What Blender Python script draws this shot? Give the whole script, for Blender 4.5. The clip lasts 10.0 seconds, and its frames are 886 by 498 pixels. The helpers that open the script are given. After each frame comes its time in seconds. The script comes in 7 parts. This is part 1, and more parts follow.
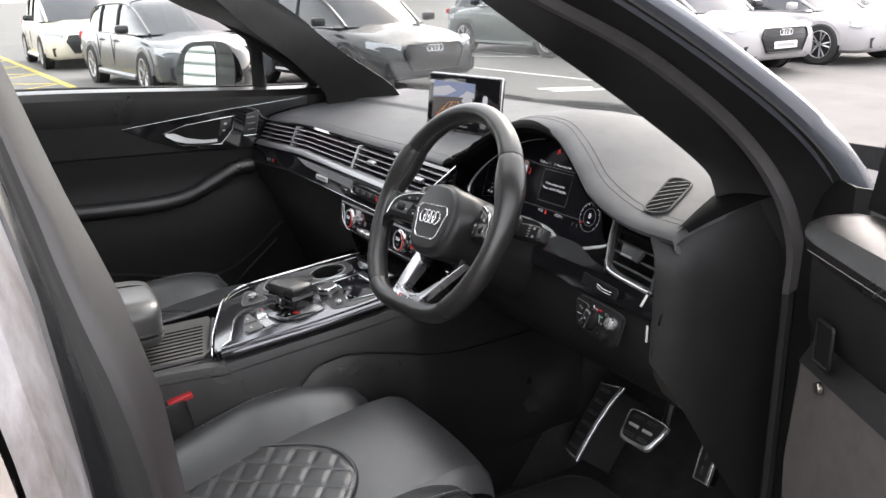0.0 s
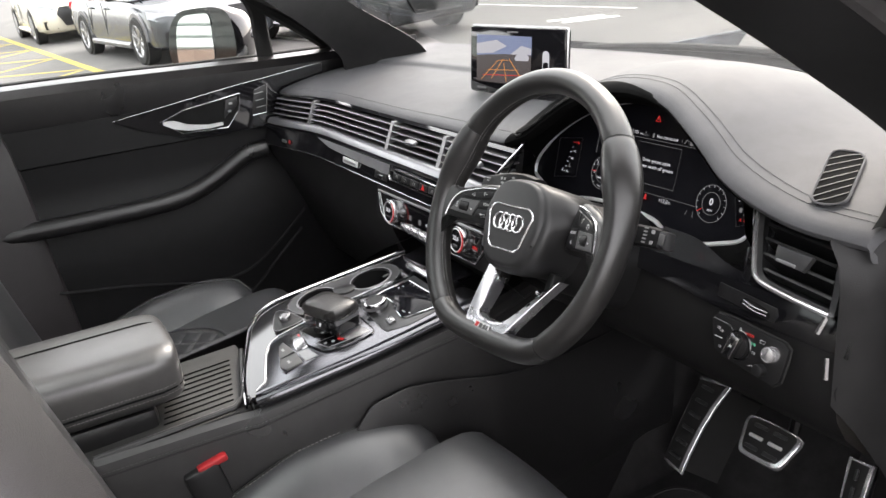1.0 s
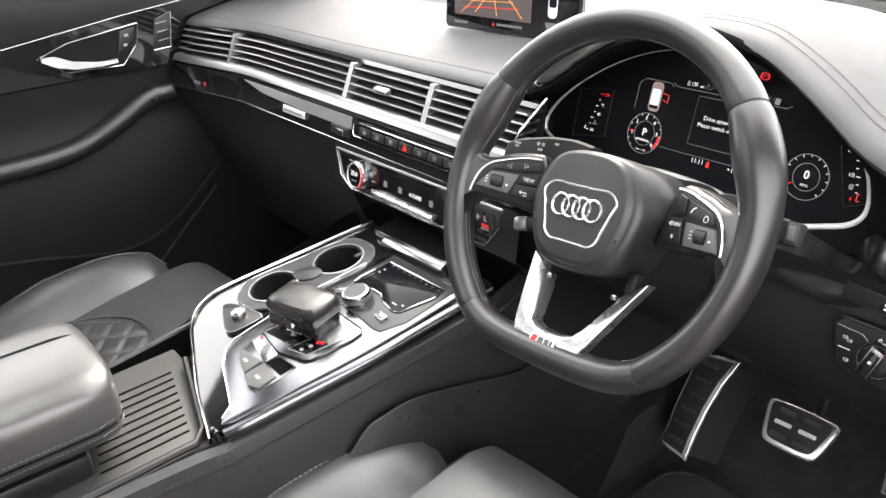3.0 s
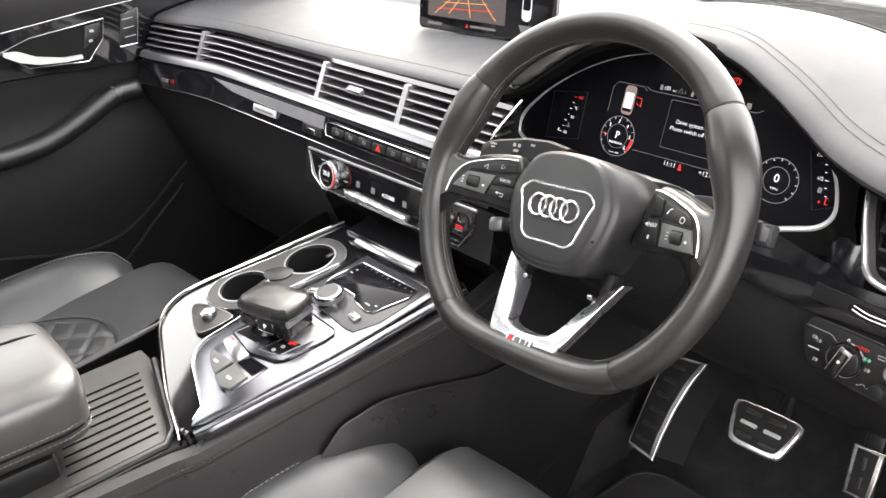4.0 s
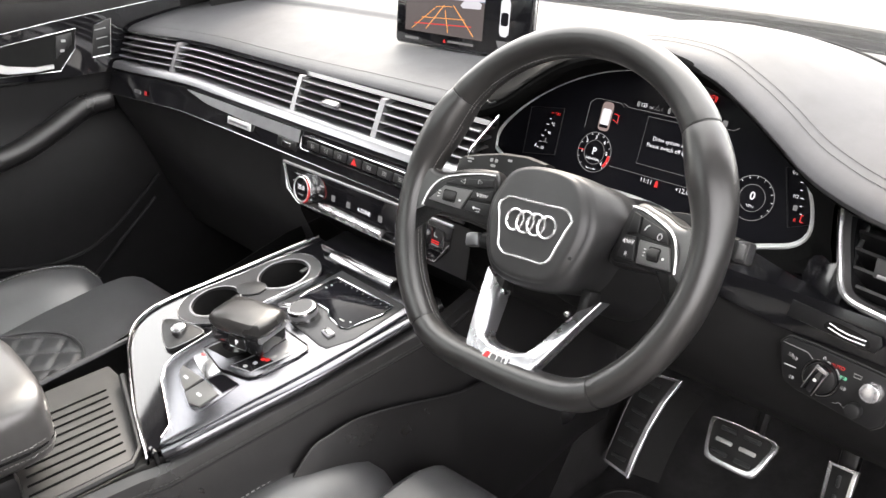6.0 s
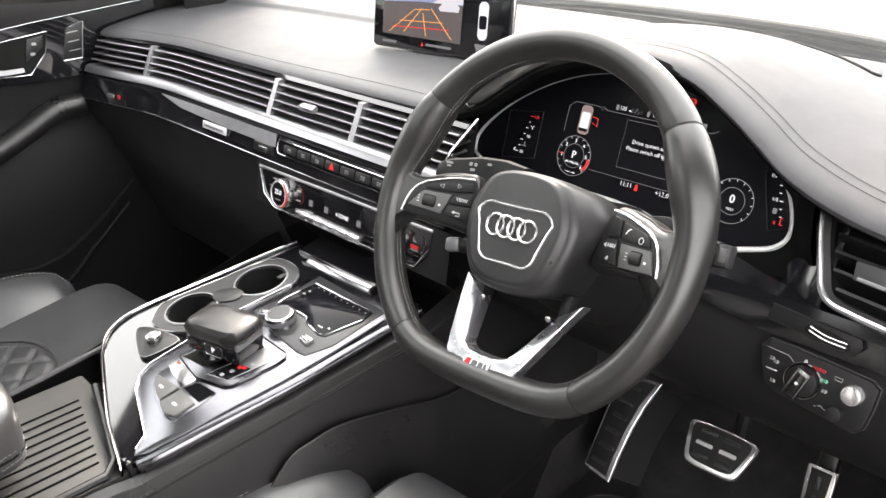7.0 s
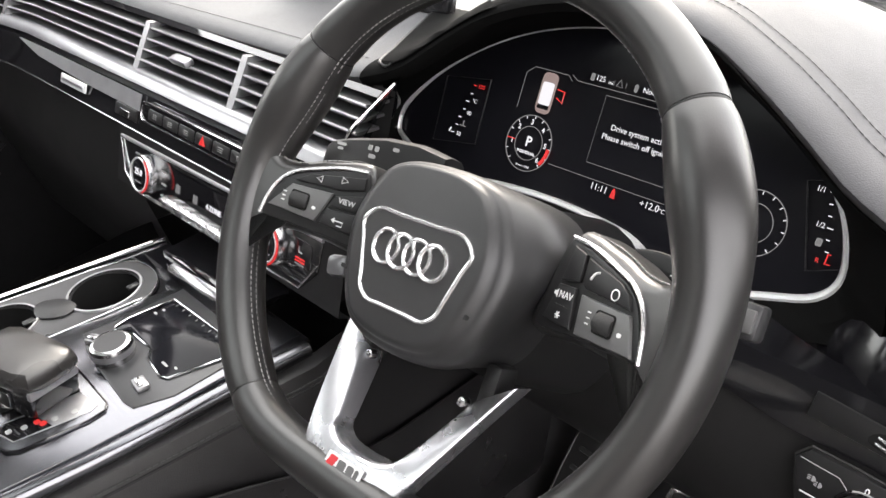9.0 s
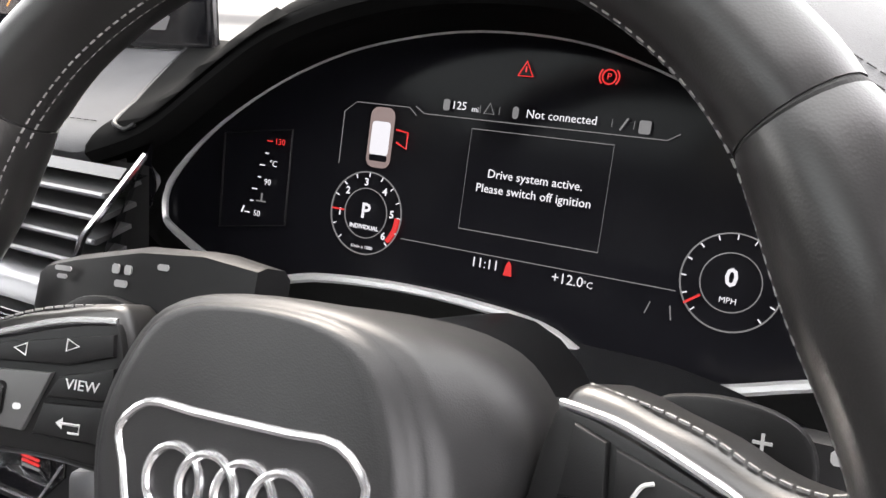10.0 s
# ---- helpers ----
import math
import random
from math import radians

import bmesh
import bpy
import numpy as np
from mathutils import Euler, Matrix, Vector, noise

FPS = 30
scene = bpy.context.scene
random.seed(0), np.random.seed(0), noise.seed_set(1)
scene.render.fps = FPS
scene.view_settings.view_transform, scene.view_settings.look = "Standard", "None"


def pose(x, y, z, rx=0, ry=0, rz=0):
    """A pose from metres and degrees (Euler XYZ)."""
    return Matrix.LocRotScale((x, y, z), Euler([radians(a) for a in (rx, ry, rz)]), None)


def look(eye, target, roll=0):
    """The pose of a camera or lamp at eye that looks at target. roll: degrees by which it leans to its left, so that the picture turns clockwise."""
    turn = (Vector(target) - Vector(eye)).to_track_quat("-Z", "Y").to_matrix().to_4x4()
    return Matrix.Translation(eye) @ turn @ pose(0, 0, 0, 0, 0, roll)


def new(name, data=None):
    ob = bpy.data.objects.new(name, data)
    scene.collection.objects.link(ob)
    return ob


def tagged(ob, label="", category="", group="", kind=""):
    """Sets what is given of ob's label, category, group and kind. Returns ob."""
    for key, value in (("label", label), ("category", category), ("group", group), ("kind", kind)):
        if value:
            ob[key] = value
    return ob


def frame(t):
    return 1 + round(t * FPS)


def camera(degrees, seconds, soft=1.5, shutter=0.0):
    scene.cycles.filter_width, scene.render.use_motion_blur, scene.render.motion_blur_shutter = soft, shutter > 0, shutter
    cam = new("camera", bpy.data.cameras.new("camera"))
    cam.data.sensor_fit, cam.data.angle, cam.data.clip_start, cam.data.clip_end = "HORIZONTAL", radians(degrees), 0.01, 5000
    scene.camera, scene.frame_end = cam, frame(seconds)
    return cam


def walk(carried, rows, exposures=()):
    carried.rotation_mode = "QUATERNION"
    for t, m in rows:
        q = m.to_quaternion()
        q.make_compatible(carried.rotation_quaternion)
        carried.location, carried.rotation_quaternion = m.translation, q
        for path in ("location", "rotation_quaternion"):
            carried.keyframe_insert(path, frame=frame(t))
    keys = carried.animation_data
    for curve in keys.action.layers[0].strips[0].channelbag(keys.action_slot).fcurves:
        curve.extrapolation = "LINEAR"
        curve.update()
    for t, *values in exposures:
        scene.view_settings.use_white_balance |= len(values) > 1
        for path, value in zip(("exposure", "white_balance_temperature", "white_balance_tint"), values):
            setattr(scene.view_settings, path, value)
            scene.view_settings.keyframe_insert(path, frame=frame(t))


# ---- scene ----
cam = camera(57.2, 10.0)
EXPOSURES = [(0, 1.56, 6600, 14), (1.0, 1.80, 6750, 14), (2.0, 2.14, 6850, 14), (2.5, 2.52, 6900, 14), (4.0, 2.66, 6900, 14), (5.0, 2.60, 6900, 14), (7.0, 2.52, 6900, 14), (8.5, 2.46, 6900, 14), (9.0, 2.42, 6850, 14), (10.0, 2.36, 6800, 15)]
PATH = [
    (0, (1.498, -0.587, 1.448), (-0.176, 0.356, 0.892), -0.4),
    (0.5, (1.382, -0.549, 1.45), (-0.293, 0.351, 0.829), -3.3),
    (1, (1.19, -0.507, 1.459), (-0.467, 0.376, 0.77), -5.5),
    (1.5, (1.055, -0.478, 1.441), (-0.576, 0.418, 0.708), -3.7),
    (2, (0.953, -0.465, 1.442), (-0.628, 0.464, 0.645), -2.8),
    (2.5, (0.89, -0.498, 1.446), (-0.6, 0.53, 0.596), -3.3),
    (4, (0.865, -0.537, 1.441), (-0.501, 0.641, 0.576), -1.4),
    (4.5, (0.86, -0.539, 1.441), (-0.497, 0.654, 0.581), -1.0),
    (5, (0.858, -0.54, 1.441), (-0.493, 0.665, 0.59), -0.7),
    (5.5, (0.86, -0.536, 1.439), (-0.488, 0.679, 0.598), -0.5),
    (7, (0.85, -0.526, 1.434), (-0.453, 0.749, 0.611), 0.1),
    (7.5, (0.849, -0.523, 1.432), (-0.44, 0.762, 0.602), 0.1),
    (8, (0.841, -0.501, 1.425), (-0.436, 0.789, 0.586), 0.5),
    (8.5, (0.793, -0.421, 1.4), (-0.484, 0.86, 0.546), 2.2),
    (9, (0.7, -0.281, 1.346), (-0.549, 1.022, 0.484), 3.6),
    (9.5, (0.613, -0.18, 1.319), (-0.502, 1.272, 0.512), 2.5),
    (10, (0.532, -0.122, 1.285), (-0.342, 1.52, 0.549), -0.2),
]
walk(cam, [(t, look(eye, target, roll)) for t, eye, target, roll in PATH], EXPOSURES)

# ==== world ====
from mathutils.geometry import tessellate_polygon
world = bpy.data.worlds.new("sky")
scene.world = world
world.use_nodes = True
wn = world.node_tree.nodes
sky = wn.new("ShaderNodeTexSky")
sky.sky_type = "NISHITA"
sky.sun_disc = False
sky.sun_elevation = radians(42)
sky.sun_rotation = radians(-35)
sky.air_density, sky.dust_density, sky.ozone_density = 1.0, 3.5, 1.0
wn["Background"].inputs["Strength"].default_value = 0.15
haze = wn.new("ShaderNodeMixRGB")
haze.inputs[0].default_value = 0.6
haze.inputs[2].default_value = (13.0, 12.9, 12.8, 1)
world.node_tree.links.new(sky.outputs[0], haze.inputs[1])
world.node_tree.links.new(haze.outputs[0], wn["Background"].inputs["Color"])

sun = new("sun", bpy.data.lights.new("sun", "SUN"))
sun.data.energy = 0.6
sun.data.angle = radians(20)
sun.data.color = (1.0, 0.96, 0.9)
# the sun stands ahead of the car and to its left, as the sky's sun_rotation names
sun.matrix_world = look((0, 0, 30), (0.42, -0.61, 29.33))


# ==== materials ====
def shader(name, base, rough=0.5, metal=0.0, spec=0.5, vary=0.15, scale=30.0, bump=0.0, bscale=600.0,
           coat=0.0, rvary=0.08, tint=None, stretch=None, island=0.0):
    m = bpy.data.materials.new(name)
    m.use_nodes = True
    nt = m.node_tree
    p = nt.nodes["Principled BSDF"]
    p.inputs["Metallic"].default_value = metal
    p.inputs["Specular IOR Level"].default_value = spec
    p.inputs["Coat Weight"].default_value = coat
    p.inputs["Coat Roughness"].default_value = 0.05
    co = nt.nodes.new("ShaderNodeTexCoord")
    vec = co.outputs["Object"]
    if stretch:
        mp = nt.nodes.new("ShaderNodeMapping")
        mp.inputs["Scale"].default_value = stretch
        nt.links.new(vec, mp.inputs["Vector"])
        vec = mp.outputs["Vector"]
    n1 = nt.nodes.new("ShaderNodeTexNoise")
    n1.inputs["Scale"].default_value = scale
    n1.inputs["Detail"].default_value = 6
    n1.inputs["Roughness"].default_value = 0.65
    nt.links.new(vec, n1.inputs["Vector"])
    mix = nt.nodes.new("ShaderNodeMixRGB")
    second = tint or tuple(c * (1 - vary) for c in base)
    first = tuple(min(1, c * (1 + vary)) for c in base)
    mix.inputs[1].default_value = (*first, 1)
    mix.inputs[2].default_value = (*second, 1)
    ramp = nt.nodes.new("ShaderNodeMapRange")
    ramp.inputs[1].default_value, ramp.inputs[2].default_value = 0.32, 0.68
    nt.links.new(n1.outputs["Fac"], ramp.inputs[0])
    nt.links.new(ramp.outputs[0], mix.inputs[0])
    col = mix.outputs[0]
    if island:
        info = nt.nodes.new("ShaderNodeObjectInfo")
        hsv = nt.nodes.new("ShaderNodeHueSaturation")
        mr = nt.nodes.new("ShaderNodeMapRange")
        mr.inputs[3].default_value, mr.inputs[4].default_value = 1 - island, 1 + island
        nt.links.new(info.outputs["Random"], mr.inputs[0])
        nt.links.new(mr.outputs[0], hsv.inputs["Value"])
        nt.links.new(col, hsv.inputs["Color"])
        col = hsv.outputs[0]
    nt.links.new(col, p.inputs["Base Color"])
    r = nt.nodes.new("ShaderNodeMapRange")
    r.inputs[3].default_value, r.inputs[4].default_value = max(0.02, rough - rvary), min(1, rough + rvary)
    n2 = nt.nodes.new("ShaderNodeTexNoise")
    n2.inputs["Scale"].default_value = scale * 0.23
    n2.inputs["Detail"].default_value = 8
    nt.links.new(vec, n2.inputs["Vector"])
    nt.links.new(n2.outputs["Fac"], r.inputs[0])
    nt.links.new(r.outputs[0], p.inputs["Roughness"])
    if bump:
        n3 = nt.nodes.new("ShaderNodeTexVoronoi")
        n3.inputs["Scale"].default_value = bscale
        nt.links.new(vec, n3.inputs["Vector"])
        b = nt.nodes.new("ShaderNodeBump")
        b.inputs["Strength"].default_value = bump
        b.inputs["Distance"].default_value = 0.0006
        nt.links.new(n3.outputs["Distance"], b.inputs["Height"])
        nt.links.new(b.outputs[0], p.inputs["Normal"])
    return m


def glow(name, colour, strength):
    m = bpy.data.materials.new(name)
    m.use_nodes = True
    p = m.node_tree.nodes["Principled BSDF"]
    p.inputs["Base Color"].default_value = (0.01, 0.01, 0.01, 1)
    p.inputs["Emission Color"].default_value = (*colour, 1)
    p.inputs["Emission Strength"].default_value = strength
    p.inputs["Roughness"].default_value = 0.25
    return m


def clear(name, tint=(1, 1, 1), rough=0.0):
    m = bpy.data.materials.new(name)
    m.use_nodes = True
    nt = m.node_tree
    nt.nodes.remove(nt.nodes["Principled BSDF"])
    out = nt.nodes["Material Output"]
    t, g = nt.nodes.new("ShaderNodeBsdfTransparent"), nt.nodes.new("ShaderNodeBsdfGlossy")
    t.inputs["Color"].default_value = (*tint, 1)
    g.inputs["Roughness"].default_value = rough
    f, mx = nt.nodes.new("ShaderNodeLayerWeight"), nt.nodes.new("ShaderNodeMixShader")
    f.inputs["Blend"].default_value = 0.5
    pw, mr = nt.nodes.new("ShaderNodeMath"), nt.nodes.new("ShaderNodeMapRange")
    pw.operation = "POWER"
    pw.inputs[1].default_value = 4.0
    mr.inputs[3].default_value, mr.inputs[4].default_value = 0.03, 0.5
    nt.links.new(f.outputs["Facing"], pw.inputs[0])
    nt.links.new(pw.outputs[0], mr.inputs[0])
    nt.links.new(mr.outputs[0], mx.inputs[0])
    nt.links.new(t.outputs[0], mx.inputs[1])
    nt.links.new(g.outputs[0], mx.inputs[2])
    nt.links.new(mx.outputs[0], out.inputs["Surface"])
    return m


LEATHER = shader("black_leather", (0.013, 0.0126, 0.013), 0.30, spec=0.62, bump=0.35, bscale=900, vary=0.2, scale=40)
SEATLEATHER = shader("seat_leather", (0.046, 0.0462, 0.048), 0.32, spec=1.0, bump=0.16, bscale=700, vary=0.2, scale=14, rvary=0.1)
DASHSKIN = shader("dash_skin", (0.071, 0.071, 0.075), 0.60, spec=0.32, bump=0.2, bscale=1100, vary=0.12, scale=20)
QUILT = shader("perforated_quilt_leather", (0.032, 0.032, 0.034), 0.36, spec=1.0, bump=0.3, bscale=500, vary=0.2, scale=14, rvary=0.1)
RIMLEATHER = shader("rim_leather", (0.015, 0.0145, 0.0142), 0.34, spec=0.70, bump=0.05, bscale=1300, vary=0.12, scale=60, rvary=0.035)
PLASTIC = shader("black_plastic", (0.009, 0.009, 0.0095), 0.36, bump=0.15, bscale=1400, vary=0.15)
SOFT = shader("soft_trim", (0.014, 0.0138, 0.0142), 0.5, spec=0.28, bump=0.2, bscale=900, vary=0.15)
GREYTRIM = shader("grey_pillar_trim", (0.085, 0.080, 0.082), 0.7, bump=0.3, bscale=1200, vary=0.12)
GLOSS = shader("piano_black", (0.006, 0.006, 0.007), 0.06, coat=0.6, vary=0.1, rvary=0.03)
FASCIA = shader("fascia_black", (0.006, 0.006, 0.007), 0.16, coat=0.3, vary=0.1, rvary=0.03)
DARKGLASS = shader("display_glass", (0.008, 0.008, 0.010), 0.12, vary=0.1, rvary=0.02, spec=0.12)
ALU = shader("brushed_aluminium", (0.155, 0.156, 0.168), 0.22, metal=1.0, vary=0.04, scale=60, stretch=(0.15, 6, 6), rvary=0.01)
SLAT = shader("slat_satin", (0.31, 0.31, 0.32), 0.4, metal=0.7, vary=0.1)
CHROME = shader("chrome", (0.62, 0.62, 0.64), 0.12, metal=1.0, vary=0.04, rvary=0.04)
SILVER = shader("silver_trim", (0.70, 0.70, 0.70), 0.34, metal=0.45, vary=0.05)
MATCHROME = shader("satin_chrome", (0.46, 0.46, 0.47), 0.22, metal=1.0, vary=0.05)
CARPET = shader("dark_carpet", (0.024, 0.0235, 0.024), 0.95, bump=0.5, bscale=900, vary=0.25, scale=18, spec=0.1)
MAT = shader("floor_mat_pile", (0.040, 0.039, 0.0395), 0.95, bump=0.5, bscale=900, vary=0.25, scale=12, spec=0.1)
RUBBER = shader("black_rubber", (0.012, 0.012, 0.012), 0.7, bump=0.2, vary=0.2)
THREAD = shader("grey_thread", (0.26, 0.255, 0.25), 0.8, vary=0.2)
BLACKTHREAD = shader("dark_thread", (0.06, 0.06, 0.06), 0.8, vary=0.2)
# grey paint with the sky's blue reflection put into its base colour
BODYPAINT = shader("sky_tinted_grey_paint", (0.13, 0.14, 0.165), 0.25, metal=0.4, coat=0.8, vary=0.03, scale=20)
ORANGE = shader("bolt_zinc", (0.4, 0.38, 0.33), 0.35, metal=1.0)
RED = shader("red_plastic", (0.42, 0.02, 0.025), 0.4, vary=0.1)
WHITEMARK = shader("white_print", (0.62, 0.62, 0.62), 0.5, vary=0.02)
DIMMARK = shader("grey_print", (0.33, 0.33, 0.33), 0.5, vary=0.02)
GLASS = clear("window_glass", (0.95, 0.97, 0.96))
TRAYMAT = shader("grey_tray_rubber", (0.034, 0.033, 0.032), 0.5, vary=0.15, bump=0.1)
MATTE = shader("matt_black_hood", (0.004, 0.004, 0.004), 0.8, spec=0.05, vary=0.15)
BRIGHT = shader("bright_chrome", (0.78, 0.78, 0.79), 0.2, metal=0.85, vary=0.04)
# darker copy of the soft trim, the far door's shade put into its colour
SHADETRIM = shader("shaded_door_trim", (0.0085, 0.0085, 0.009), 0.5, spec=0.25, bump=0.2, bscale=900, vary=0.15)
# base lighter than the other black leather, to carry the armrest's sheen
ARMLEATHER = shader("armrest_leather", (0.056, 0.054, 0.053), 0.33, spec=1.0, bump=0.12, bscale=900, vary=0.15)
CONGREY = shader("satin_grey_console", (0.055, 0.055, 0.057), 0.33, metal=0.5, vary=0.08)
SLATDARK = shader("dark_slat", (0.045, 0.045, 0.046), 0.35, vary=0.1)
STRIP = shader("satin_strip", (0.30, 0.30, 0.31), 0.33, metal=0.9, vary=0.04, rvary=0.03)
SEAMTHREAD = shader("seam_thread", (0.072, 0.072, 0.073), 0.8, vary=0.1)
HEADLINER = shader("black_headlining", (0.03, 0.029, 0.029), 0.9, spec=0.1, vary=0.15)
# also on flat plates, where its black stands in for an opening's shade
WELL = shader("cup_rubber", (0.006, 0.006, 0.006), 0.8, vary=0.2, spec=0.2)
KEYGREY = shader("grey_keys", (0.10, 0.10, 0.10), 0.45, metal=0.3, vary=0.08)
KNOBLEATHER = shader("knob_leather", (0.024, 0.023, 0.0225), 0.28, bump=0.12, bscale=1500, vary=0.15)
STALK = shader("stalk_plastic", (0.009, 0.009, 0.0095), 0.45, spec=0.35, vary=0.1, bump=0.06, bscale=2000)
HUBSKIN = shader("airbag_skin", (0.020, 0.020, 0.0205), 0.42, vary=0.12, bump=0.08, bscale=1700)
MIRROR = shader("mirror_silver", (0.8, 0.82, 0.83), 0.02, metal=1.0, vary=0.01, rvary=0.01)
LITWHITE = glow("display_white", (0.9, 0.93, 1.0), 0.19)
LITDIM = glow("display_grey", (0.7, 0.72, 0.75), 0.055)
LITRED = glow("display_red", (1.0, 0.05, 0.05), 0.15)
LITGREEN = glow("display_green", (0.2, 0.8, 0.5), 0.12)


# ==== building tools ====
def V(*a):
    return Vector(a)


def part(name, bm, mat, parent=None, label="", smooth=True, recalc=True):
    """Links a bmesh as one mesh object, under a thing or a part where one is given."""
    if recalc:
        bmesh.ops.recalc_face_normals(bm, faces=bm.faces)
    me = bpy.data.meshes.new(name)
    bm.to_mesh(me)
    bm.free()
    me.materials.append(mat)
    if smooth:
        me.shade_smooth()
        me.set_sharp_from_angle(angle=radians(35))
    ob = new(name, me)
    if parent:
        ob.parent = parent
        ob.matrix_parent_inverse = parent_inverse(parent)
    if label:
        tagged(ob, label)
    return ob


def parent_inverse(parent):
    m = parent.matrix_basis.copy()
    p = parent
    while p.parent:
        m = p.parent.matrix_basis @ p.matrix_parent_inverse @ m
        p = p.parent
    return m.inverted()


def thing(name, at, label, category, group="", kind=""):
    ob = new(name)
    ob.location = at
    ob.empty_display_size = 0.05
    return tagged(ob, label, category, group, kind)


def box(size, m=None, bevel=0.0, seg=2, bm=None):
    bm2 = bmesh.new()
    bmesh.ops.create_cube(bm2, size=1)
    bmesh.ops.scale(bm2, vec=size, verts=bm2.verts)
    if bevel:
        bmesh.ops.bevel(bm2, geom=bm2.edges[:], offset=bevel, segments=seg, profile=0.5, affect="EDGES")
    if m is not None:
        bmesh.ops.transform(bm2, matrix=m, verts=bm2.verts)
    return join(bm, bm2)


def join(bm, other):
    if bm is None:
        return other
    me = bpy.data.meshes.new("tmp")
    other.to_mesh(me)
    other.free()
    bm.from_mesh(me)
    bpy.data.meshes.remove(me)
    return bm


def plate(outline, thick, m, bevel=0.0, bm=None, seg=2):
    """A flat piece: an outline in its own x, y, thick along its z (from 0 up)."""
    b = bmesh.new()
    vs = [b.verts.new((x, y, 0)) for x, y in outline]
    f = b.faces.new(vs)
    r = bmesh.ops.extrude_face_region(b, geom=[f])
    top = [v for v in r["geom"] if isinstance(v, bmesh.types.BMVert)]
    bmesh.ops.translate(b, verts=top, vec=(0, 0, thick))
    if bevel:
        es = [e for e in b.edges if all(v in top for v in e.verts)]
        bmesh.ops.bevel(b, geom=es, offset=bevel, segments=seg, profile=0.5, affect="EDGES")
    bmesh.ops.transform(b, matrix=m, verts=b.verts)
    return join(bm, b)


def rounded(w, h, r, n=5, cx=0.0, cy=0.0):
    pts = []
    for sx, sy, a0 in ((1, 1, 0), (-1, 1, 90), (-1, -1, 180), (1, -1, 270)):
        for i in range(n + 1):
            a = radians(a0 + 90 * i / n)
            pts.append((cx + sx * (w / 2 - r) + r * math.cos(a), cy + sy * (h / 2 - r) + r * math.sin(a)))
    return pts


def circle(r, n=32, cx=0.0, cy=0.0):
    return [(cx + r * math.cos(2 * math.pi * i / n), cy + r * math.sin(2 * math.pi * i / n)) for i in range(n)]


def holed(outline, holes, thick, m):
    """A flat plate with openings through it."""
    loops = [[V(x, y, 0) for x, y in l] for l in [outline] + holes]
    flat_ = [p for l in loops for p in l]
    b = bmesh.new()
    lo, hi = [b.verts.new(p) for p in flat_], [b.verts.new(p + V(0, 0, thick)) for p in flat_]
    for t in tessellate_polygon(loops):
        for vs in (lo, hi):
            try:
                b.faces.new([vs[k] for k in t])
            except ValueError:
                pass
    o = 0
    for l in loops:
        n = len(l)
        for k in range(n):
            b.faces.new((lo[o + k], lo[o + (k + 1) % n], hi[o + (k + 1) % n], hi[o + k]))
        o += n
    bmesh.ops.transform(b, matrix=m, verts=b.verts)
    return b


def smooth_line(pts, n=6, closed=False):
    """Catmull-Rom through points."""
    P = [Vector(p) for p in pts]
    out = []
    k = len(P)
    for i in range(k if closed else k - 1):
        p0 = P[i - 1] if (closed or i > 0) else P[i] * 2 - P[i + 1]
        p1, p2 = P[i], P[(i + 1) % k]
        p3 = P[(i + 2) % k] if (closed or i + 2 < k) else p2 * 2 - p1
        for j in range(n):
            t = j / n
            out.append(0.5 * ((2 * p1) + (p2 - p0) * t + (2 * p0 - 5 * p1 + 4 * p2 - p3) * t * t + (3 * p1 - p0 - 3 * p2 + p3) * t ** 3))
    if not closed:
        out.append(P[-1])
    return out


def tube(pts, r, closed=False, sides=8, bm=None, up=None, flat=1.0):
    """A round bar along points; r may be a list. flat squeezes it across up."""
    pts = [Vector(p) for p in pts]
    n = len(pts)
    b = bm if bm is not None else bmesh.new()
    rings = []
    prev = Vector(up) if up is not None else None
    for i, p in enumerate(pts):
        a = pts[(i - 1) % n] if (closed or i) else p
        c = pts[(i + 1) % n] if (closed or i < n - 1) else p
        d = (c - a).normalized()
        if prev is None:
            prev = d.orthogonal()
        u = (prev - d * prev.dot(d)).normalized()
        if up is None:
            prev = u
        w = d.cross(u)
        rr = r[i] if isinstance(r, (list, tuple)) else r
        rings.append([b.verts.new(p + rr * (flat * math.cos(2 * math.pi * k / sides) * u + math.sin(2 * math.pi * k / sides) * w)) for k in range(sides)])
    for i in range(n if closed else n - 1):
        A, B = rings[i], rings[(i + 1) % n]
        for k in range(sides):
            b.faces.new((A[k], A[(k + 1) % sides], B[(k + 1) % sides], B[k]))
    if not closed:
        b.faces.new(rings[0][::-1])
        b.faces.new(rings[-1])
    return b


def loft(sections, closed=False, caps=False, bm=None):
    """Skin through sections with equal numbers of points."""
    b = bm if bm is not None else bmesh.new()
    rows = [[b.verts.new(p) for p in s] for s in sections]
    for A, B in zip(rows, rows[1:]):
        k = len(A)
        for j in range(k if closed else k - 1):
            try:
                b.faces.new((A[j], A[(j + 1) % k], B[(j + 1) % k], B[j]))
            except ValueError:
                pass
    if caps:
        b.faces.new(rows[0][::-1])
        b.faces.new(rows[-1])
    return b


def sheet(sections, thick, bm=None):
    """A skin with thickness, thickened against its normals."""
    b = loft(sections)
    bmesh.ops.recalc_face_normals(b, faces=b.faces)
    bmesh.ops.solidify(b, geom=b.faces[:], thickness=thick)
    return join(bm, b)


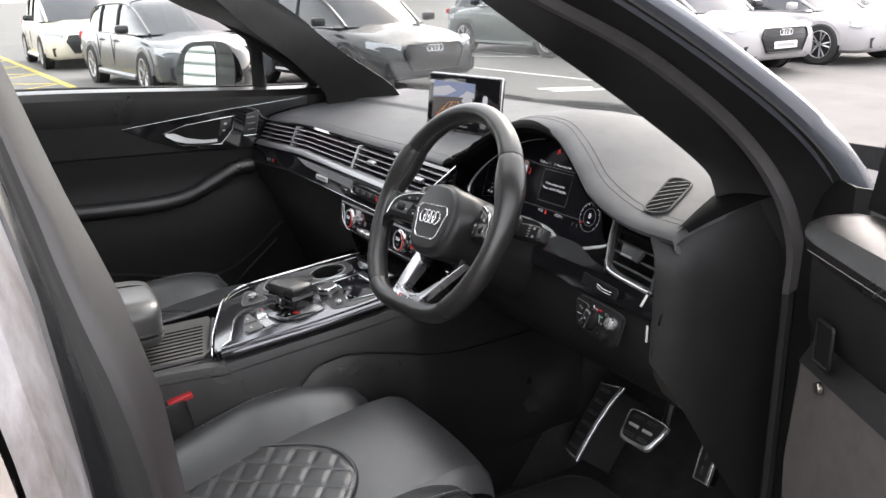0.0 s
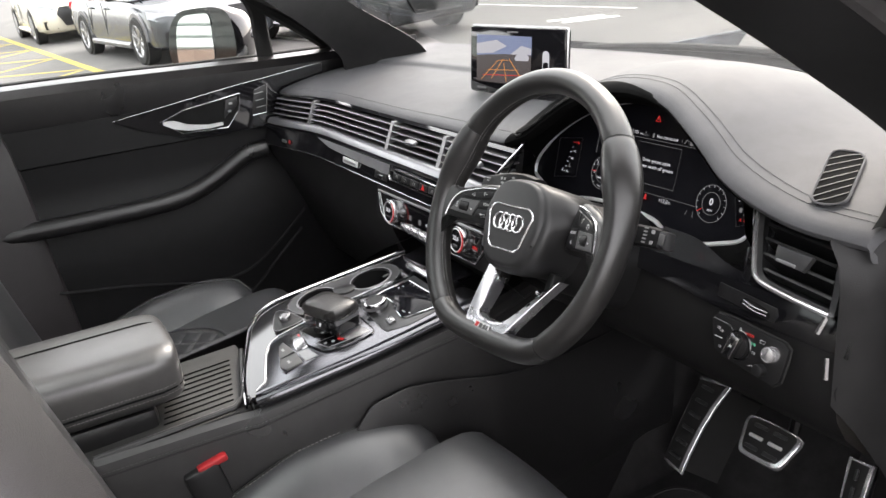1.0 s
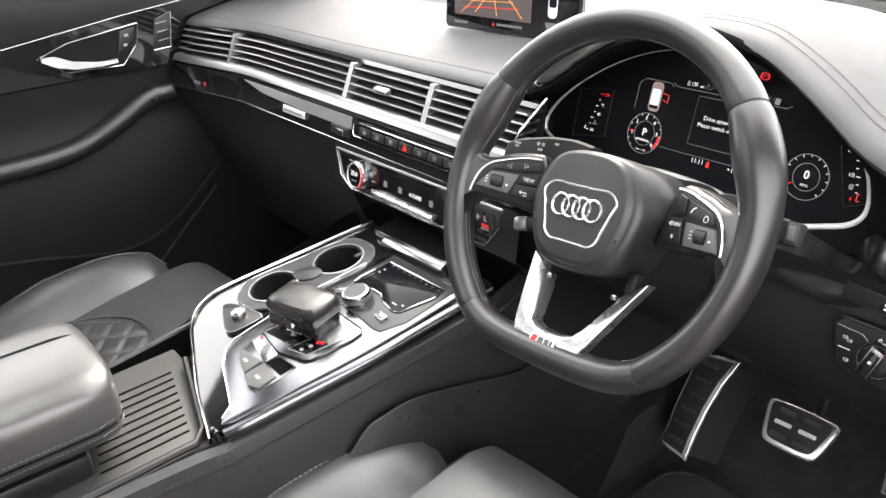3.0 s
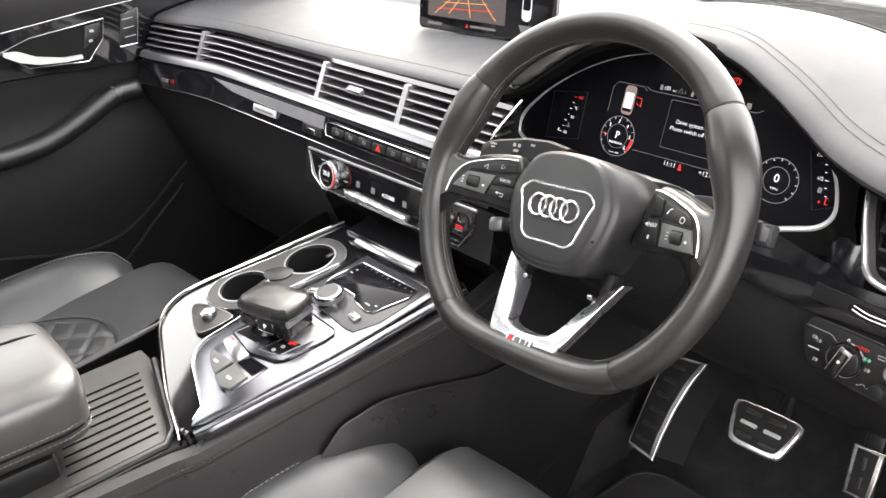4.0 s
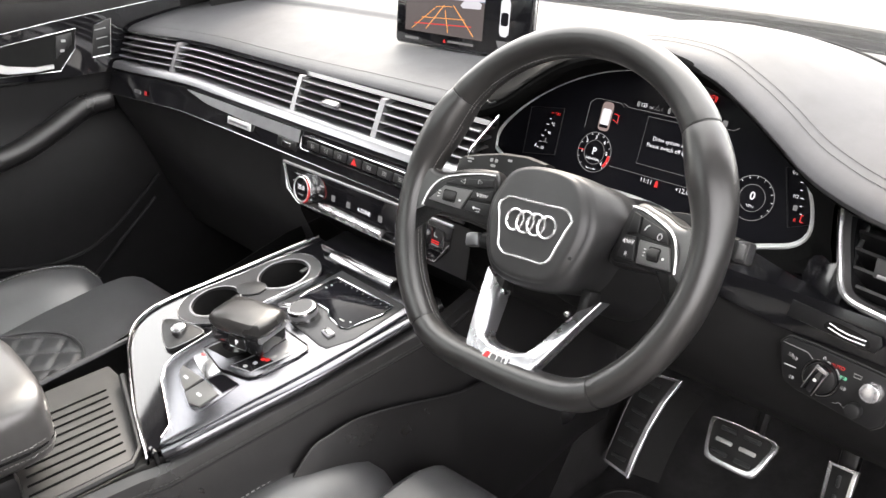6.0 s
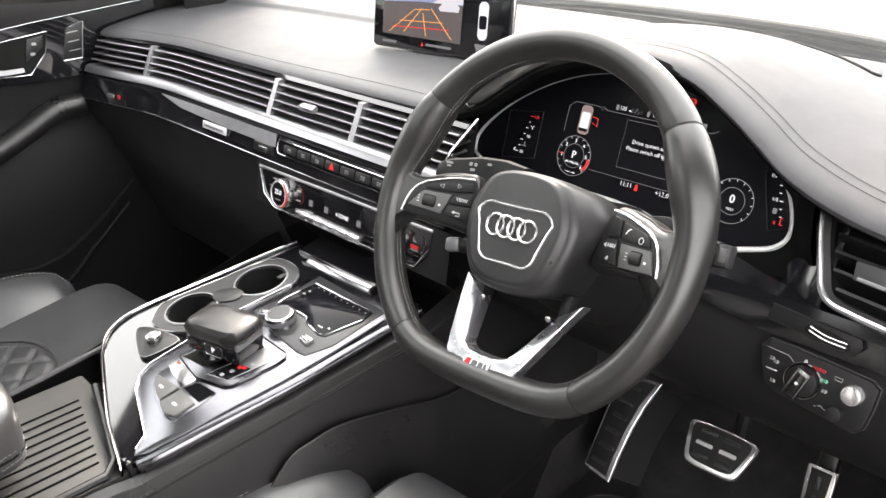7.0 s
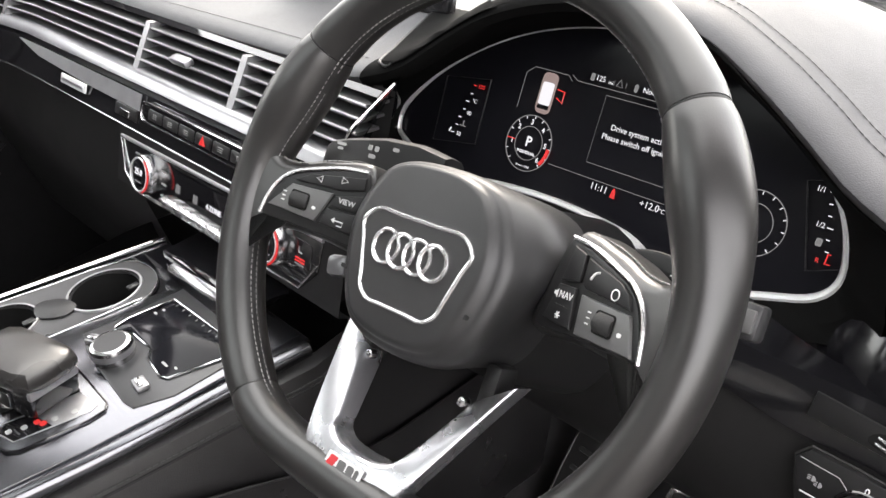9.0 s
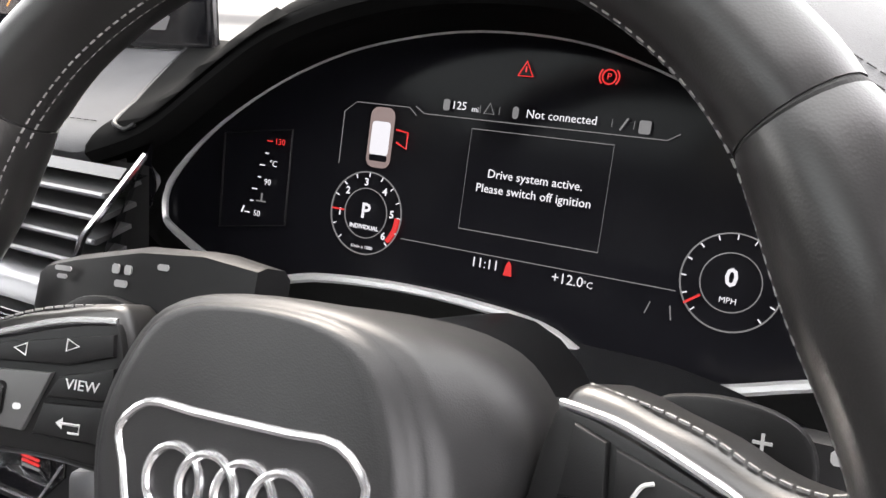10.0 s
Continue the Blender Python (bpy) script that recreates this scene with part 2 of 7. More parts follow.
def frame_of(origin, xaxis, yaxis):
    """A matrix with the given origin, x axis and (roughly) y axis."""
    x = Vector(xaxis).normalized()
    y = Vector(yaxis)
    y = (y - x * y.dot(x)).normalized()
    z = x.cross(y)
    m = Matrix((x, y, z)).transposed().to_4x4()
    m.translation = origin
    return m


def lerp(a, b, t):
    return a + (b - a) * t


def step(a, b, x):
    t = min(1, max(0, (x - a) / (b - a)))
    return t * t * (3 - 2 * t)


def table(xs, ys, x):
    return float(np.interp(x, xs, ys))


def writing(text, size, m, mat, parent, name="lettering", align="CENTER", depth=0.0004, bold=0.0):
    cu = bpy.data.curves.new(name, "FONT")
    cu.body, cu.size, cu.align_x, cu.align_y, cu.extrude, cu.offset = text, size, align, "CENTER", depth, bold
    cu.resolution_u = 2
    tmp = bpy.data.objects.new(name, cu)
    scene.collection.objects.link(tmp)
    me = bpy.data.meshes.new_from_object(tmp.evaluated_get(bpy.context.evaluated_depsgraph_get()))
    bpy.data.objects.remove(tmp)
    bpy.data.curves.remove(cu)
    me.transform(m)
    me.materials.clear()
    me.materials.append(mat)
    ob = new(name, me)
    ob.parent = parent
    ob.matrix_parent_inverse = parent_inverse(parent)
    return ob


def stitches(line, mat, parent, gap=0.006, length=0.0042, r=0.0006, name="stitching"):
    """A row of single stitches along a smooth line, in one mesh."""
    b = bmesh.new()
    P = [Vector(p) for p in line]
    acc = 0.0
    for a, c in zip(P, P[1:]):
        d = (c - a).length
        if d < 1e-6:
            continue
        t = (gap - acc % gap) % gap
        while t + length < d + gap:
            s = a + (c - a) * (t / d)
            tube([s, s + (c - a).normalized() * length], r, sides=4, bm=b)
            t += gap
        acc += d
    return part(name, b, mat, parent)


ROOFGLASS = clear("tinted_roof_glass", (0.70, 0.73, 0.72))
TAUPE = shader("taupe_trim", (0.027, 0.0235, 0.0245), 0.42, spec=0.8, bump=0.3, bscale=1200, vary=0.1)
# its beige holds both dust and the reflection of a pale building
BEIGEGLASS = shader("dusty_reflection_glass", (0.30, 0.26, 0.23), 0.18, coat=0.5, vary=0.2, scale=12)
PILLARGLOSS = shader("gloss_pillar_rubber", (0.012, 0.012, 0.013), 0.22, coat=0.4, vary=0.2, scale=14, rvary=0.12)
JAMBPAINT = shader("dusty_jamb_paint", (0.30, 0.29, 0.30), 0.4, metal=0.2, coat=0.4, vary=0.3, scale=22, stretch=(1, 1, .25), tint=(0.12, 0.10, 0.09))
# ==== ground and the car's shell ====
b = bmesh.new()
bmesh.ops.create_grid(b, x_segments=2, y_segments=2, size=400)
ASPHALT = shader("asphalt", (0.13, 0.125, 0.118), 0.9, vary=0.2, scale=0.6, bump=0.5, bscale=90, tint=(0.10, 0.097, 0.094))
ground = part("ground", b, ASPHALT)
# the car park rises gently ahead of the car
SLOPE = frame_of(V(0, 0, 0), (1, 0, -.0163), (0, 1, .035))
ground.matrix_basis = SLOPE
tagged(ground, "worn grey tarmac of a car park", "ground", kind="structure")

shell = thing("vehicle", (0, 0, 0.4), "grey metallic car body shell with its front door open", "car body")


def even(line, n):
    """The line cut anew into n points at equal steps."""
    run = [0.0]
    for a, c in zip(line[:-1], line[1:]):
        run.append(run[-1] + (c - a).length)
    return [V(*[table(run, [p[k] for p in line], run[-1] * i / (n - 1)) for k in range(3)]) for i in range(n)]


for s in (1, -1):
    q = lambda x, y, z: V(s * x, y, z)
    inner_f = [q(.67, .50, 1.21), q(.66, .448, 1.263), q(.66, .29, 1.364), q(.655, .16, 1.463), q(.61, -.02, 1.56), q(.57, -.16, 1.615)] if s < 0 else [q(.70, .42, 1.20), q(.68, .27, 1.30), q(.63, .09, 1.42), q(.56, -.08, 1.53), q(.53, -.18, 1.60)]
    inner = [q(.725, .295, 1.20), q(.712, .275, 1.245), q(.668, .165, 1.335), q(.625, .035, 1.425), q(.595, -.03, 1.475), q(.55, -.16, 1.575), q(.53, -.22, 1.61)]
    seal0 = [q(.776, .385, 1.06), q(.778, .380, 1.13), q(.772, .34, 1.215), q(.768, .24, 1.308), q(.765, .085, 1.401), q(.76, -.075, 1.468), q(.735, -.22, 1.54), q(.70, -.36, 1.58)]
    seal1 = [p + V(s * .016, .008, .010) for p in seal0]
    paint0 = [q(.838, .50, 1.10), q(.848, .40, 1.215), q(.860, .285, 1.303), q(.866, .13, 1.390), q(.864, -.03, 1.468), q(.845, -.19, 1.54), q(.81, -.36, 1.605)]
    paint1 = [p + V(s * .006, .055 * k_, .030 * k_) for p, k_ in zip(paint0, (1.0, 1.0, .8, .65, .6, .5, .4))]
    front = [p.lerp(q_, .62) + V(-s * .12, .05, -.01) for p, q_ in zip(paint0, paint1)]
    res = lambda l: even(smooth_line(l, 12), 41)
    part("pillar_trim", sheet([res(inner_f), res(inner), res(seal0)], 0.004), SOFT, shell, "black pillar trim")
    b = loft([res(seal0), res([p + V(s * .004, -.012, 0) for p in seal0]), res([p + V(s * .014, -.012, .002) for p in seal0]), res(seal1)])
    part("door_seal", b, GREYTRIM, shell, "grey rubber door seal")
    part("pillar_jamb", sheet([res(seal1), res(paint0)], 0.004), RUBBER, shell)
    roll_ = lambda k, out, up: res([p.lerp(q_, k) + V(s * out, 0, up) for p, q_ in zip(paint0, paint1)])
    part("pillar_paint", sheet([roll_(-.08, -.010, -.006), roll_(0, 0, 0), roll_(.14, .005, -.001), roll_(.30, .006, .001), roll_(.46, .004, .003), roll_(.58, -.002, .004), roll_(.62, -.014, .003), res(front)], 0.004), BODYPAINT, shell, "grey painted pillar tinted blue for the sky")
    # lower door opening, footwell side and sill
    part("footwell_side", sheet([[q(.772, .385, z), q(.765, .45, z), q(.70, .80, z)] for z in (.40, .6, .8, 1.0, 1.2)], .004), SOFT, shell)
    # lower run of the grey seal in black, its fade into shade put in as colour
    part("lower_door_seal", tube([q(.782, .386, .46), q(.782, .386, .8), q(.781, .384, 1.08)], .010, sides=8), RUBBER, shell)
    part("jamb", sheet([[q(.786, .392, z), q(.80, .385, z), q(.85, .365, z), q(.895, .335, z), q(.915, .34, z), q(.93, .60, z)] for z in (.42, .7, 1.0, 1.16, 1.24)], .004), SOFT, shell)
    bxm = frame_of(q(.868, .352, 1.045), (.8 * s, -.55, 0), (0, 0, 1))
    part("check_strap_box", plate(rounded(.050, .062, .004), .006, bxm, .002), RUBBER, shell)
    part("box_rim", tube([bxm @ V(x, y, .007) for x, y in rounded(.050, .062, .004)], .002, closed=True, sides=6), PLASTIC, shell)
    part("bolt_head", plate(circle(.007, 12), .008, bxm @ pose(.0, -.062, 0), .001), ORANGE, shell, "small zinc bolt")
    part("sill", loft([[q(.74, y, .43), q(.75, y, .47), q(.80, y, .48), q(.86, y, .47), q(.93, y, .40), q(.95, y, .30)] for y in (.42, 0, -.62)]), PLASTIC, shell)
    # middle pillar: trim, rubber, painted jamb, outer skin
    bx = lambda z: table((.45, 1.15, 1.62), (0, 0, -.10), z)
    pa = lambda z: table((.45, 1.036, 1.124, 1.222, 1.31, 1.364, 1.62), (-.42, -.477, -.486, -.510, -.541, -.557, -.63), z)
    pb = lambda z: table((.45, 1.068, 1.151, 1.241, 1.32, 1.62), (-.43, -.500, -.517, -.545, -.562, -.64), z)
    pc = lambda z: table((.45, 1.094, 1.17, 1.252, 1.328, 1.62), (-.47, -.534, -.547, -.563, -.580, -.645), z)
    pd_ = lambda z: table((.45, 1.122, 1.189, 1.265, 1.335, 1.62), (-.50, -.554, -.561, -.570, -.586, -.65), z)
    bo = lambda z: table((.45, 1.142, 1.204, 1.276, 1.62), (-.52, -.565, -.577, -.588, -.65), z)
    zs = [.45 + 1.17 * i / 26 for i in range(27)]
    part("middle_pillar_trim", sheet([[q(.745 + bx(z), pa(z) - .16, z), q(.77 + bx(z), pa(z) - .03, z), q(.785 + bx(z), pa(z) - .006, z), q(.800 + bx(z), pa(z), z), q(.815 + bx(z), lerp(pa(z), pb(z), .28), z), q(.835 + bx(z), lerp(pa(z), pb(z), .75), z), q(.843 + bx(z), pb(z) - .002, z), q(.845 + bx(z), pb(z) - .012, z)] for z in zs], .004), TAUPE, shell, "taupe grey pillar trim")
    part("middle_pillar_seal", loft([[q(.836 + bx(z), pb(z) - .014, z), q(.848 + bx(z), pb(z) - .010, z), q(.855 + bx(z), lerp(pb(z), pc(z), .22), z), q(.860 + bx(z), lerp(pb(z), pc(z), .34) - .004, z), q(.862 + bx(z), lerp(pb(z), pc(z), .52), z), q(.868 + bx(z), lerp(pb(z), pc(z), .72), z), q(.871 + bx(z), lerp(pb(z), pc(z), .85) - .005, z), q(.875 + bx(z), pc(z) - .003, z)] for z in zs]), RUBBER, shell, "grooved black door seal")
    part("middle_pillar_edge", loft([[q(.873 + bx(z), pc(z) - .006, z), q(.878 + bx(z), pc(z) + .002, z), q(.889 + bx(z), lerp(pc(z), pd_(z), .3) + .004, z), q(.903 + bx(z), lerp(pc(z), pd_(z), .7) + .003, z), q(.913 + bx(z), pd_(z) - .001, z), q(.914 + bx(z), pd_(z) - .012, z)] for z in zs]), PILLARGLOSS, shell, "glossy black pillar edge")
    part("middle_pillar_jamb", sheet([[q(.912 + bx(z), pd_(z) - .006, z), q(.922 + bx(z), lerp(pd_(z), bo(z), .3), z), q(.934 + bx(z), lerp(pd_(z), bo(z), .6), z), q(.945 + bx(z), bo(z), z), q(.956 + bx(z), bo(z) - .010, z), q(.958 + bx(z), bo(z) - .030, z)] for z in zs], .003), JAMBPAINT, shell, "dusty pale painted door jamb with water marks")
    part("rear_door_skin", sheet([[q(.967 + bx(z) + o, bo(z) - .036, z), q(.982 + bx(z) + o, bo(z) - .045, z), q(.99 + bx(z) + o, bo(z) - .5, z), q(.97 + bx(z) + o, bo(z) - 1.0, z)] for z, o in ((.35, -.02), (.6, .01), (.8, .015), (1.0, .01), (1.08, 0), (1.12, -.01), (1.15, -.03))], .004), BODYPAINT, shell)
    part("rear_window", sheet([[q(.962, bo(1.15) - .035, 1.15), q(.94, bo(1.15) - .95, 1.15)], [q(.862, bo(1.6) - .035, 1.58), q(.83, bo(1.6) - .8, 1.58)]], .003), BEIGEGLASS, shell)

def roof_sheet(name, xs_, ys_, mat, thick, label=""):
    return part(name, sheet([[V(x, y, 1.615 - 0.06 * (abs(x) / .6) ** 3) for x in xs_] for y in ys_], thick), mat, shell, label)


# roof with a glass panel over the front seats, unseen and added to light the armrest
roof_sheet("roof", (-.62, -.45, -.2, 0, .2, .45, .62), (-.20, -.34), HEADLINER, .03, "black cloth headlining under a painted roof")
roof_sheet("roof", (-.62, -.45, -.2, 0, .2, .45, .62), (-1.25, -1.8), HEADLINER, .03)
for s in (-1, 1):
    roof_sheet("roof", (s * .42, s * .52, s * .62), (-.34, -.8, -1.25), HEADLINER, .03)
rg = roof_sheet("roof_glass", (-.42, -.2, 0, .2, .42), (-.34, -.8, -1.25), ROOFGLASS, .004, "unseen tinted glass roof panel for skylight")
rg.visible_shadow = False
glass = part("windscreen", sheet([[V(x, .665 - .10 * (abs(x) / .78) ** 2, 1.226) for x in (-.72, -.4, 0, .4, .72)], [V(x * .86, .25 - .10 * (abs(x) / .78) ** 2, 1.44) for x in (-.72, -.4, 0, .4, .72)], [V(x * .72, -.17, 1.615) for x in (-.72, -.4, 0, .4, .72)]], .004), GLASS, shell)
glass.visible_shadow = False
# black cowl, wiper and bonnet beyond the screen
part("cowl", sheet([[V(x, y - .10 * (abs(x) / .78) ** 2, z) for x in (-.78, -.4, 0, .4, .78)] for y, z in ((.655, 1.20), (.68, 1.215), (.74, 1.205), (.80, 1.185))], .004), GLOSS, shell)
part("wiper", tube(smooth_line([V(-.35, .74, 1.215), V(0, .72, 1.235), V(.35, .69, 1.238), V(.55, .655, 1.232)], 5), .008, sides=8), RUBBER, shell, "black wiper blade")
part("bonnet", sheet([[V(x, y, z - .08 * (abs(x) / .85) ** 3) for x in (-.86, -.7, -.4, 0, .4, .7, .86)] for y, z in ((.81, 1.165), (1.0, 1.150), (1.4, 1.11), (1.75, 1.04), (1.9, .95), (1.95, .6))], .004), BODYPAINT, shell)
for s in (1, -1):
    part("wing", sheet([[V(s * .865, y, 1.10), V(s * .93, y, 1.02), V(s * .975, y, .85), V(s * .97, y, .7)] for y in (.50, .8, 1.2, 1.6, 1.9)], .004), BODYPAINT, shell)
# floor, bulkhead, rear bulkhead that closes the cabin behind the camera
part("cabin_floor", sheet([[V(x, -2.4, .42) for x in (-.76, 0, .76)], [V(x, .50, .42) for x in (-.76, 0, .76)], [V(x, .66, .46) for x in (-.76, 0, .76)], [V(x, .86, .66) for x in (-.76, 0, .76)], [V(x, .88, 1.2) for x in (-.76, 0, .76)]], .01), CARPET, shell, "dark carpet")
rear = thing("rear_bench", (0, -1.35, .42), "black leather rear bench seat across the cabin", "rear seat")
part("cushion", box((1.3, .5, .22), pose(0, -1.25, .62), .05, 3), SEATLEATHER, rear)
part("backrest", box((1.3, .16, .66), pose(0, -1.55, .98, 14), .06, 3), SEATLEATHER, rear)
part("tunnel", sheet([[V(x, y, z) for x, z in ((-.17, .42), (-.15, .60), (-.12, .70), (.12, .70), (.15, .60), (.17, .42))] for y in (-1.0, .86)], .004), CARPET, shell)
mt = thing("floor_mat", (.42, .35, .425), "dark grey pile floor mat in the driver's footwell", "floor mat")
part("carpet_panel", plate(rounded(.44, .50, .06, 6, .44, .24), .012, pose(0, 0, .432), .004), MAT, mt)
part("mat_binding", tube([V(x, y, .440) for x, y in rounded(.44, .50, .06, 6, .44, .24)], .006, closed=True, sides=6), RUBBER, mt)
# ==== dashboard ====
dash = thing("dashboard", (0, 0.4, 0.95), "black soft-skin dashboard with a silver vent strip and gloss black trim", "dashboard")

HOODX = (0.150, 0.185, 0.215, 0.245, 0.285, 0.335, 0.390, 0.440, 0.490, 0.530, 0.570, 0.620, 0.680, 0.755)
HOODY = (0.172, 0.188, 0.205, 0.220, 0.230, 0.232, 0.229, 0.222, 0.208, 0.196, 0.184, 0.178, 0.172, 0.176)
HOODZ = (1.176, 1.190, 1.215, 1.238, 1.254, 1.264, 1.266, 1.260, 1.240, 1.219, 1.197, 1.180, 1.171, 1.168)


HOOD = smooth_line([V(x, y, z) for x, y, z in zip(HOODX, HOODY, HOODZ)], 8)


def lip(x):
    """The near edge of the dash top at x: its y and z."""
    if x >= 0.15:
        return table([p.x for p in HOOD], [p.y for p in HOOD], x), table([p.x for p in HOOD], [p.z for p in HOOD], x)
    return 0.172 - 0.045 * step(-0.5, -0.8, x), 1.176 - 0.006 * step(0.1, -0.3, x)


def dash_top(x, s):
    y0, z0 = lip(x)
    y1, z1 = 0.66 - 0.10 * (abs(x) / 0.78) ** 2, 1.222
    crown = 0.010 + 0.022 * step(0.1, 0.3, x) * (1 - step(0.5, 0.72, x))
    z = lerp(z0, z1, s ** 0.9) + crown * math.sin(math.pi * min(1, s * 1.15) ** 0.8)
    # a raised rear deck behind a crease on the passenger's side
    deck = 0.007 * step(0.50, 0.53, s) * (1 - step(0.08, 0.2, x))
    return V(x, lerp(y0, y1, s), z + deck)


XS = [-0.775 + 1.53 * i / 110 for i in range(111)]
SS = [0, 0.012, 0.03, 0.06, 0.1, 0.16, 0.23, 0.3, 0.37, 0.44, 0.48, 0.50, 0.51, 0.52, 0.53, 0.56, 0.65, 0.75, 0.85, 0.93, 1.0]
rows = []
for x in XS:
    y0, z0 = lip(x)
    row = [V(x, y0 + 0.012, z0 - 0.016), V(x, y0 + 0.003, z0 - 0.013), V(x, y0 - 0.001, z0 - 0.007)]
    row += [dash_top(x, s) - V(0, 0, 0.004 * (1 - min(1, s / 0.03)) ** 2) for s in SS]
    row.append(V(x, row[-1].y + 0.01, 1.12))
    rows.append(row)
rows.append([V(0.757, p.y + .001, p.z - .003) for p in rows[-1]])
rows.append([V(0.758, p.y + .001, p.z - .008) for p in rows[-1]])
part("top_pad", loft(rows), DASHSKIN, dash, "dark grey grained top pad")

# twin seam along the hood's edge and one along the passenger pad
for off in (0.028, 0.040):
    line = [dash_top(x, off / 0.45) + V(0, 0, 0.0006) for x in [0.20 + 0.54 * i / 160 for i in range(161)]]
    stitches(line, SEAMTHREAD, dash, r=.0004)
line = [dash_top(x, 0.04) + V(0, 0, 0.001) for x in [-0.76 + 0.9 * i / 200 for i in range(201)]]
stitches(line, SEAMTHREAD, dash, r=.0004)

# speaker lid let into the driver's side
lid = [(0.13, 0.60), (0.387, 0.504), (0.54, 0.443), (0.546, 0.450), (0.52, 0.53)]
line = []
for a, c in zip(lid[:-1], lid[1:]):
    for k in range(14):
        x, y = lerp(a[0], c[0], k / 14), lerp(a[1], c[1], k / 14)
        y0, y1 = lip(x)[0], 0.66 - 0.10 * (abs(x) / 0.78) ** 2
        line.append(dash_top(x, (y - y0) / (y1 - y0)) + V(0, 0, 0.0016))
part("speaker_lid_joint", tube(line, 0.0016, sides=6), RUBBER, dash)

# black side of the hood beside the passenger pad's rounded tip
rows = []
for i in range(19):
    t = i / 18
    y = lerp(.150, .350, t)
    xa = .180 - .58 * max(0, y - .165) + .25 * max(0, .168 - y)
    xb_ = lerp(.305, .135, t ** 1.2)
    row = []
    for k in range(11):
        x = lerp(xa, max(xb_, xa + .004), k / 10)
        y0, y1 = lip(x)[0], .66 - .10 * (abs(x) / .78) ** 2
        row.append(dash_top(x, max(0, (y - y0) / (y1 - y0))) + V(0, -.0025, .003 if y > y0 else -.001))
    rows.append(row)
part("hood_side", loft(rows), MATTE, dash, "matt black hood side")
brow = []
for i in range(61):
    x = lerp(.152, .62, i / 60)
    k = 1 - .75 * step(.26, .40, x)
    y0, z0 = lip(x)
    # it shrinks to a thin under-edge towards the outer end
    kk = step(.36, .50, x)
    edge = V(x, y0 - .0022 + .002 * kk, z0 - .007 - .006 * kk)
    brow.append([V(x, y0 + .0125, z0 - .0165), V(x, y0 + .0022, z0 - .0137), edge] + [(dash_top(x, s * k) + V(0, -.0006, .0012 - .004 * (1 - min(1, s * k / 0.03)) ** 2)).lerp(edge, kk) for s in (0, .012, .024, .036, .05)])
part("hood_brow", loft(brow), MATTE, dash, "matt black brow of the hood")
part("pad_tip_edge", tube(smooth_line([r[0] + V(-.002, 0, -.001) for r in rows[1:]], 3), .0014, sides=8), PLASTIC, dash)

# demister vent at the driver's end; a flat black sheet stands in for its shaded depth
vent = part("demister_vent", bmesh.new(), MATTE, dash)
vc, vu = V(0.667, 0.252, 0), V(-0.42, 0.9, 0).normalized()
vw = V(0.9, 0.42, 0)


def on_top(x, y):
    y0, y1 = lip(x)[0], 0.66 - 0.10 * (abs(x) / 0.78) ** 2
    return dash_top(x, (y - y0) / (y1 - y0))


def vent_at(u, w, h):
    p = vc + vu * u + vw * w
    q = on_top(p.x, p.y)
    return q + V(0, 0, h)


b = bmesh.new()
ring = [vent_at(u, w, 0.0036) for u, w in rounded(0.112, 0.036, 0.016)]
us = [-.058 + .116 * k / 16 for k in range(17)]
half = lambda u: .018 - (0 if abs(u) < .043 else .016 - math.sqrt(max(0, .016 ** 2 - (abs(u) - .043) ** 2)))
b = loft([[vent_at(u, half(u) * k / 4, .0034) for k in range(-4, 5)] for u in us])
b.to_mesh(vent.data)
b.free()
part("vent_frame", tube(ring, 0.0016, closed=True, sides=6), DASHSKIN, vent)
for k in range(7):
    u = -0.045 + 0.015 * k
    part("slat", tube([vent_at(max(-.054, u - 0.014), -0.016, 0.0042), vent_at(u, 0.0, 0.0042), vent_at(min(.054, u + 0.014), 0.016, 0.0042)], 0.0005, sides=5), KEYGREY, vent)

# dark shoulder where the pillar trim meets the pad's end
sh_rows = []
for i in range(15):
    y = lerp(.186, .50, i / 14)
    xl = table((.18, .20, .32, .39, .50), (.752, .747, .700, .660, .585), y)
    sh_rows.append([on_top(min(lerp(xl, .772, k / 5), .757), y) * 1 + V(max(0, lerp(xl, .772, k / 5) - .757), 0, .0025 + .006 * math.sin(math.pi * k / 5)) for k in range(6)])
part("end_shoulder", loft(sh_rows), MATTE, dash, "dark end of the dash top")

# --- passenger's vent strip
def strip_y(x):
    return 0.140 - 0.040 * step(-0.5, -0.8, x)


SX0, SX1 = -0.775, 0.185
sx = [SX0 + (SX1 - SX0) * i / 40 for i in range(41)]
back = [[V(x, strip_y(x) + 0.035, 1.108), V(x, strip_y(x) + 0.045, 1.163)] for x in sx]
part("vent_cavity", loft(back), RUBBER, dash)
part("strip_top_lip", loft([[V(x, strip_y(x) + 0.046, 1.158), V(x, strip_y(x) + 0.030, 1.157), V(x, strip_y(x) + 0.024, 1.161), V(x, strip_y(x) + 0.03, 1.1655)] for x in sx]), GLOSS, dash)
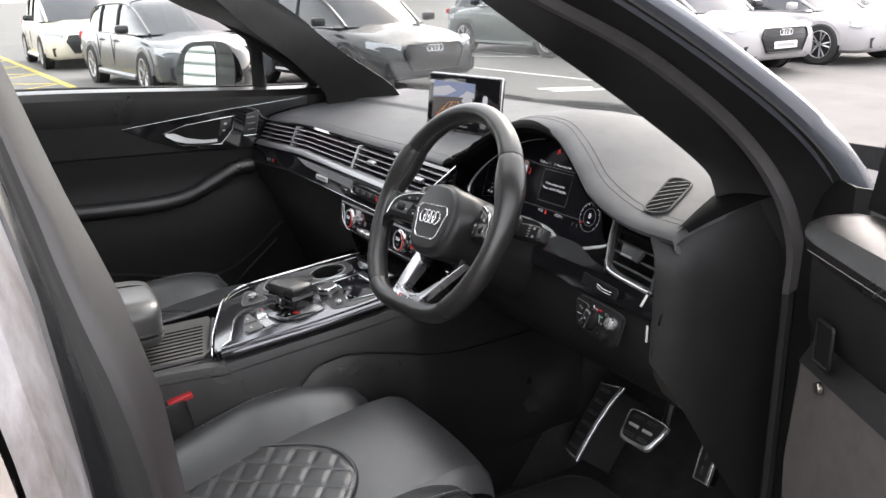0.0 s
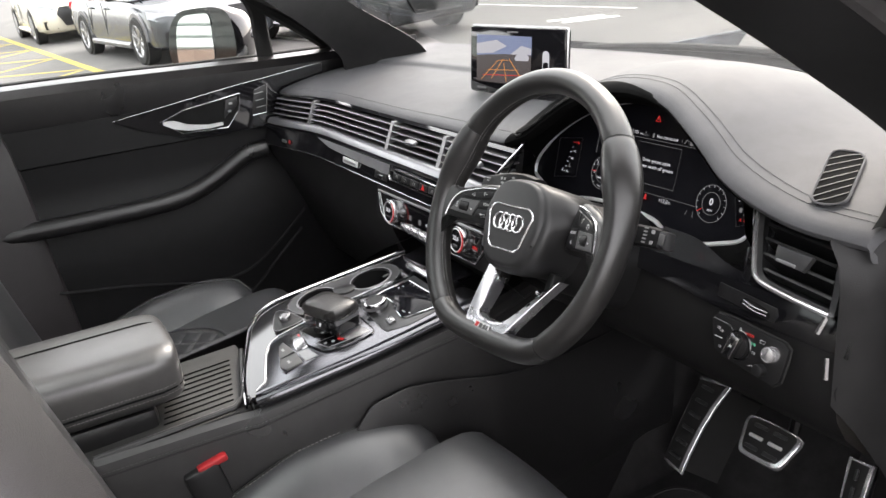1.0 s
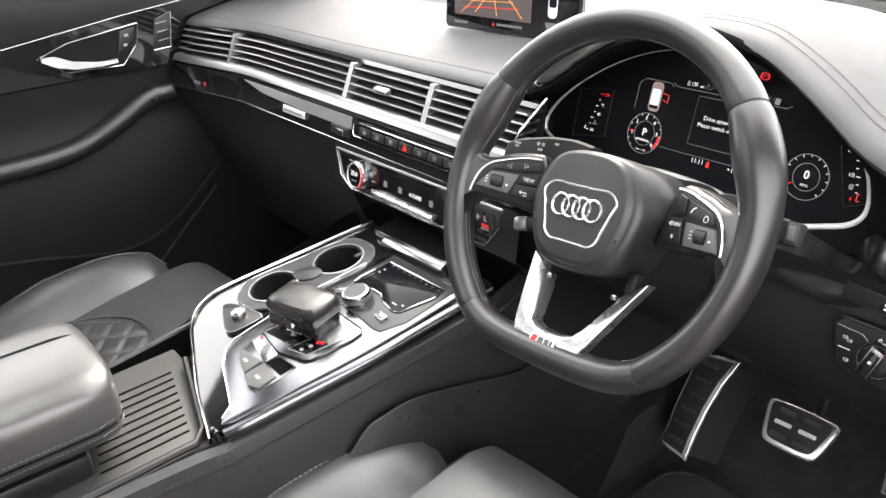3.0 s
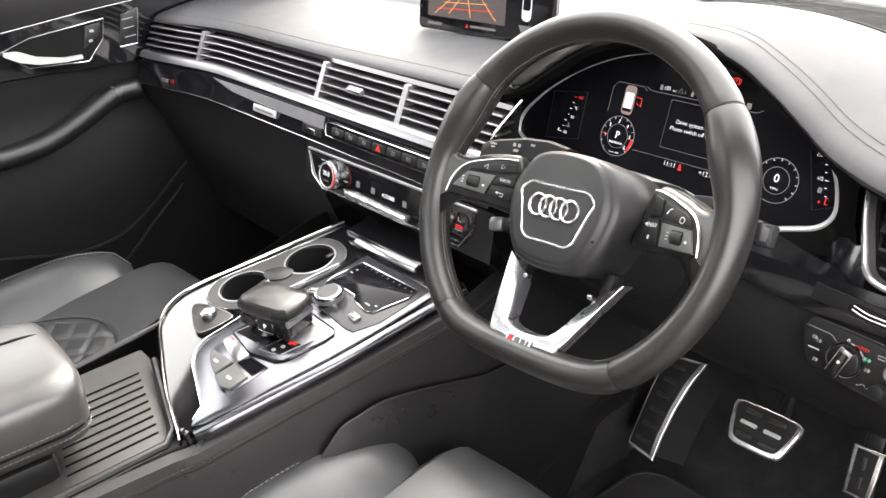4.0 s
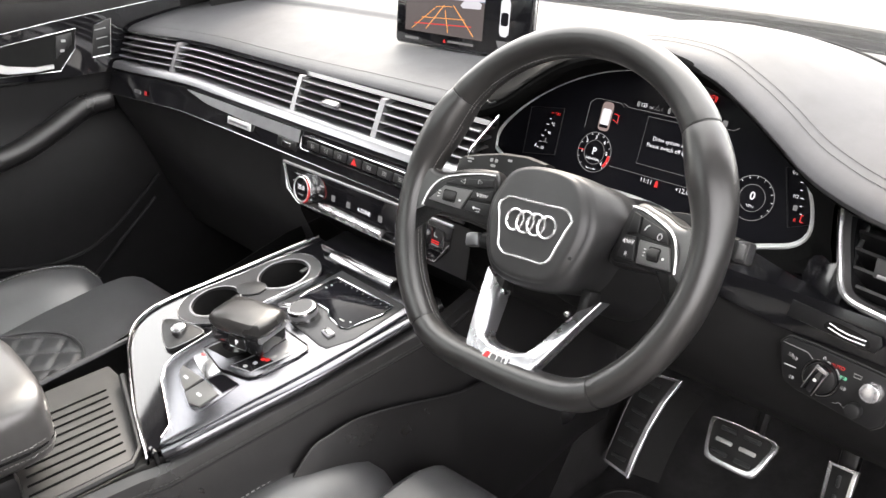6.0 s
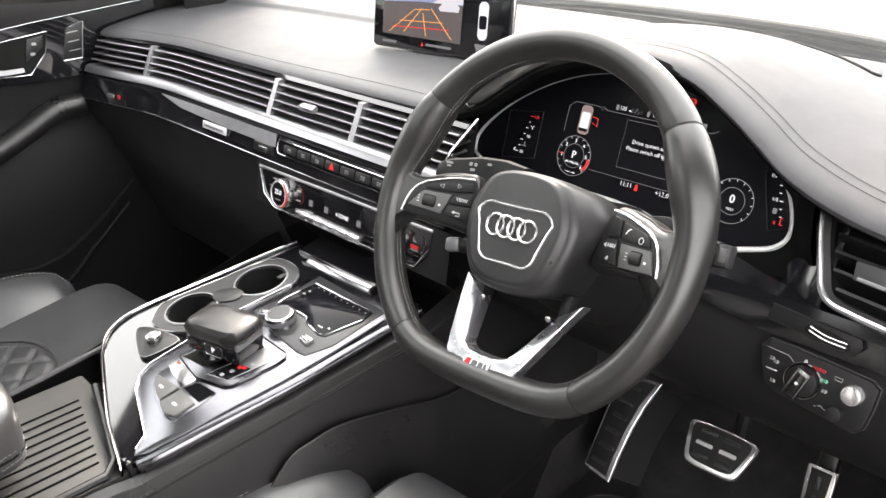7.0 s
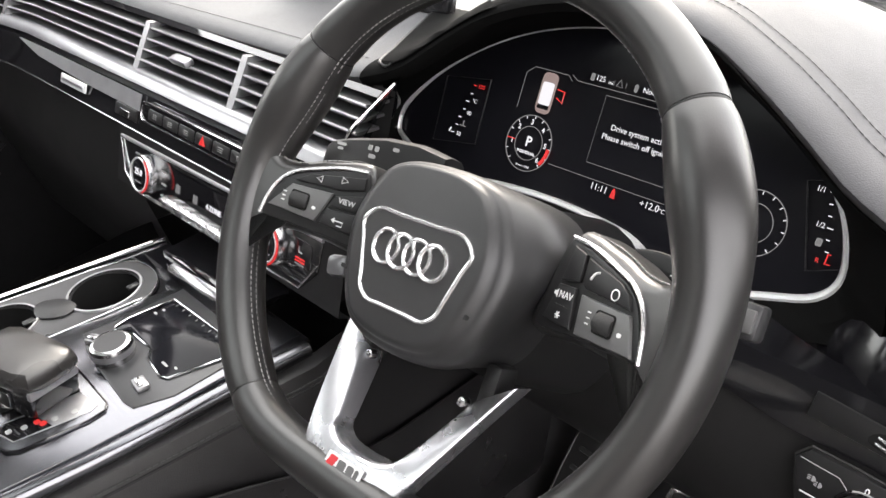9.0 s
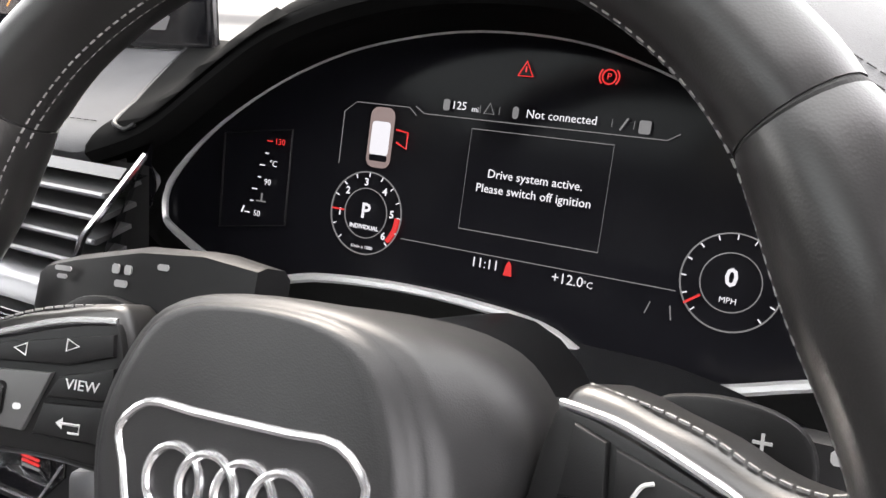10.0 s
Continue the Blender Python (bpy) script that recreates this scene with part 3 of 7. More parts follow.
for k in range(4):
    z, y = 1.1185 + 0.0112 * k, 0.0055 * k
    for a, c in ((-0.770, -0.606), (-0.594, -0.216), (-0.204, -0.014), (-0.002, 0.180)):
        n = max(3, int((c - a) / 0.03))
        secs = []
        for i in range(n + 1):
            x = lerp(a, c, i / n)
            yy = strip_y(x) + y
            secs.append([V(x, yy, z + 0.0016), V(x, yy + 0.001, z - 0.0016), V(x, yy + 0.026, z + 0.0005), V(x, yy + 0.026, z + 0.003)])
        # dark body and bright edge put the slat's shade and light into colour
        sl = part("vent_slat", loft(secs, closed=True, caps=True), SLATDARK, dash)
        part("slat_lit_edge", tube([q_[0] + V(0, -.0002, -.0004) for q_ in secs], .0015, sides=6), SLAT, sl)
for x in (-0.600, -0.210, -0.008):
    part("vent_divider", loft([[V(x - 0.006, strip_y(x) - 0.006, 1.108), V(x + 0.006, strip_y(x) - 0.006, 1.108), V(x + 0.006, strip_y(x) + 0.03, 1.108), V(x - 0.006, strip_y(x) + 0.03, 1.108)],
                               [V(x - 0.004, strip_y(x) + 0.016, 1.160), V(x + 0.006, strip_y(x) + 0.016, 1.160), V(x + 0.006, strip_y(x) + 0.045, 1.160), V(x - 0.006, strip_y(x) + 0.045, 1.160)]], closed=True, caps=True), SLAT, dash)
for x in (-0.115, 0.105):
    part("vent_slider", box((0.034, 0.012, 0.008), pose(x, strip_y(x) + 0.004, 1.135, 20), 0.002), SLAT, dash)
# bright slanting end piece and its dark wedge beside the cluster
part("vent_end_trim", tube([V(0.186, 0.112, 1.106), V(0.187, 0.135, 1.139), V(0.188, 0.180, 1.170)], 0.0045, sides=8, flat=0.5), CHROME, dash)
part("cluster_wedge", loft([[V(0.188, 0.120, 1.06), V(0.188, 0.130, 1.11), V(0.190, 0.185, 1.178)], [V(0.106, 0.262, 1.04), V(0.104, 0.262, 1.10), V(0.130, 0.268, 1.178)]]), GLOSS, dash)

# aluminium lower trim, gloss band, lower chrome line
part("trim_strip", loft([[V(x, strip_y(x) + 0.03, 1.110), V(x, strip_y(x) - 0.008, 1.1095), V(x, strip_y(x) - 0.013, 1.106), V(x, strip_y(x) - 0.017, 1.0975), V(x, strip_y(x) - 0.010, 1.094)] for x in sx]), STRIP, dash)
def band_y(x):
    return strip_y(x) - 0.020
bx = [-0.775 + 0.98 * i / 40 for i in range(41)]
part("gloss_band", loft([[V(x, band_y(x) + 0.012, 1.095), V(x, band_y(x), 1.092), V(x, band_y(x) - 0.004, 1.075), V(x, band_y(x) - 0.014, 1.052), V(x, band_y(x) - 0.004, 1.046)] for x in bx]), GLOSS, dash)
inlay = [(-0.52, 0.0), (-0.45, -0.012), (-0.30, -0.017), (-0.16, -0.018), (-0.16, 0.0)]
part("silver_inlay", loft([[V(x, band_y(x) - 0.0025, 1.0915), V(x, band_y(x) - 0.0045 - abs(d) * 0.2, 1.0915 + d - 0.0005)] for x, d in inlay]), SLAT, dash)
part("band_edge", tube([V(x, band_y(x) - 0.0150, 1.0515) for x in bx if x < 0.12], 0.0008, sides=6), MATCHROME, dash)
# badge as plain bright shapes, a small red and silver badge at the far end
# print white stands in for the highlight on the badge's silver face
badge = part("badge", box((0.072, 0.003, 0.012), pose(-0.333, band_y(-0.333) - 0.0105, 1.068, -12), 0.001), WHITEMARK, dash, "bright badge with a plain raised bar")
part("badge_bar", box((0.058, 0.002, 0.004), pose(-0.333, band_y(-0.333) - 0.0122, 1.068, -12), 0.0005), SLAT, badge)
part("small_badge", box((0.028, 0.002, 0.007), pose(-0.672, band_y(-0.672) - 0.0100, 1.066, -12), 0.0008), SLAT, dash)
part("red_diamond", box((0.010, 0.002, 0.008), pose(-0.648, band_y(-0.648) - 0.0100, 1.066, -12), 0.0008), RED, dash)
slot = part("card_button", box((0.052, 0.004, 0.014), pose(-0.190, band_y(-0.19) - 0.0098, 1.066, -12), 0.0015), PLASTIC, dash)
# small chrome block stands in for the glint on the button
part("button_glint", box((0.024, 0.003, 0.008), pose(-0.190, band_y(-0.19) - 0.0122, 1.065, -12), 0.001), MATCHROME, slot)

# row of switches with its bright outline
rowm = pose(-0.002, 0.1165, 1.0755, 78)
sw = part("switch_panel", plate(rounded(0.300, 0.021, 0.006), 0.006, rowm, 0.001), GLOSS, dash)
part("switch_outline", tube([rowm @ V(x, y, 0.006) for x, y in rounded(0.300, 0.021, 0.006)], 0.0012, closed=True, sides=6), CHROME, sw)
for k in range(8):
    x = -0.117 + 0.0335 * k
    part("switch", plate(rounded(0.030, 0.012, 0.002, 2, x, 0), 0.0075, rowm, 0.0008), PLASTIC, sw)
    if k == 3:
        tri = [(x - 0.006, -0.0045), (x + 0.006, -0.0045), (x, 0.0055)]
        part("hazard_triangle", plate(tri, 0.0082, rowm), LITRED, sw)
    else:
        for d in (-0.0035, 0.0, 0.0035):
            part("switch_mark", plate(rounded(0.009, 0.0007, 0.0003, 1, x, d * 0.6), 0.0078, rowm), DIMMARK, sw)

# climate panel
cm = pose(0.0145, 0.1050, 1.010, 80)
pan = [(-0.206, 0.028), (0.175, 0.034), (0.172, 0.002), (0.150, -0.020), (-0.160, -0.026), (-0.190, -0.010)]
clim = part("climate_panel", plate(pan, 0.008, cm, 0.0015), GLOSS, dash)
part("climate_top_trim", tube([cm @ V(-0.205, 0.0285, 0.008), cm @ V(0.175, 0.0345, 0.008)], 0.0022, sides=8), SLAT, clim, "satin top strip")
part("climate_outline", tube([cm @ V(x, y, 0.0085) for x, y in [(0.172, 0.010), (0.150, -0.019), (-0.160, -0.026), (-0.190, -0.010), (-0.206, 0.028)]], 0.0009, sides=6), BRIGHT, clim)
for kx in (-0.136, 0.107):
    km = cm @ pose(kx, 0.002 if kx < 0 else 0.010, 0.008)
    ring = part("knob_ring", plate(circle(0.0225, 40), 0.012, km, 0.003), MATCHROME, clim, "satin chrome temperature knob")
    part("knob_face", plate(circle(0.0175, 36), 0.0125, km, 0.0005), GLOSS, ring)
    s = 1 if kx < 0 else -1
    arc = [km @ V(0.0205 * math.cos(a), 0.0205 * math.sin(a), 0.0125) for a in [radians(v) for v in range(-60, 61, 8)]]
    part("red_arc", tube(arc, 0.0009, sides=5), LITRED, ring)
    part("knob_rim", tube([km @ V(0.0185 * math.cos(a), 0.0185 * math.sin(a), 0.0122) for a in [2 * math.pi * j / 36 for j in range(36)]], 0.0011, closed=True, sides=6), SILVER, ring)
    writing("25.0", 0.010, km @ pose(0, 0.003, 0.0128), LITWHITE, ring, bold=0.0001)
    part("knob_mark", plate(rounded(0.014, 0.0015, 0.0004, 1, 0, -0.008), 0.0130, km), LITDIM, ring)
    for dx, dy in ((-0.028, 0.018), (-0.035, 0.006), (0.034, 0.014), (0.034, 0.0), (0.034, -0.013)):
        part("button_mark", plate(rounded(0.010, 0.0016, 0.0004, 1, kx + dx * s, dy), 0.0086, cm), DIMMARK, clim)
sk = part("seat_heat_key", plate(rounded(0.034, 0.030, 0.006, 4, 0.146, 0.010), 0.0092, cm, 0.0006), GLOSS, clim)
for k in range(3):
    part("heat_bar", plate(rounded(0.014, 0.0014, 0.0004, 1, 0.148, 0.008 - 0.0028 * k), 0.0100, cm), LITRED if k < 2 else LITDIM, sk)
part("seat_mark", tube([cm @ V(0.145, 0.019, 0.0096), cm @ V(0.1455, 0.014, 0.0096), cm @ V(0.150, 0.0135, 0.0096)], 0.0007, sides=5), DIMMARK, sk)
for k in range(5):
    x = -0.072 + 0.036 * k
    if k == 2:
        writing("4-ZONE", 0.008, cm @ pose(x, 0.004, 0.0085), LITWHITE, clim)
    else:
        for d in (-0.003, 0.0, 0.003):
            part("button_mark", plate(rounded(0.0022, 0.009, 0.0004, 1, x + d, 0.004), 0.0086, cm), LITDIM, clim)
for k in range(5):
    part("silver_key", box((0.0278, 0.012, 0.008), cm @ pose(-0.085 + 0.0285 * k, -0.0175, 0.009, 25), 0.0015), BRIGHT, clim)

# lower fascia: centre stack below the climate panel and the passenger's glovebox
part("lower_console_panel", loft([[V(-0.2, 0.105, 1.05), V(0.22, 0.105, 1.05)], [V(-0.2, 0.095, 0.985), V(0.22, 0.095, 0.985)], [V(-0.18, 0.125, 0.965), V(0.2, 0.125, 0.965)], [V(-0.17, 0.19, 0.90), V(0.17, 0.19, 0.90)], [V(-0.17, 0.2, 0.7), V(0.17, 0.2, 0.7)]]), PLASTIC, dash)
gx = [-0.775 + 0.6 * i / 12 for i in range(13)]
part("glovebox", loft([[V(x, band_y(x) - 0.003, 1.047), V(x, band_y(x) + 0.004, 1.02), V(x, 0.115, 0.96), V(x, 0.155, 0.86), V(x, 0.21, 0.74), V(x, 0.30, 0.70), V(x, 0.45, 0.72)] for x in gx]), SOFT, dash)

# lower driver's panel with card slot and column shroud
KNEE = shader("dark_knee_panel", (0.010, 0.0098, 0.010), 0.55, spec=0.22, bump=0.2, bscale=1200, vary=0.15)
part("knee_panel", loft([[V(x, 0.232, 1.070), V(x, 0.190, 1.062), V(x, 0.176, 1.045), V(x, 0.172, 1.035), V(x, 0.166, 1.0), V(x, 0.172, 0.965), V(x, 0.190, 0.935), V(x, 0.228, 0.90), V(x, 0.30, 0.87), V(x, 0.45, 0.85)] for x in [0.15 + 0.592 * i / 16 for i in range(17)]]), KNEE, dash)
fz = lambda x: table((.40, .517, .575, .76), (1.052, 1.049, 1.0415, 1.0415), x)
fy = lambda z: table((1.035, 1.042, 1.06, 1.09, 1.12, 1.165), (.174, .169, .172, .188, .205, .230), z)
part("gloss_fascia", loft([[V(x, fy(fz(x)) + .006, fz(x) - .002), V(x, fy(fz(x)), fz(x))] + [V(x, fy(z), z) for z in (1.055, 1.063, 1.070, 1.0765)] + [V(x, .200 + .05 * step(.60, .45, x), 1.0795)] for x in [.40 + .35 * i / 30 for i in range(31)]]), FASCIA, dash, "gloss black lower fascia")
part("gloss_wing", loft([[V(x, fy(z) + .004 + .09 * (max(0, .617 - x) / .085) ** 1.6, z) for x in [.530 + .090 * k / 14 for k in range(15)]] for z in [1.068 + .095 * k / 12 for k in range(13)]]), FASCIA, dash, "gloss black wing beside the vent")
slot = part("card_slot", plate([(-.044, -.0095), (.040, -.0075), (.0435, .0015), (.040, .0085), (-.044, .0070)], .0025, frame_of(V(.626, .1695, 1.0625), (1, -.09, -.05), (0, .25, 1)), .0012), PLASTIC, dash, "flat ticket slot")
SLM = frame_of(V(.626, .1675, 1.0625), (1, -.09, -.05), (0, .25, 1))
part("slot_mouth", plate([(p.x, p.y) for p in smooth_line([V(-.008, -.004, 0), V(.012, -.006, 0), V(.034, -.005, 0), V(.030, .003, 0), V(.010, .005, 0), V(-.004, .004, 0)], 3, True)], .0008, SLM), WELL, slot)
for dy_ in (-.0035, .0005):
    part("slot_lip", tube(smooth_line([SLM @ V(-.004, dy_ + .001, .001), SLM @ V(.012, dy_ - .001, .0016), SLM @ V(.031, dy_, .001)], 4), .0011, sides=6), MATCHROME, slot)

# --- right-hand air vent
rv = thing("air_vent", (0.672, 0.19, 1.12), "driver's side air vent with bright chrome surround and dark slats", "air vent")
RV = frame_of(V(0.6625, 0.197, 1.118), (0.118, -0.016, -0.0055), (0, 0.42, 0.9))
rim = [(0.069, -0.0390), (0.028, -0.0405), (-0.010, -0.0405), (-0.030, -0.0385), (-0.042, -0.0300), (-0.051, -0.0130), (-0.063, 0.0110), (-0.074, 0.0380)]
part("vent_surround", tube(smooth_line([RV @ V(x, y, 0.003) for x, y in rim], 6), 0.0048, sides=10, flat=0.7), BRIGHT, rv, "bright vent surround")
inner_rim = [(0.066, -0.0330), (0.028, -0.0345), (-0.010, -0.0345), (-0.026, -0.0325), (-0.035, -0.0260), (-0.044, -0.0090), (-0.056, 0.0150), (-0.064, 0.0360)]
part("vent_funnel", loft([smooth_line([RV @ V(x, y, 0.004) for x, y in rim], 4), smooth_line([RV @ V(x, y, 0.0) for x, y in inner_rim], 4), smooth_line([RV @ V(x * .9, y * .85, -0.030) for x, y in inner_rim], 4)]), STALK, rv)
part("vent_drop_tab", tube([RV @ V(0.066, -0.038, 0.003), RV @ V(0.064, -0.060, 0.003)], 0.003, sides=6), MATCHROME, rv)
part("vent_well", plate([(-0.042, -0.034), (0.066, -0.042), (0.060, 0.034), (-0.066, 0.044)], 0.002, RV @ pose(0, 0, -0.036)), RUBBER, rv)
for ya, yb, xa, xb in ((0.0225, 0.0240, -0.050, 0.046), (0.0070, 0.0090, -0.046, 0.051), (-0.0090, -0.0070, -0.040, 0.056), (-0.0245, -0.0225, -0.031, 0.062)):
    part("slat", loft([[RV @ V(x, y + .0016, .002), RV @ V(x, y - .0012, .003), RV @ V(x, y - .0150, -.024), RV @ V(x, y - .0125, -.025)] for x, y in ((xa, ya), (lerp(xa, xb, .5), lerp(ya, yb, .5)), (xb, yb))], closed=True, caps=True), STALK, rv)
sl = part("vent_slider", plate([(-0.024, 0.0060), (0.026, 0.0085), (0.020, -0.0105), (-0.020, -0.0115)], 0.006, RV @ pose(0, 0, 0.001), 0.002), SLATDARK, rv)
part("slider_lip", box((0.026, 0.0035, 0.004), RV @ pose(-0.003, -0.0085, 0.0075, 0, 0, 2), 0.001), SLAT, sl)
part("side_bar", loft([[RV @ V(x, y, z) for x, y in ((0.046, 0.030), (0.052, 0.012), (0.060, -0.014), (0.066, -0.038))] for x_, z in ((0, -.02), (0, .003))] + [[RV @ V(x, y, .004) for x, y in ((0.054, 0.0305), (0.062, 0.012), (0.069, -0.014), (0.074, -0.038))]]), CONGREY, rv)
part("top_bar", loft([[RV @ V(-0.074, 0.040, 0.002), RV @ V(0.054, 0.031, 0.002)], [RV @ V(-0.066, 0.034, 0.003), RV @ V(0.046, 0.0275, 0.003)], [RV @ V(-0.062, 0.030, -0.03), RV @ V(0.046, 0.0255, -0.03)]]), STALK, rv)

# end cap and side of the dashboard
ecz = lambda y: table((.165, .19, .228, .30, .45), (.985, .935, .88, .76, .60), y)
ecs = []
for t in (0, .25, .5, .7, .85, .95, 1.0):
    ecs.append([V(x - .022 * step(.8, 1, t), y + .012 * step(.9, 1, t), lerp(ecz(y), on_top(.755, max(.178, min(.5, y))).z - .003, t)) for x, y in ((.738, .165), (.758, .178), (.772, .21), (.779, .26), (.780, .34), (.774, .46), (.72, .56))])
part("end_cap", loft(ecs), SOFT, dash, "dark rounded end cap")
part("tab_trim", tube([V(0.728, 0.168, 1.036), V(0.730, 0.166, 1.012)], 0.003, sides=6), MATCHROME, dash)

# --- light switch panel
ls = thing("light_switch_panel", (0.64, 0.16, 1.0), "black headlight switch panel with rotary knob and push buttons", "switch panel")
LM = frame_of(V(0.637, 0.1575, 1.014), (1, -0.035, 0.01), (0, 0.25, 1))
po = [(-0.0520, 0.0180), (-0.0445, 0.0265), (-0.020, 0.0265), (0.020, 0.0250), (0.0480, 0.0235), (0.0555, 0.0185), (0.0550, 0.0020), (0.0520, -0.0195), (0.0443, -0.0265), (0.020, -0.0245), (-0.0281, -0.0195), (-0.0400, -0.0150), (-0.0470, 0.0010)]
body = part("panel_plate", plate(po, 0.006, LM @ pose(0, 0, -0.001), 0.0015), STALK, ls)
part("panel_joint", tube([LM @ V(x * 1.02, y * 1.03, 0.001) for x, y in po], 0.0010, closed=True, sides=6), RUBBER, ls)
km = LM @ pose(-0.0074, 0.0005, 0.005)
part("knob_well", tube([km @ V(0.0165 * math.cos(a), 0.0165 * math.sin(a), 0.0004) for a in [2 * math.pi * j / 40 for j in range(40)]], 0.0014, closed=True, sides=6), GLOSS, ls)
kn = part("rotary_knob", plate(circle(0.0145, 36), 0.005, km, 0.002), PLASTIC, ls)
gm_ = km @ pose(0, 0, 0.009, 0, 0, -18)
part("knob_grip", box((0.0105, 0.0290, 0.009), gm_, 0.002), GLOSS, kn)
for s in (-1, 1):
    part("grip_edge", box((0.0016, 0.0285, 0.0085), gm_ @ pose(s * 0.0056, 0, 0.0008), 0.0005), MATCHROME, kn)
part("grip_cap", box((0.0105, 0.0040, 0.0008), gm_ @ pose(0, 0.0120, 0.0048), 0.0003), BRIGHT, kn)
part("knob_dot", plate(circle(0.0016, 12), 0.0003, gm_ @ pose(0, 0, 0.0045)), WHITEMARK, kn)
part("push_button", plate(circle(0.0092, 28), 0.010, LM @ pose(0.0377, 0.0070, 0.005), 0.003), BRIGHT, ls, "bright round push button")
part("dimmer_button", plate(circle(0.0070, 28), 0.009, LM @ pose(0.0284, -0.0148, 0.005), 0.002), STALK, ls)
part("divider_line", box((0.0110, 0.0008, 0.0006), LM @ pose(-0.0372, 0.0, 0.0053)), WHITEMARK, ls)
part("field_line", tube([LM @ V(-0.0488, 0.0197, 0.0052), LM @ V(-0.0248, 0.0187, 0.0052), LM @ V(-0.0189, 0.0141, 0.0052)], 0.0003, sides=4), DIMMARK, ls)
writing("0", 0.0060, LM @ pose(-0.009, 0.0189, 0.0053), WHITEMARK, ls)
writing("AUTO", 0.0046, LM @ pose(0.0040, 0.0166, 0.0053), LITRED, ls)
lamp_at = lambda x, y, mat, k: [part("lamp_symbol", plate([(x + .0022 * math.cos(a) * k, y + .0018 * math.sin(a)) for a in [radians(v) for v in range(-90, 91, 30)]], .0003, LM @ pose(0, 0, .0051)), mat, ls)] + [part("beam_symbol", box((.0020, .00045, .0003), LM @ pose(x - k * .0018, y + d, .0052)), mat, ls) for d in (-.0012, 0, .0012)]
lamp_at(0.0093, 0.0086, LITGREEN, -1)
lamp_at(0.0123, 0.0086, LITGREEN, 1)
lamp_at(0.0140, -0.0006, DIMMARK, 1)
lamp_at(-0.0385, 0.0105, DIMMARK, 1)
lamp_at(-0.0340, 0.0085, DIMMARK, 1)
lamp_at(-0.0325, -0.0100, DIMMARK, 1)
part("screen_symbol", tube([LM @ V(0.0222 + dx, 0.0150 + dy_, 0.0052) for dx, dy_ in ((-.003, -.0015), (-.0036, .0015), (.0036, .0015), (.003, -.0015))], .0004, closed=True, sides=4), DIMMARK, ls)
part("dimmer_symbol", tube([LM @ V(0.0140 + .0022 * math.cos(a), -0.0165 + .0018 * math.sin(a), 0.0052) for a in [radians(v) for v in range(0, 181, 20)]], .0004, sides=4), DIMMARK, ls)
for x in (.0095, .0185):
    part("dimmer_symbol", box((.0022, .0005, .0003), LM @ pose(x, -.0168, .0052)), DIMMARK, ls)

# --- infotainment screen
sc = thing("infotainment_screen", (-0.02, 0.34, 1.19), "slim black infotainment screen showing a reversing camera view", "screen")
SM = frame_of(V(-0.024, 0.318, 1.262), (1, 0.075, 0), (0, 0.10, 1))
SW, SH = 0.262, 0.118
hous = part("screen_housing", plate(rounded(SW, SH, 0.005), 0.012, SM @ pose(0, 0, -0.012), 0.002), GLOSS, sc)
part("screen_edge", tube([SM @ V(x, y, -0.006) for x, y in rounded(SW + 0.001, SH + 0.001, 0.005)], 0.0022, closed=True, sides=6), MATCHROME, sc, "thin silver edge")
part("screen_foot", box((0.12, 0.03, 0.05), pose(-0.024, 0.335, 1.205, -8), 0.005), PLASTIC, sc)
glassm = SM @ pose(0, 0, 0.0006)


def screen_poly(name, pts, mat, h=0.0004, parent=None):
    return part(name, plate(pts, 0.0003, SM @ pose(0, 0, h)), mat, parent or sc, smooth=False)


SKYLIT = glow("picture_sky", (0.42, 0.52, 0.85), 0.13)
CLOUDLIT = glow("picture_cloud", (0.85, 0.86, 0.95), 0.16)
TARLIT = glow("picture_tarmac", (0.20, 0.17, 0.17), 0.11)
LINELIT = glow("picture_guide_orange", (1.0, 0.42, 0.08), 0.22)
x0, x1 = -0.110, 0.047
screen_poly("camera_picture", [(x0, 0.006), (x1, 0.012), (x1, 0.044), (x0, 0.044)], SKYLIT)
screen_poly("picture_cloud", [(x0, 0.010), (-0.06, 0.013), (-0.02, 0.026), (-0.05, 0.036), (x0, 0.028)], CLOUDLIT, 0.0009)
screen_poly("picture_cloud", [(-0.01, 0.012), (x1, 0.014), (x1, 0.024), (0.02, 0.028)], CLOUDLIT, 0.0009)
screen_poly("picture_ground", [(x0, -0.040), (x1, -0.040), (x1, 0.013), (-0.03, 0.012), (x0, 0.007)], TARLIT, 0.0009)
for a, c in (((-0.095, -0.036), (-0.045, 0.000)), ((-0.045, 0.000), (-0.015, 0.002)), ((-0.02, -0.036), (-0.028, -0.004)), ((-0.065, -0.034), (-0.03, 0.003)), ((0.03, -0.036), (-0.012, 0.004)), ((-0.075, -0.018), (0.012, -0.014))):
    part("guide_line", tube([SM @ V(*a, 0.0014), SM @ V(*c, 0.0014)], 0.0006, sides=4), LINELIT, sc)
screen_poly("red_line", [(-0.09, -0.027), (0.025, -0.022), (0.025, -0.0235), (-0.09, -0.0285)], LITRED, 0.0013)
screen_poly("parked_car_picture", [(0.002, 0.006), (0.012, 0.016), (0.030, 0.018), (0.042, 0.010), (0.040, 0.003), (0.006, 0.002)], CLOUDLIT, 0.0013)
screen_poly("car_symbol", rounded(0.017, 0.052, 0.007, 4, 0.085, -0.004), LITWHITE)
screen_poly("car_symbol_roof", rounded(0.013, 0.018, 0.003, 3, 0.085, -0.006), DARKGLASS, 0.0008)
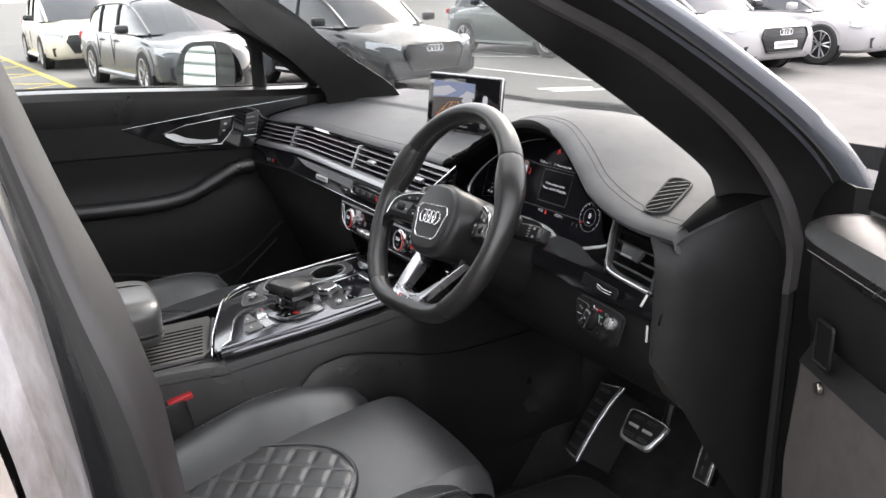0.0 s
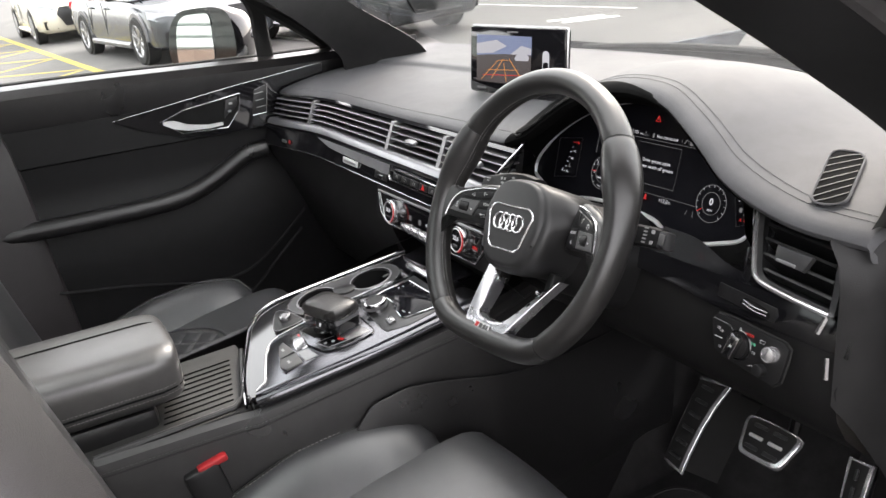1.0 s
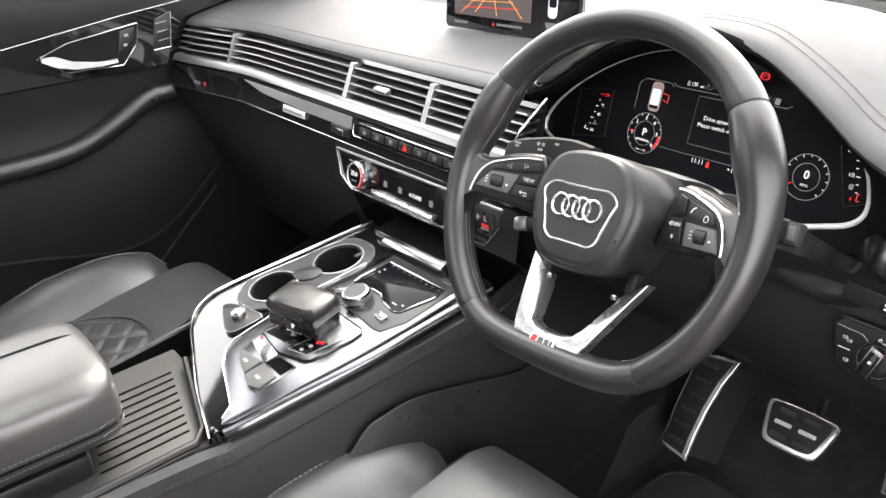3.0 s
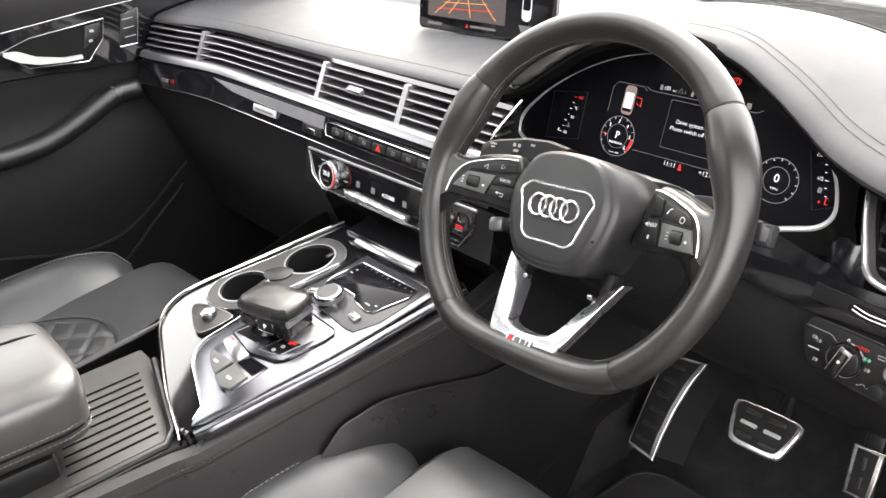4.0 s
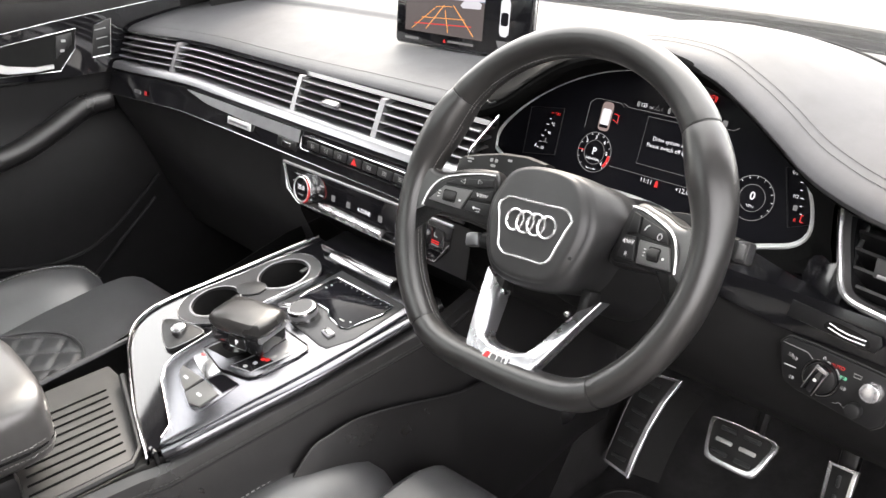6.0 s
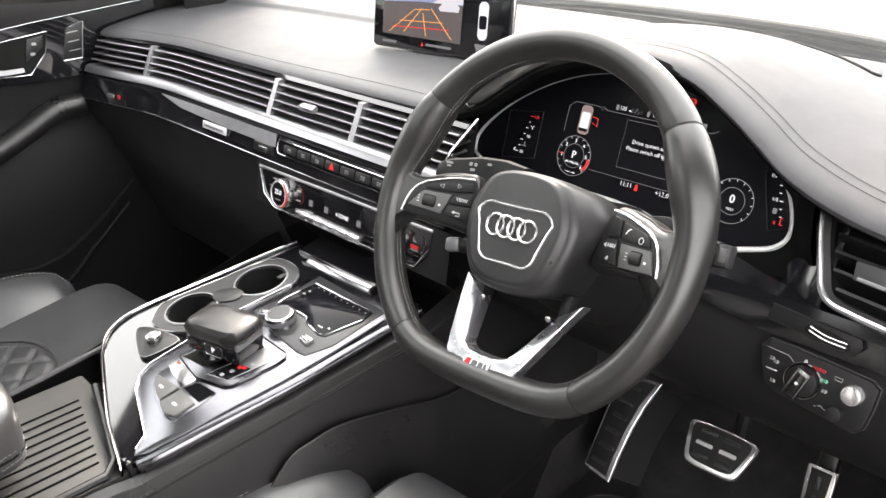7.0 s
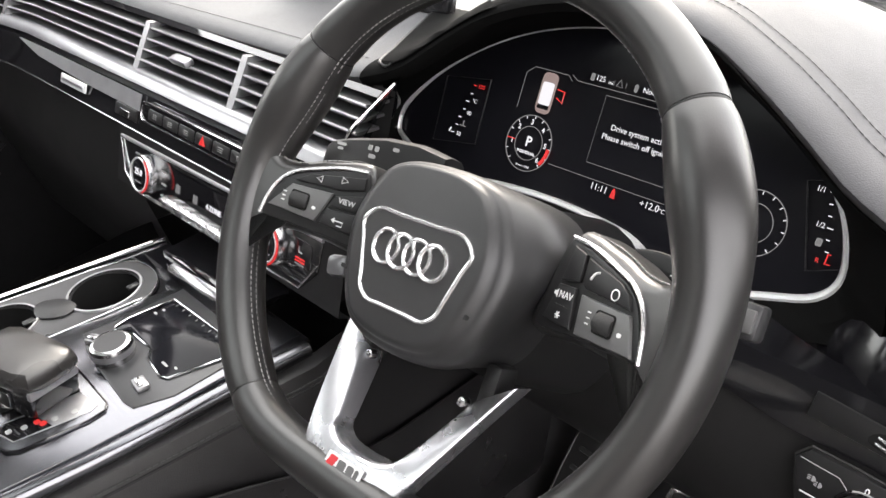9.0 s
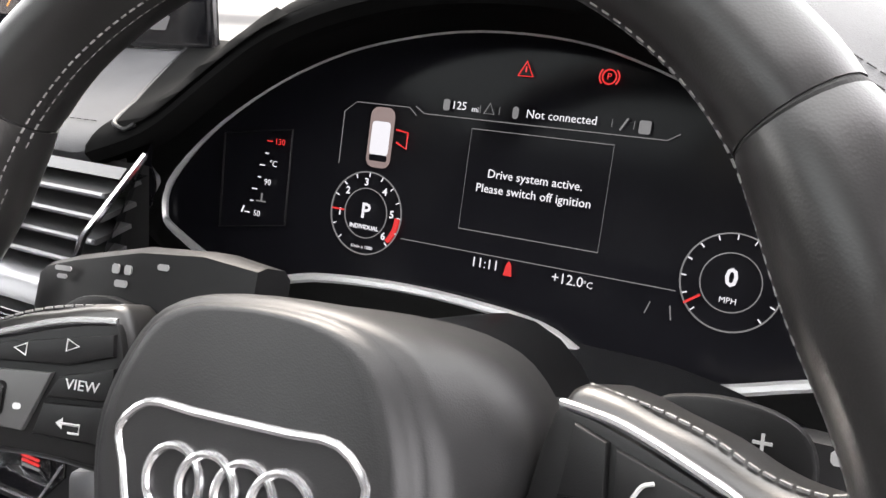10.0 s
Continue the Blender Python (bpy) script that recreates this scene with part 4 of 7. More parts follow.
screen_poly("distance_fan", [(0.072, -0.036), (0.098, -0.036), (0.093, -0.046), (0.077, -0.046)], LITDIM)
screen_poly("status_bar", [(x0, -0.053), (x0 + 0.03, -0.053), (x0 + 0.03, -0.049), (x0, -0.049)], LITDIM)
screen_poly("status_bar", [(-0.02, -0.050), (0.03, -0.050), (0.03, -0.0465), (-0.02, -0.0465)], LITDIM)
screen_poly("warning_mark", [(-0.030, -0.051), (-0.024, -0.051), (-0.027, -0.0455)], LITRED)
screen_poly("title_bar", [(-0.02, 0.049), (0.01, 0.049), (0.01, 0.052), (-0.02, 0.052)], LITDIM)
# ==== instrument cluster ====
cl = thing("instrument_cluster", (0.35, 0.27, 1.08), "digital instrument cluster with a lit display and thin chrome surround", "instrument cluster")
CXZ = ((0.127, 1.093), (0.115, 1.106), (0.120, 1.128), (0.150, 1.160), (0.194, 1.190), (0.240, 1.212), (0.285, 1.225), (0.335, 1.232), (0.390, 1.230), (0.435, 1.219), (0.475, 1.202),
       (0.515, 1.176), (0.544, 1.146), (0.556, 1.112), (0.545, 1.092), (0.515, 1.081), (0.480, 1.071), (0.445, 1.066), (0.420, 1.074), (0.395, 1.084), (0.350, 1.088), (0.300, 1.088), (0.245, 1.083), (0.190, 1.072))


def on_cluster(x, z, out=0.0):
    """A point of the cluster's leaning face, out metres towards the driver."""
    return V(x, 0.26 + 0.3 * (z - 1.12), z) + V(0, -0.958, 0.287) * out


CM = frame_of(on_cluster(0, 1.12), (1, 0, 0), (0, 0.3, 1))


def cxy(x, z):
    return x, (z - 1.12) * 1.044


loop = smooth_line([on_cluster(x, z, 0.002) for x, z in CXZ], 4, closed=True)
b = bmesh.new()
b.faces.new([b.verts.new(p - V(0, -0.958, 0.287) * 0.004) for p in loop])
part("cluster_face", b, DARKGLASS, cl)
part("chrome_surround", tube(loop, [0.0036 if p.z < 1.12 else lerp(0.0036, 0.0013, step(1.12, 1.2, p.z)) for p in loop], closed=True, sides=8), SILVER, cl, "silver surround line")

# black inner hood from the surround out to the pad's edge
edge = []
for p in loop:
    a = math.atan2(p.z - 1.12, (p.x - 0.335) * 0.62)
    if p.z > 1.128:
        x = table((0.115, 0.150, 0.24, 0.335, 0.44, 0.515, 0.556), (0.160, 0.19, 0.25, 0.335, 0.455, 0.545, 0.60), p.x)
        y, z = lip(x)
        edge.append(V(x, y + 0.010, z - 0.014))
    else:
        k = step(1.128, 1.08, p.z)
        x = table((0.115, 0.335, 0.556), (0.158, 0.335, 0.60), p.x)
        edge.append(V(x, lerp(0.19, 0.225, k), min(1.165, p.z + 0.01 - 0.02 * k)))
mid = [p.lerp(q, 0.45) + V(0, -0.006, -0.004 if p.z > 1.12 else 0.0) for p, q in zip(loop, edge)]
part("inner_hood", loft([list(loop) + [loop[0]], mid + [mid[0]], edge + [edge[0]]]), MATTE, cl)


CDX, CDZ = 0.005, 0.0025  # where the lit picture sits on the face


def cluster_poly(name, pts, mat, h=0.001, parent=None):
    return part(name, plate([cxy(x + CDX, z + CDZ) for x, z in pts], 0.0003, CM @ pose(0, 0, h)), mat, parent or cl, smooth=False)


def cluster_line(name, pts, mat, r=0.00035, closed=False, h=0.0012):
    return part(name, tube([on_cluster(x + CDX, z + CDZ, h) for x, z in pts], r, sides=4, closed=closed), mat, cl, smooth=False)


def cluster_text(text, x, z, size, mat=None, align="CENTER", bold=0.0):
    return writing(text, size, CM @ pose(*cxy(x + CDX, z + CDZ), 0.0014), mat or LITWHITE, cl, align=align, depth=0.0001, bold=bold)


# left dial
for cx, cz, r0 in ((0.271, 1.124, 0.0245), (0.481, 1.122, 0.0240)):
    left = cx < 0.3
    dial = cluster_line("dial_ring", [(cx + r0 * math.cos(a), cz + 0.96 * r0 * math.sin(a)) for a in [2 * math.pi * k / 48 for k in range(48)]], LITDIM, 0.0005, True)
    cluster_line("inner_ring", [(cx + 0.6 * r0 * math.cos(a), cz + 0.58 * r0 * math.sin(a)) for a in [2 * math.pi * k / 40 for k in range(40)]], LITDIM, 0.0004, True)
    for k in range(13):
        a = radians(225 - 270 * k / 12)
        cluster_line("tick", [(cx + q * r0 * math.cos(a), cz + 0.96 * q * r0 * math.sin(a)) for q in (0.88, 0.98)], LITWHITE, 0.0004)
    if left:
        for k in range(7):
            if 1 <= k <= 6:
                a = radians(235 - 270 * k / 6 - 5)
                cluster_text(str(k), cx + 0.74 * r0 * math.cos(a), cz + 0.72 * r0 * math.sin(a), 0.0062, bold=0.00015)
        cluster_line("red_zone", [(cx + 0.9 * r0 * math.cos(a), cz + 0.87 * r0 * math.sin(a)) for a in [radians(v) for v in range(-40, 5, 5)]], LITRED, 0.0017)
        cluster_line("needle", [(cx - 0.98 * r0, cz), (cx - 0.62 * r0, cz)], LITRED, 0.0006)
        cluster_text("P", cx, cz + 0.001, 0.0125, bold=0.0003)
        cluster_text("INDIVIDUAL", cx, cz - 0.008, 0.0037, bold=0.0001)
        cluster_text("1/min x 1000", cx, cz - 0.0195, 0.0029)
    else:
        cluster_line("needle", [(cx - 0.85 * r0, cz - 0.55 * r0), (cx - 0.55 * r0, cz - 0.34 * r0)], LITRED, 0.0007)
        cluster_text("0", cx, cz + 0.002, 0.0125, bold=0.0003)
        cluster_text("MPH", cx, cz - 0.0085, 0.0042)

# car symbol in its frame, with the open door in red
cluster_line("symbol_frame", [(0.248, 1.150), (0.248, 1.180), (0.256, 1.186), (0.292, 1.186), (0.297, 1.182)], LITDIM, 0.0003)
PINK = glow("symbol_body", (0.75, 0.58, 0.56), 0.075)
cluster_poly("car_symbol", [(x, z) for x, z in rounded(0.0165, 0.034, 0.005, 4, 0.2750, 1.1675)], PINK)
cluster_poly("car_symbol_roof", rounded(0.0125, 0.019, 0.002, 2, 0.2750, 1.1670), LITWHITE, 0.0015)
cluster_poly("car_symbol_window", rounded(0.0120, 0.0035, 0.001, 2, 0.2750, 1.1560), DARKGLASS, 0.0016)
cluster_line("open_door_symbol", [(0.285, 1.173), (0.293, 1.172), (0.293, 1.163), (0.286, 1.166)], LITRED, 0.0006)

# status line and message
cluster_line("top_rule", [(0.296, 1.187), (0.302, 1.1835), (0.440, 1.1835), (0.446, 1.187)], LITDIM, 0.00035)
cluster_text("125", 0.3235, 1.1895, 0.0064)
cluster_text("mi", 0.3335, 1.1885, 0.0045)
cluster_poly("fuel_symbol", rounded(0.004, 0.006, 0.0008, 1, 0.3155, 1.1895), LITDIM)
cluster_line("triangle_symbol", [(0.339, 1.187), (0.345, 1.187), (0.342, 1.1925)], LITDIM, 0.0004, True)
cluster_text("Not connected", 0.3835, 1.1890, 0.0064)
cluster_poly("wireless_symbol", rounded(0.0035, 0.0065, 0.0016, 2, 0.3575, 1.189), LITDIM)
cluster_line("phone_symbol", [(0.4155, 1.186), (0.4190, 1.192)], LITDIM, 0.0006)
cluster_poly("media_symbol", rounded(0.006, 0.0065, 0.0006, 1, 0.428, 1.1885), LITDIM)
for x in (0.3365, 0.348, 0.411, 0.4225):
    cluster_line("status_divider", [(x, 1.187), (x, 1.191)], LITDIM, 0.0002)
cluster_line("message_top_rule", [(0.333, 1.1785), (0.414, 1.1785)], LITDIM, 0.0003)
cluster_line("message_bottom_rule", [(0.333, 1.1250), (0.414, 1.1250)], LITDIM, 0.0003)
for x in (0.333, 0.414):
    cluster_line("message_side_rule", [(x, 1.1250), (x, 1.1785)], LITDIM, 0.00013)
cluster_text("Drive system active.", 0.3735, 1.1560, 0.0067, bold=0.00003)
cluster_text("Please switch off ignition", 0.3735, 1.1480, 0.0067, bold=0.00003)
cluster_line("bottom_rule", [(0.297, 1.1135), (0.456, 1.1135)], LITDIM, 0.0003)
cluster_text("11:11", 0.3520, 1.1085, 0.0078, bold=0.0)
cluster_poly("belt_warning", [(0.3635, 1.1045), (0.3685, 1.1045), (0.3675, 1.1105), (0.366, 1.1125), (0.3645, 1.1105)], LITRED)
cluster_text("+12.0", 0.4000, 1.1085, 0.0078, bold=0.0)
cluster_text("°C", 0.4115, 1.1078, 0.0050)
cluster_line("reserve_bar", [(0.5365, 1.1125), (0.5365, 1.1185), (0.5385, 1.1185)], LITRED, 0.0006)
for xs_, zs_ in (((0.157, 0.211, 0.2125, 0.160), (1.1585, 1.1655, 1.108, 1.0995)), ((0.5065, 0.5285, 0.5500, 0.5265), (1.160, 1.166, 1.113, 1.1035))):
    part("scale_recess", tube([on_cluster(x + CDX, z + CDZ, 0.0008) for x, z in zip(xs_, zs_)], 0.0007, closed=True, sides=6), PLASTIC, cl)
cluster_line("lane_mark", [(0.4425, 1.100), (0.4445, 1.106)], LITDIM, 0.0004)
cluster_line("lane_mark", [(0.4560, 1.099), (0.4545, 1.106)], LITDIM, 0.0004)
# warning lamps above
cluster_line("warning_triangle", [(0.3560, 1.2080), (0.3645, 1.2080), (0.36025, 1.2155)], LITRED, 0.0007, True)
cluster_line("warning_stroke", [(0.36025, 1.2100), (0.36025, 1.2130)], LITRED, 0.0005)
cluster_line("brake_ring", [(0.4060 + 0.0036 * math.cos(a), 1.2110 + 0.0035 * math.sin(a)) for a in [2 * math.pi * k / 20 for k in range(20)]], LITRED, 0.0005, True)
for s in (-1, 1):
    cluster_line("brake_bracket", [(0.4060 + s * 0.0052 * math.cos(a), 1.2110 + 0.0048 * math.sin(a)) for a in [radians(v) for v in range(-45, 46, 15)]], LITRED, 0.0005)
cluster_text("P", 0.4060, 1.2110, 0.0050, LITRED)
# temperature and fuel scales
for k in range(7):
    t = k / 6
    x, z = lerp(0.184, 0.1965, t), lerp(1.112, 1.157, t)
    cluster_line("scale_tick", [(x - 0.004 if k % 2 == 0 else x - 0.0025, z), (x, z)], LITRED if k == 6 else LITWHITE, 0.00045)
    x2 = lerp(0.5360, 0.5235, t)
    cluster_line("scale_tick", [(x2, z), (x2 + (0.004 if k % 3 == 0 else 0.0025), z)], LITRED if k == 0 else LITWHITE, 0.00045)
for text, x, z, m in (("130", 0.2025, 1.157, LITRED), ("°C", 0.199, 1.1435, LITWHITE), ("90", 0.196, 1.132, LITWHITE), ("50", 0.190, 1.112, LITWHITE)):
    cluster_text(text, x, z, 0.0055, m)
cluster_text("1/1", 0.5175, 1.157, 0.0052)
cluster_text("1/2", 0.5250, 1.135, 0.0052)
cluster_poly("fuel_symbol", rounded(0.0045, 0.0055, 0.001, 2, 0.528, 1.124), LITDIM)
cluster_text("R", 0.5310, 1.1125, 0.0050, LITRED)
cluster_line("temperature_symbol", [(0.1885, 1.120), (0.196, 1.120)], LITDIM, 0.0005)
cluster_line("temperature_symbol", [(0.1925, 1.120), (0.1925, 1.125)], LITDIM, 0.0006)
cluster_line("level_bar", [(0.1775, 1.1115), (0.1790, 1.1155)], LITWHITE, 0.0006)

# ==== steering wheel ====
sw_ = thing("steering_wheel", (0.383, 0.06, 1.10), "black leather flat-bottomed steering wheel with silver lower spoke", "steering wheel")
WM = frame_of(V(0.3895, 0.0300, 1.1385), (1, 0, 0), (0, 0.438, 0.899)) @ pose(0, 0, 0, 0, 0, 4.5)  # local z points to the driver


def W(x, y, z=0.0):
    return WM @ V(x, y, z)


R = 0.1745  # middle of the rim


def grip(a):
    """The thumb rests swell the rim's inner side."""
    d = abs((math.degrees(a) + 180) % 360 - 180)
    return math.exp(-((d - 66) / 14) ** 2)


def rim_point(a):
    """The rim's middle line: round, with a flat foot and soft corners."""
    q = R - .0035 * grip(a)
    x, y = q * math.sin(a), q * math.cos(a)
    flat = -0.1545
    if y < flat + 0.03:
        d = max(0, (flat + 0.03 - y)) / 0.048
        y = flat + 0.03 - 0.03 * math.tanh(1.6 * d) / math.tanh(1.6)
    return x, y


def span(a0, a1, n):
    return [rim_point(radians(lerp(a0, a1, i / n))) for i in range(n + 1)]


RIMR = .0155


def rim_section(name, a0, a1, n, r, mat):
    """A stretch of the leather rim; its ends turn in to the sewn joints."""
    rs = [(r + .0050 * grip(radians(lerp(a0, a1, i / n)))) * (1 - .05 * max(0, 1 - min(i, n - i) / 1.5)) for i in range(n + 1)]
    return part(name, tube([W(x, y, 0.0) for x, y in span(a0, a1, n)], rs, sides=24, up=WM.to_3x3() @ V(0, 0, 1), flat=1.2), mat, sw_)


rim_section("rim_top", -52.2, 52.2, 60, RIMR, RIMLEATHER)
rim_section("rim_grip", 52.8, 141.2, 60, RIMR, RIMLEATHER)
rim_section("rim_grip", -141.2, -52.8, 60, RIMR, RIMLEATHER)
rim_section("rim_foot", 141.8, 218.2, 44, RIMR, RIMLEATHER)
for a in (52.5, -52.5, 141.5, 218.5):
    rim_section("rim_seam", a - 0.6, a + 0.6, 2, RIMR * .955, RUBBER)
# two rows of stitches on the inner side of the rim
b = bmesh.new()
for row in (-.0022, .0022):
    for i in range(250):
        a = radians(360 * i / 250 + (.4 if row > 0 else 0))
        pp = []
        for aa in (a, a + radians(.85)):
            x, y = rim_point(aa)
            q = V(x, y, 0).normalized()
            pp.append(V(x, y, 0) - q * (RIMR - .0003 + .0050 * grip(aa)))
        tube([W(p.x, p.y, row + .0012) for p in pp], 0.00042, sides=4, bm=b)
part("rim_stitching", b, THREAD, sw_)

# hub
hubline = [(-0.047, 0.030), (-0.030, 0.041), (0.0, 0.044), (0.030, 0.041), (0.047, 0.030), (0.0585, 0.004), (0.056, -0.022), (0.046, -0.047), (0.030, -0.060), (0.0, -0.064), (-0.030, -0.060), (-0.046, -0.047), (-0.056, -0.022), (-0.0585, 0.004)]
hl = [(p.x * 1.12, p.y * 1.10) for p in smooth_line([V(x, y, 0) for x, y in hubline], 4, True)]
secs = []
for s, z in ((0.94, -0.066), (0.95, -0.046), (0.96, -0.034), (0.985, -0.022), (1.0, -0.012), (1.0, -0.005), (0.985, 0.0005), (0.94, 0.0045), (0.89, 0.0062), (0.865, 0.0068), (0.84, 0.0085), (0.81, 0.0112), (0.77, 0.0124), (0.72, 0.0128)):
    kt = 1 + (s - 1) * .42
    sh_ = table((-.066, -.046, -.030, -.020, -.011, -.003), (.26, .32, .31, .24, .10, 0), z)
    secs.append([W(x * (s + sh_ * step(-.030, .024, y)), (y * kt if y > 0 else (y + .008) * lerp(1, s, .75) - .008), z) for x, y in hl])
b = loft(secs, closed=True)
b.faces.new([v for v in b.verts][-len(hl):])
hub = part("hub_pad", b, HUBSKIN, sw_, "grained black airbag pad")
SHY = -0.0085
shl = []
for x0_, y0_, x1_, y1_ in ((-.034, .0120, .034, .0120), (.0440, .0030, .0315, -.0365), (.0230, -.0425, -.0230, -.0425), (-.0315, -.0365, -.0440, .0030)):
    shl += [(lerp(x0_, x1_, k / 4), lerp(y0_, y1_, k / 4)) for k in range(5)]
shl = [(p.x, p.y) for p in smooth_line([V(x, y, 0) for x, y in shl], 3, True)]
part("shield_plate", plate(shl, 0.0012, WM @ pose(0, 0, 0.0120)), HUBSKIN, hub)
part("shield_rim", tube([W(x, y, 0.0132) for x, y in shl], 0.0014, closed=True, sides=8, up=WM.to_3x3() @ V(0, 0, 1), flat=.8), BRIGHT, hub, "bright shield outline")
for k in range(4):
    cx = -0.0195 + 0.0130 * k
    part("emblem_ring", tube([W(cx + 0.0102 * math.cos(a), SHY + 0.0102 * math.sin(a), 0.0140 + 0.0004 * (k % 2)) for a in [2 * math.pi * j / 40 for j in range(40)]], 0.0014, closed=True, sides=8), BRIGHT, hub)
for x, t in ((0.0, 0.026), (-0.052, 0.006), (0.050, 0.006)):
    part("moulded_bar", plate(rounded(t, 0.0028, 0.001, 2, x, -0.0515 if x == 0 else -0.030), 0.0005, WM @ pose(0, 0, 0.0100)), PLASTIC, hub)

# side arms in leather with switch pads let in
for s in (-1, 1):
    # the arms lean in towards the hub
    PM = WM @ pose(s * .135, 0, .0, 0, -s * 20, 0) @ pose(-s * .135, 0, 0)
    PW = lambda x, y, z: PM @ V(x, y, z)
    flip = lambda pts: pts if s > 0 else [(-x, y) for x, y in pts][::-1]
    rounded_off = lambda pts, n=4: [(p.x, p.y) for p in smooth_line([V(x, y, 0) for x, y in flip(pts)], n, True)]
    o = [(0.072, 0.0150), (0.080, 0.0345), (0.092, 0.0355), (0.106, 0.0320), (0.120, 0.0285), (0.133, 0.0235), (0.144, 0.0215), (0.152, 0.0225), (0.158, 0.029), (0.165, 0.044), (0.176, 0.030), (0.178, -0.025), (0.166, -0.062), (0.156, -0.042), (0.149, -0.027), (0.110, -0.0235), (0.062, -0.024)]
    part("side_arm", plate(rounded_off(o), 0.026, PM @ pose(0, 0, -0.026), 0.008, seg=4), RIMLEATHER, sw_)
    edge_line = smooth_line([PW(s * x, y, -.0075) for x, y in ((0.084, 0.0362), (0.106, 0.0330), (0.120, 0.0293), (0.133, 0.0243), (0.144, 0.0223), (0.152, 0.0233), (0.158, 0.0297))], 10)
    stitches(edge_line, THREAD, sw_, gap=.004, length=.003, r=.0005)
    o = [(0.079, 0.0270), (0.086, 0.0290), (0.100, 0.0265), (0.120, 0.0205), (0.134, 0.0150), (0.143, 0.0075), (0.149, -0.0035), (0.1525, -0.0185), (0.130, -0.0200), (0.100, -0.0205), (0.072, -0.0210), (0.072, -0.002)]
    pad = part("switch_pad", plate(rounded_off(o), 0.006, PM @ pose(0, 0, -0.004), 0.002), STALK, sw_)
    tr = [(0.081, 0.0305), (0.088, 0.0300), (0.102, 0.0280), (0.121, 0.0222), (0.1355, 0.0165), (0.1450, 0.0085), (0.1510, -0.0030), (0.1545, -0.0190)]
    part("switch_trim", tube(smooth_line([PW(s * x, y, 0.0010) for x, y in tr], 5), 0.0014, sides=8), BRIGHT, pad)
    if s > 0:
        keys = (("phone", [(.1015, .0225), (.1025, .0085), (.1065, .0062), (.1415, .0042), (.1380, .0110), (.1300, .0155)], STALK),
                ("blank", [(.0880, .0265), (.0985, .0235), (.0995, .0085), (.0850, .0065)], STALK),
                ("nav", [(.0845, .0045), (.0985, .0050), (.1030, -.0170), (.0790, -.0160)], STALK),
                ("roller", [(.1045, .0030), (.1425, .0018), (.1505, -.0175), (.1075, -.0180)], KEYGREY))
        wheel_at = (.1275, -.0070)
    else:
        keys = (("arrows", [(.1330, .0105), (.1210, .0180), (.0800, .0260), (.0790, .0180), (.0960, .0130)], STALK),
                ("roller", [(.1480, -.0110), (.1335, .0075), (.1010, .0095), (.1090, -.0125)], KEYGREY),
                ("view", [(.0980, .0085), (.0780, .0140), (.0770, .0020), (.1020, .0005)], STALK),
                ("return", [(.1025, -.0015), (.0770, .0000), (.0770, -.0140), (.1050, -.0130)], STALK))
        wheel_at = (.1245, -.0020)
    for kind_, pts, mat_ in keys:
        key = part("key", plate(flip(pts), 0.0034, PM @ pose(0, 0, 0.0010), 0.0008), mat_, pad)
        cx_, cy_ = s * sum(p[0] for p in pts) / len(pts), sum(p[1] for p in pts) / len(pts)
        top_ = PM @ pose(cx_, cy_, 0.0046)
        if kind_ == "view":
            writing("VIEW", 0.0054, top_, WHITEMARK, key, depth=0.0001)
        elif kind_ == "nav":
            writing("NAV", 0.0056, top_ @ pose(.002, .005, 0), WHITEMARK, key, depth=0.0001)
            part("speaker_mark", plate([(-.0078, .0040), (-.0062, .0040), (-.0048, .0025), (-.0048, .0075), (-.0062, .0060), (-.0078, .0060)], .0002, top_), WHITEMARK, key)
            part("key_groove", box((.0105, .0006, .0004), top_ @ pose(0, -.001, 0)), RUBBER, key)
            for a in (0, 60, 120):
                part("star_mark", box((.0042, .0006, .0003), top_ @ pose(0, -.0062, 0, 0, 0, a)), WHITEMARK, key)
        elif kind_ == "phone":
            part("handset_mark", tube(smooth_line([top_ @ V(-.012, .0005, 0), top_ @ V(-.0095, .0042, .0001), top_ @ V(-.0065, .0055, 0)], 3), .0006, sides=5), WHITEMARK, key)
            part("ring_mark", tube([top_ @ V(.009 + .0028 * math.cos(a), -.0025 + .0028 * math.sin(a), 0) for a in [2 * math.pi * j / 16 for j in range(16)]], .0004, closed=True, sides=4), WHITEMARK, key)
        elif kind_ == "arrows":
            for cx2, cy2, d in ((-.012, -.0005, -1), (.007, .0030, 1)):
                part("arrow_mark", tube([top_ @ V(cx2 + d * .0026, cy2, 0), top_ @ V(cx2 - d * .0020, cy2 + .0022, 0), top_ @ V(cx2 - d * .0020, cy2 - .0022, 0)], .00035, closed=True, sides=4), WHITEMARK, key)
        elif kind_ == "return":
            part("return_mark", tube([top_ @ V(-.0040, -.0005, 0), top_ @ V(.0030, -.0005, 0), top_ @ V(.0030, -.0035, 0), top_ @ V(-.0010, -.0035, 0)], .0005, sides=4), WHITEMARK, key)
            part("return_mark", plate([(-.0060, -.0005), (-.0035, .0015), (-.0035, -.0025)], .0002, top_), WHITEMARK, key)
        elif kind_ == "roller":
            rx_, ry_ = s * wheel_at[0], wheel_at[1]
            part("roller_slot", plate(rounded(.0150, .0125, .002, 3, rx_, ry_), .0004, PM @ pose(0, 0, .0044)), WELL, key)
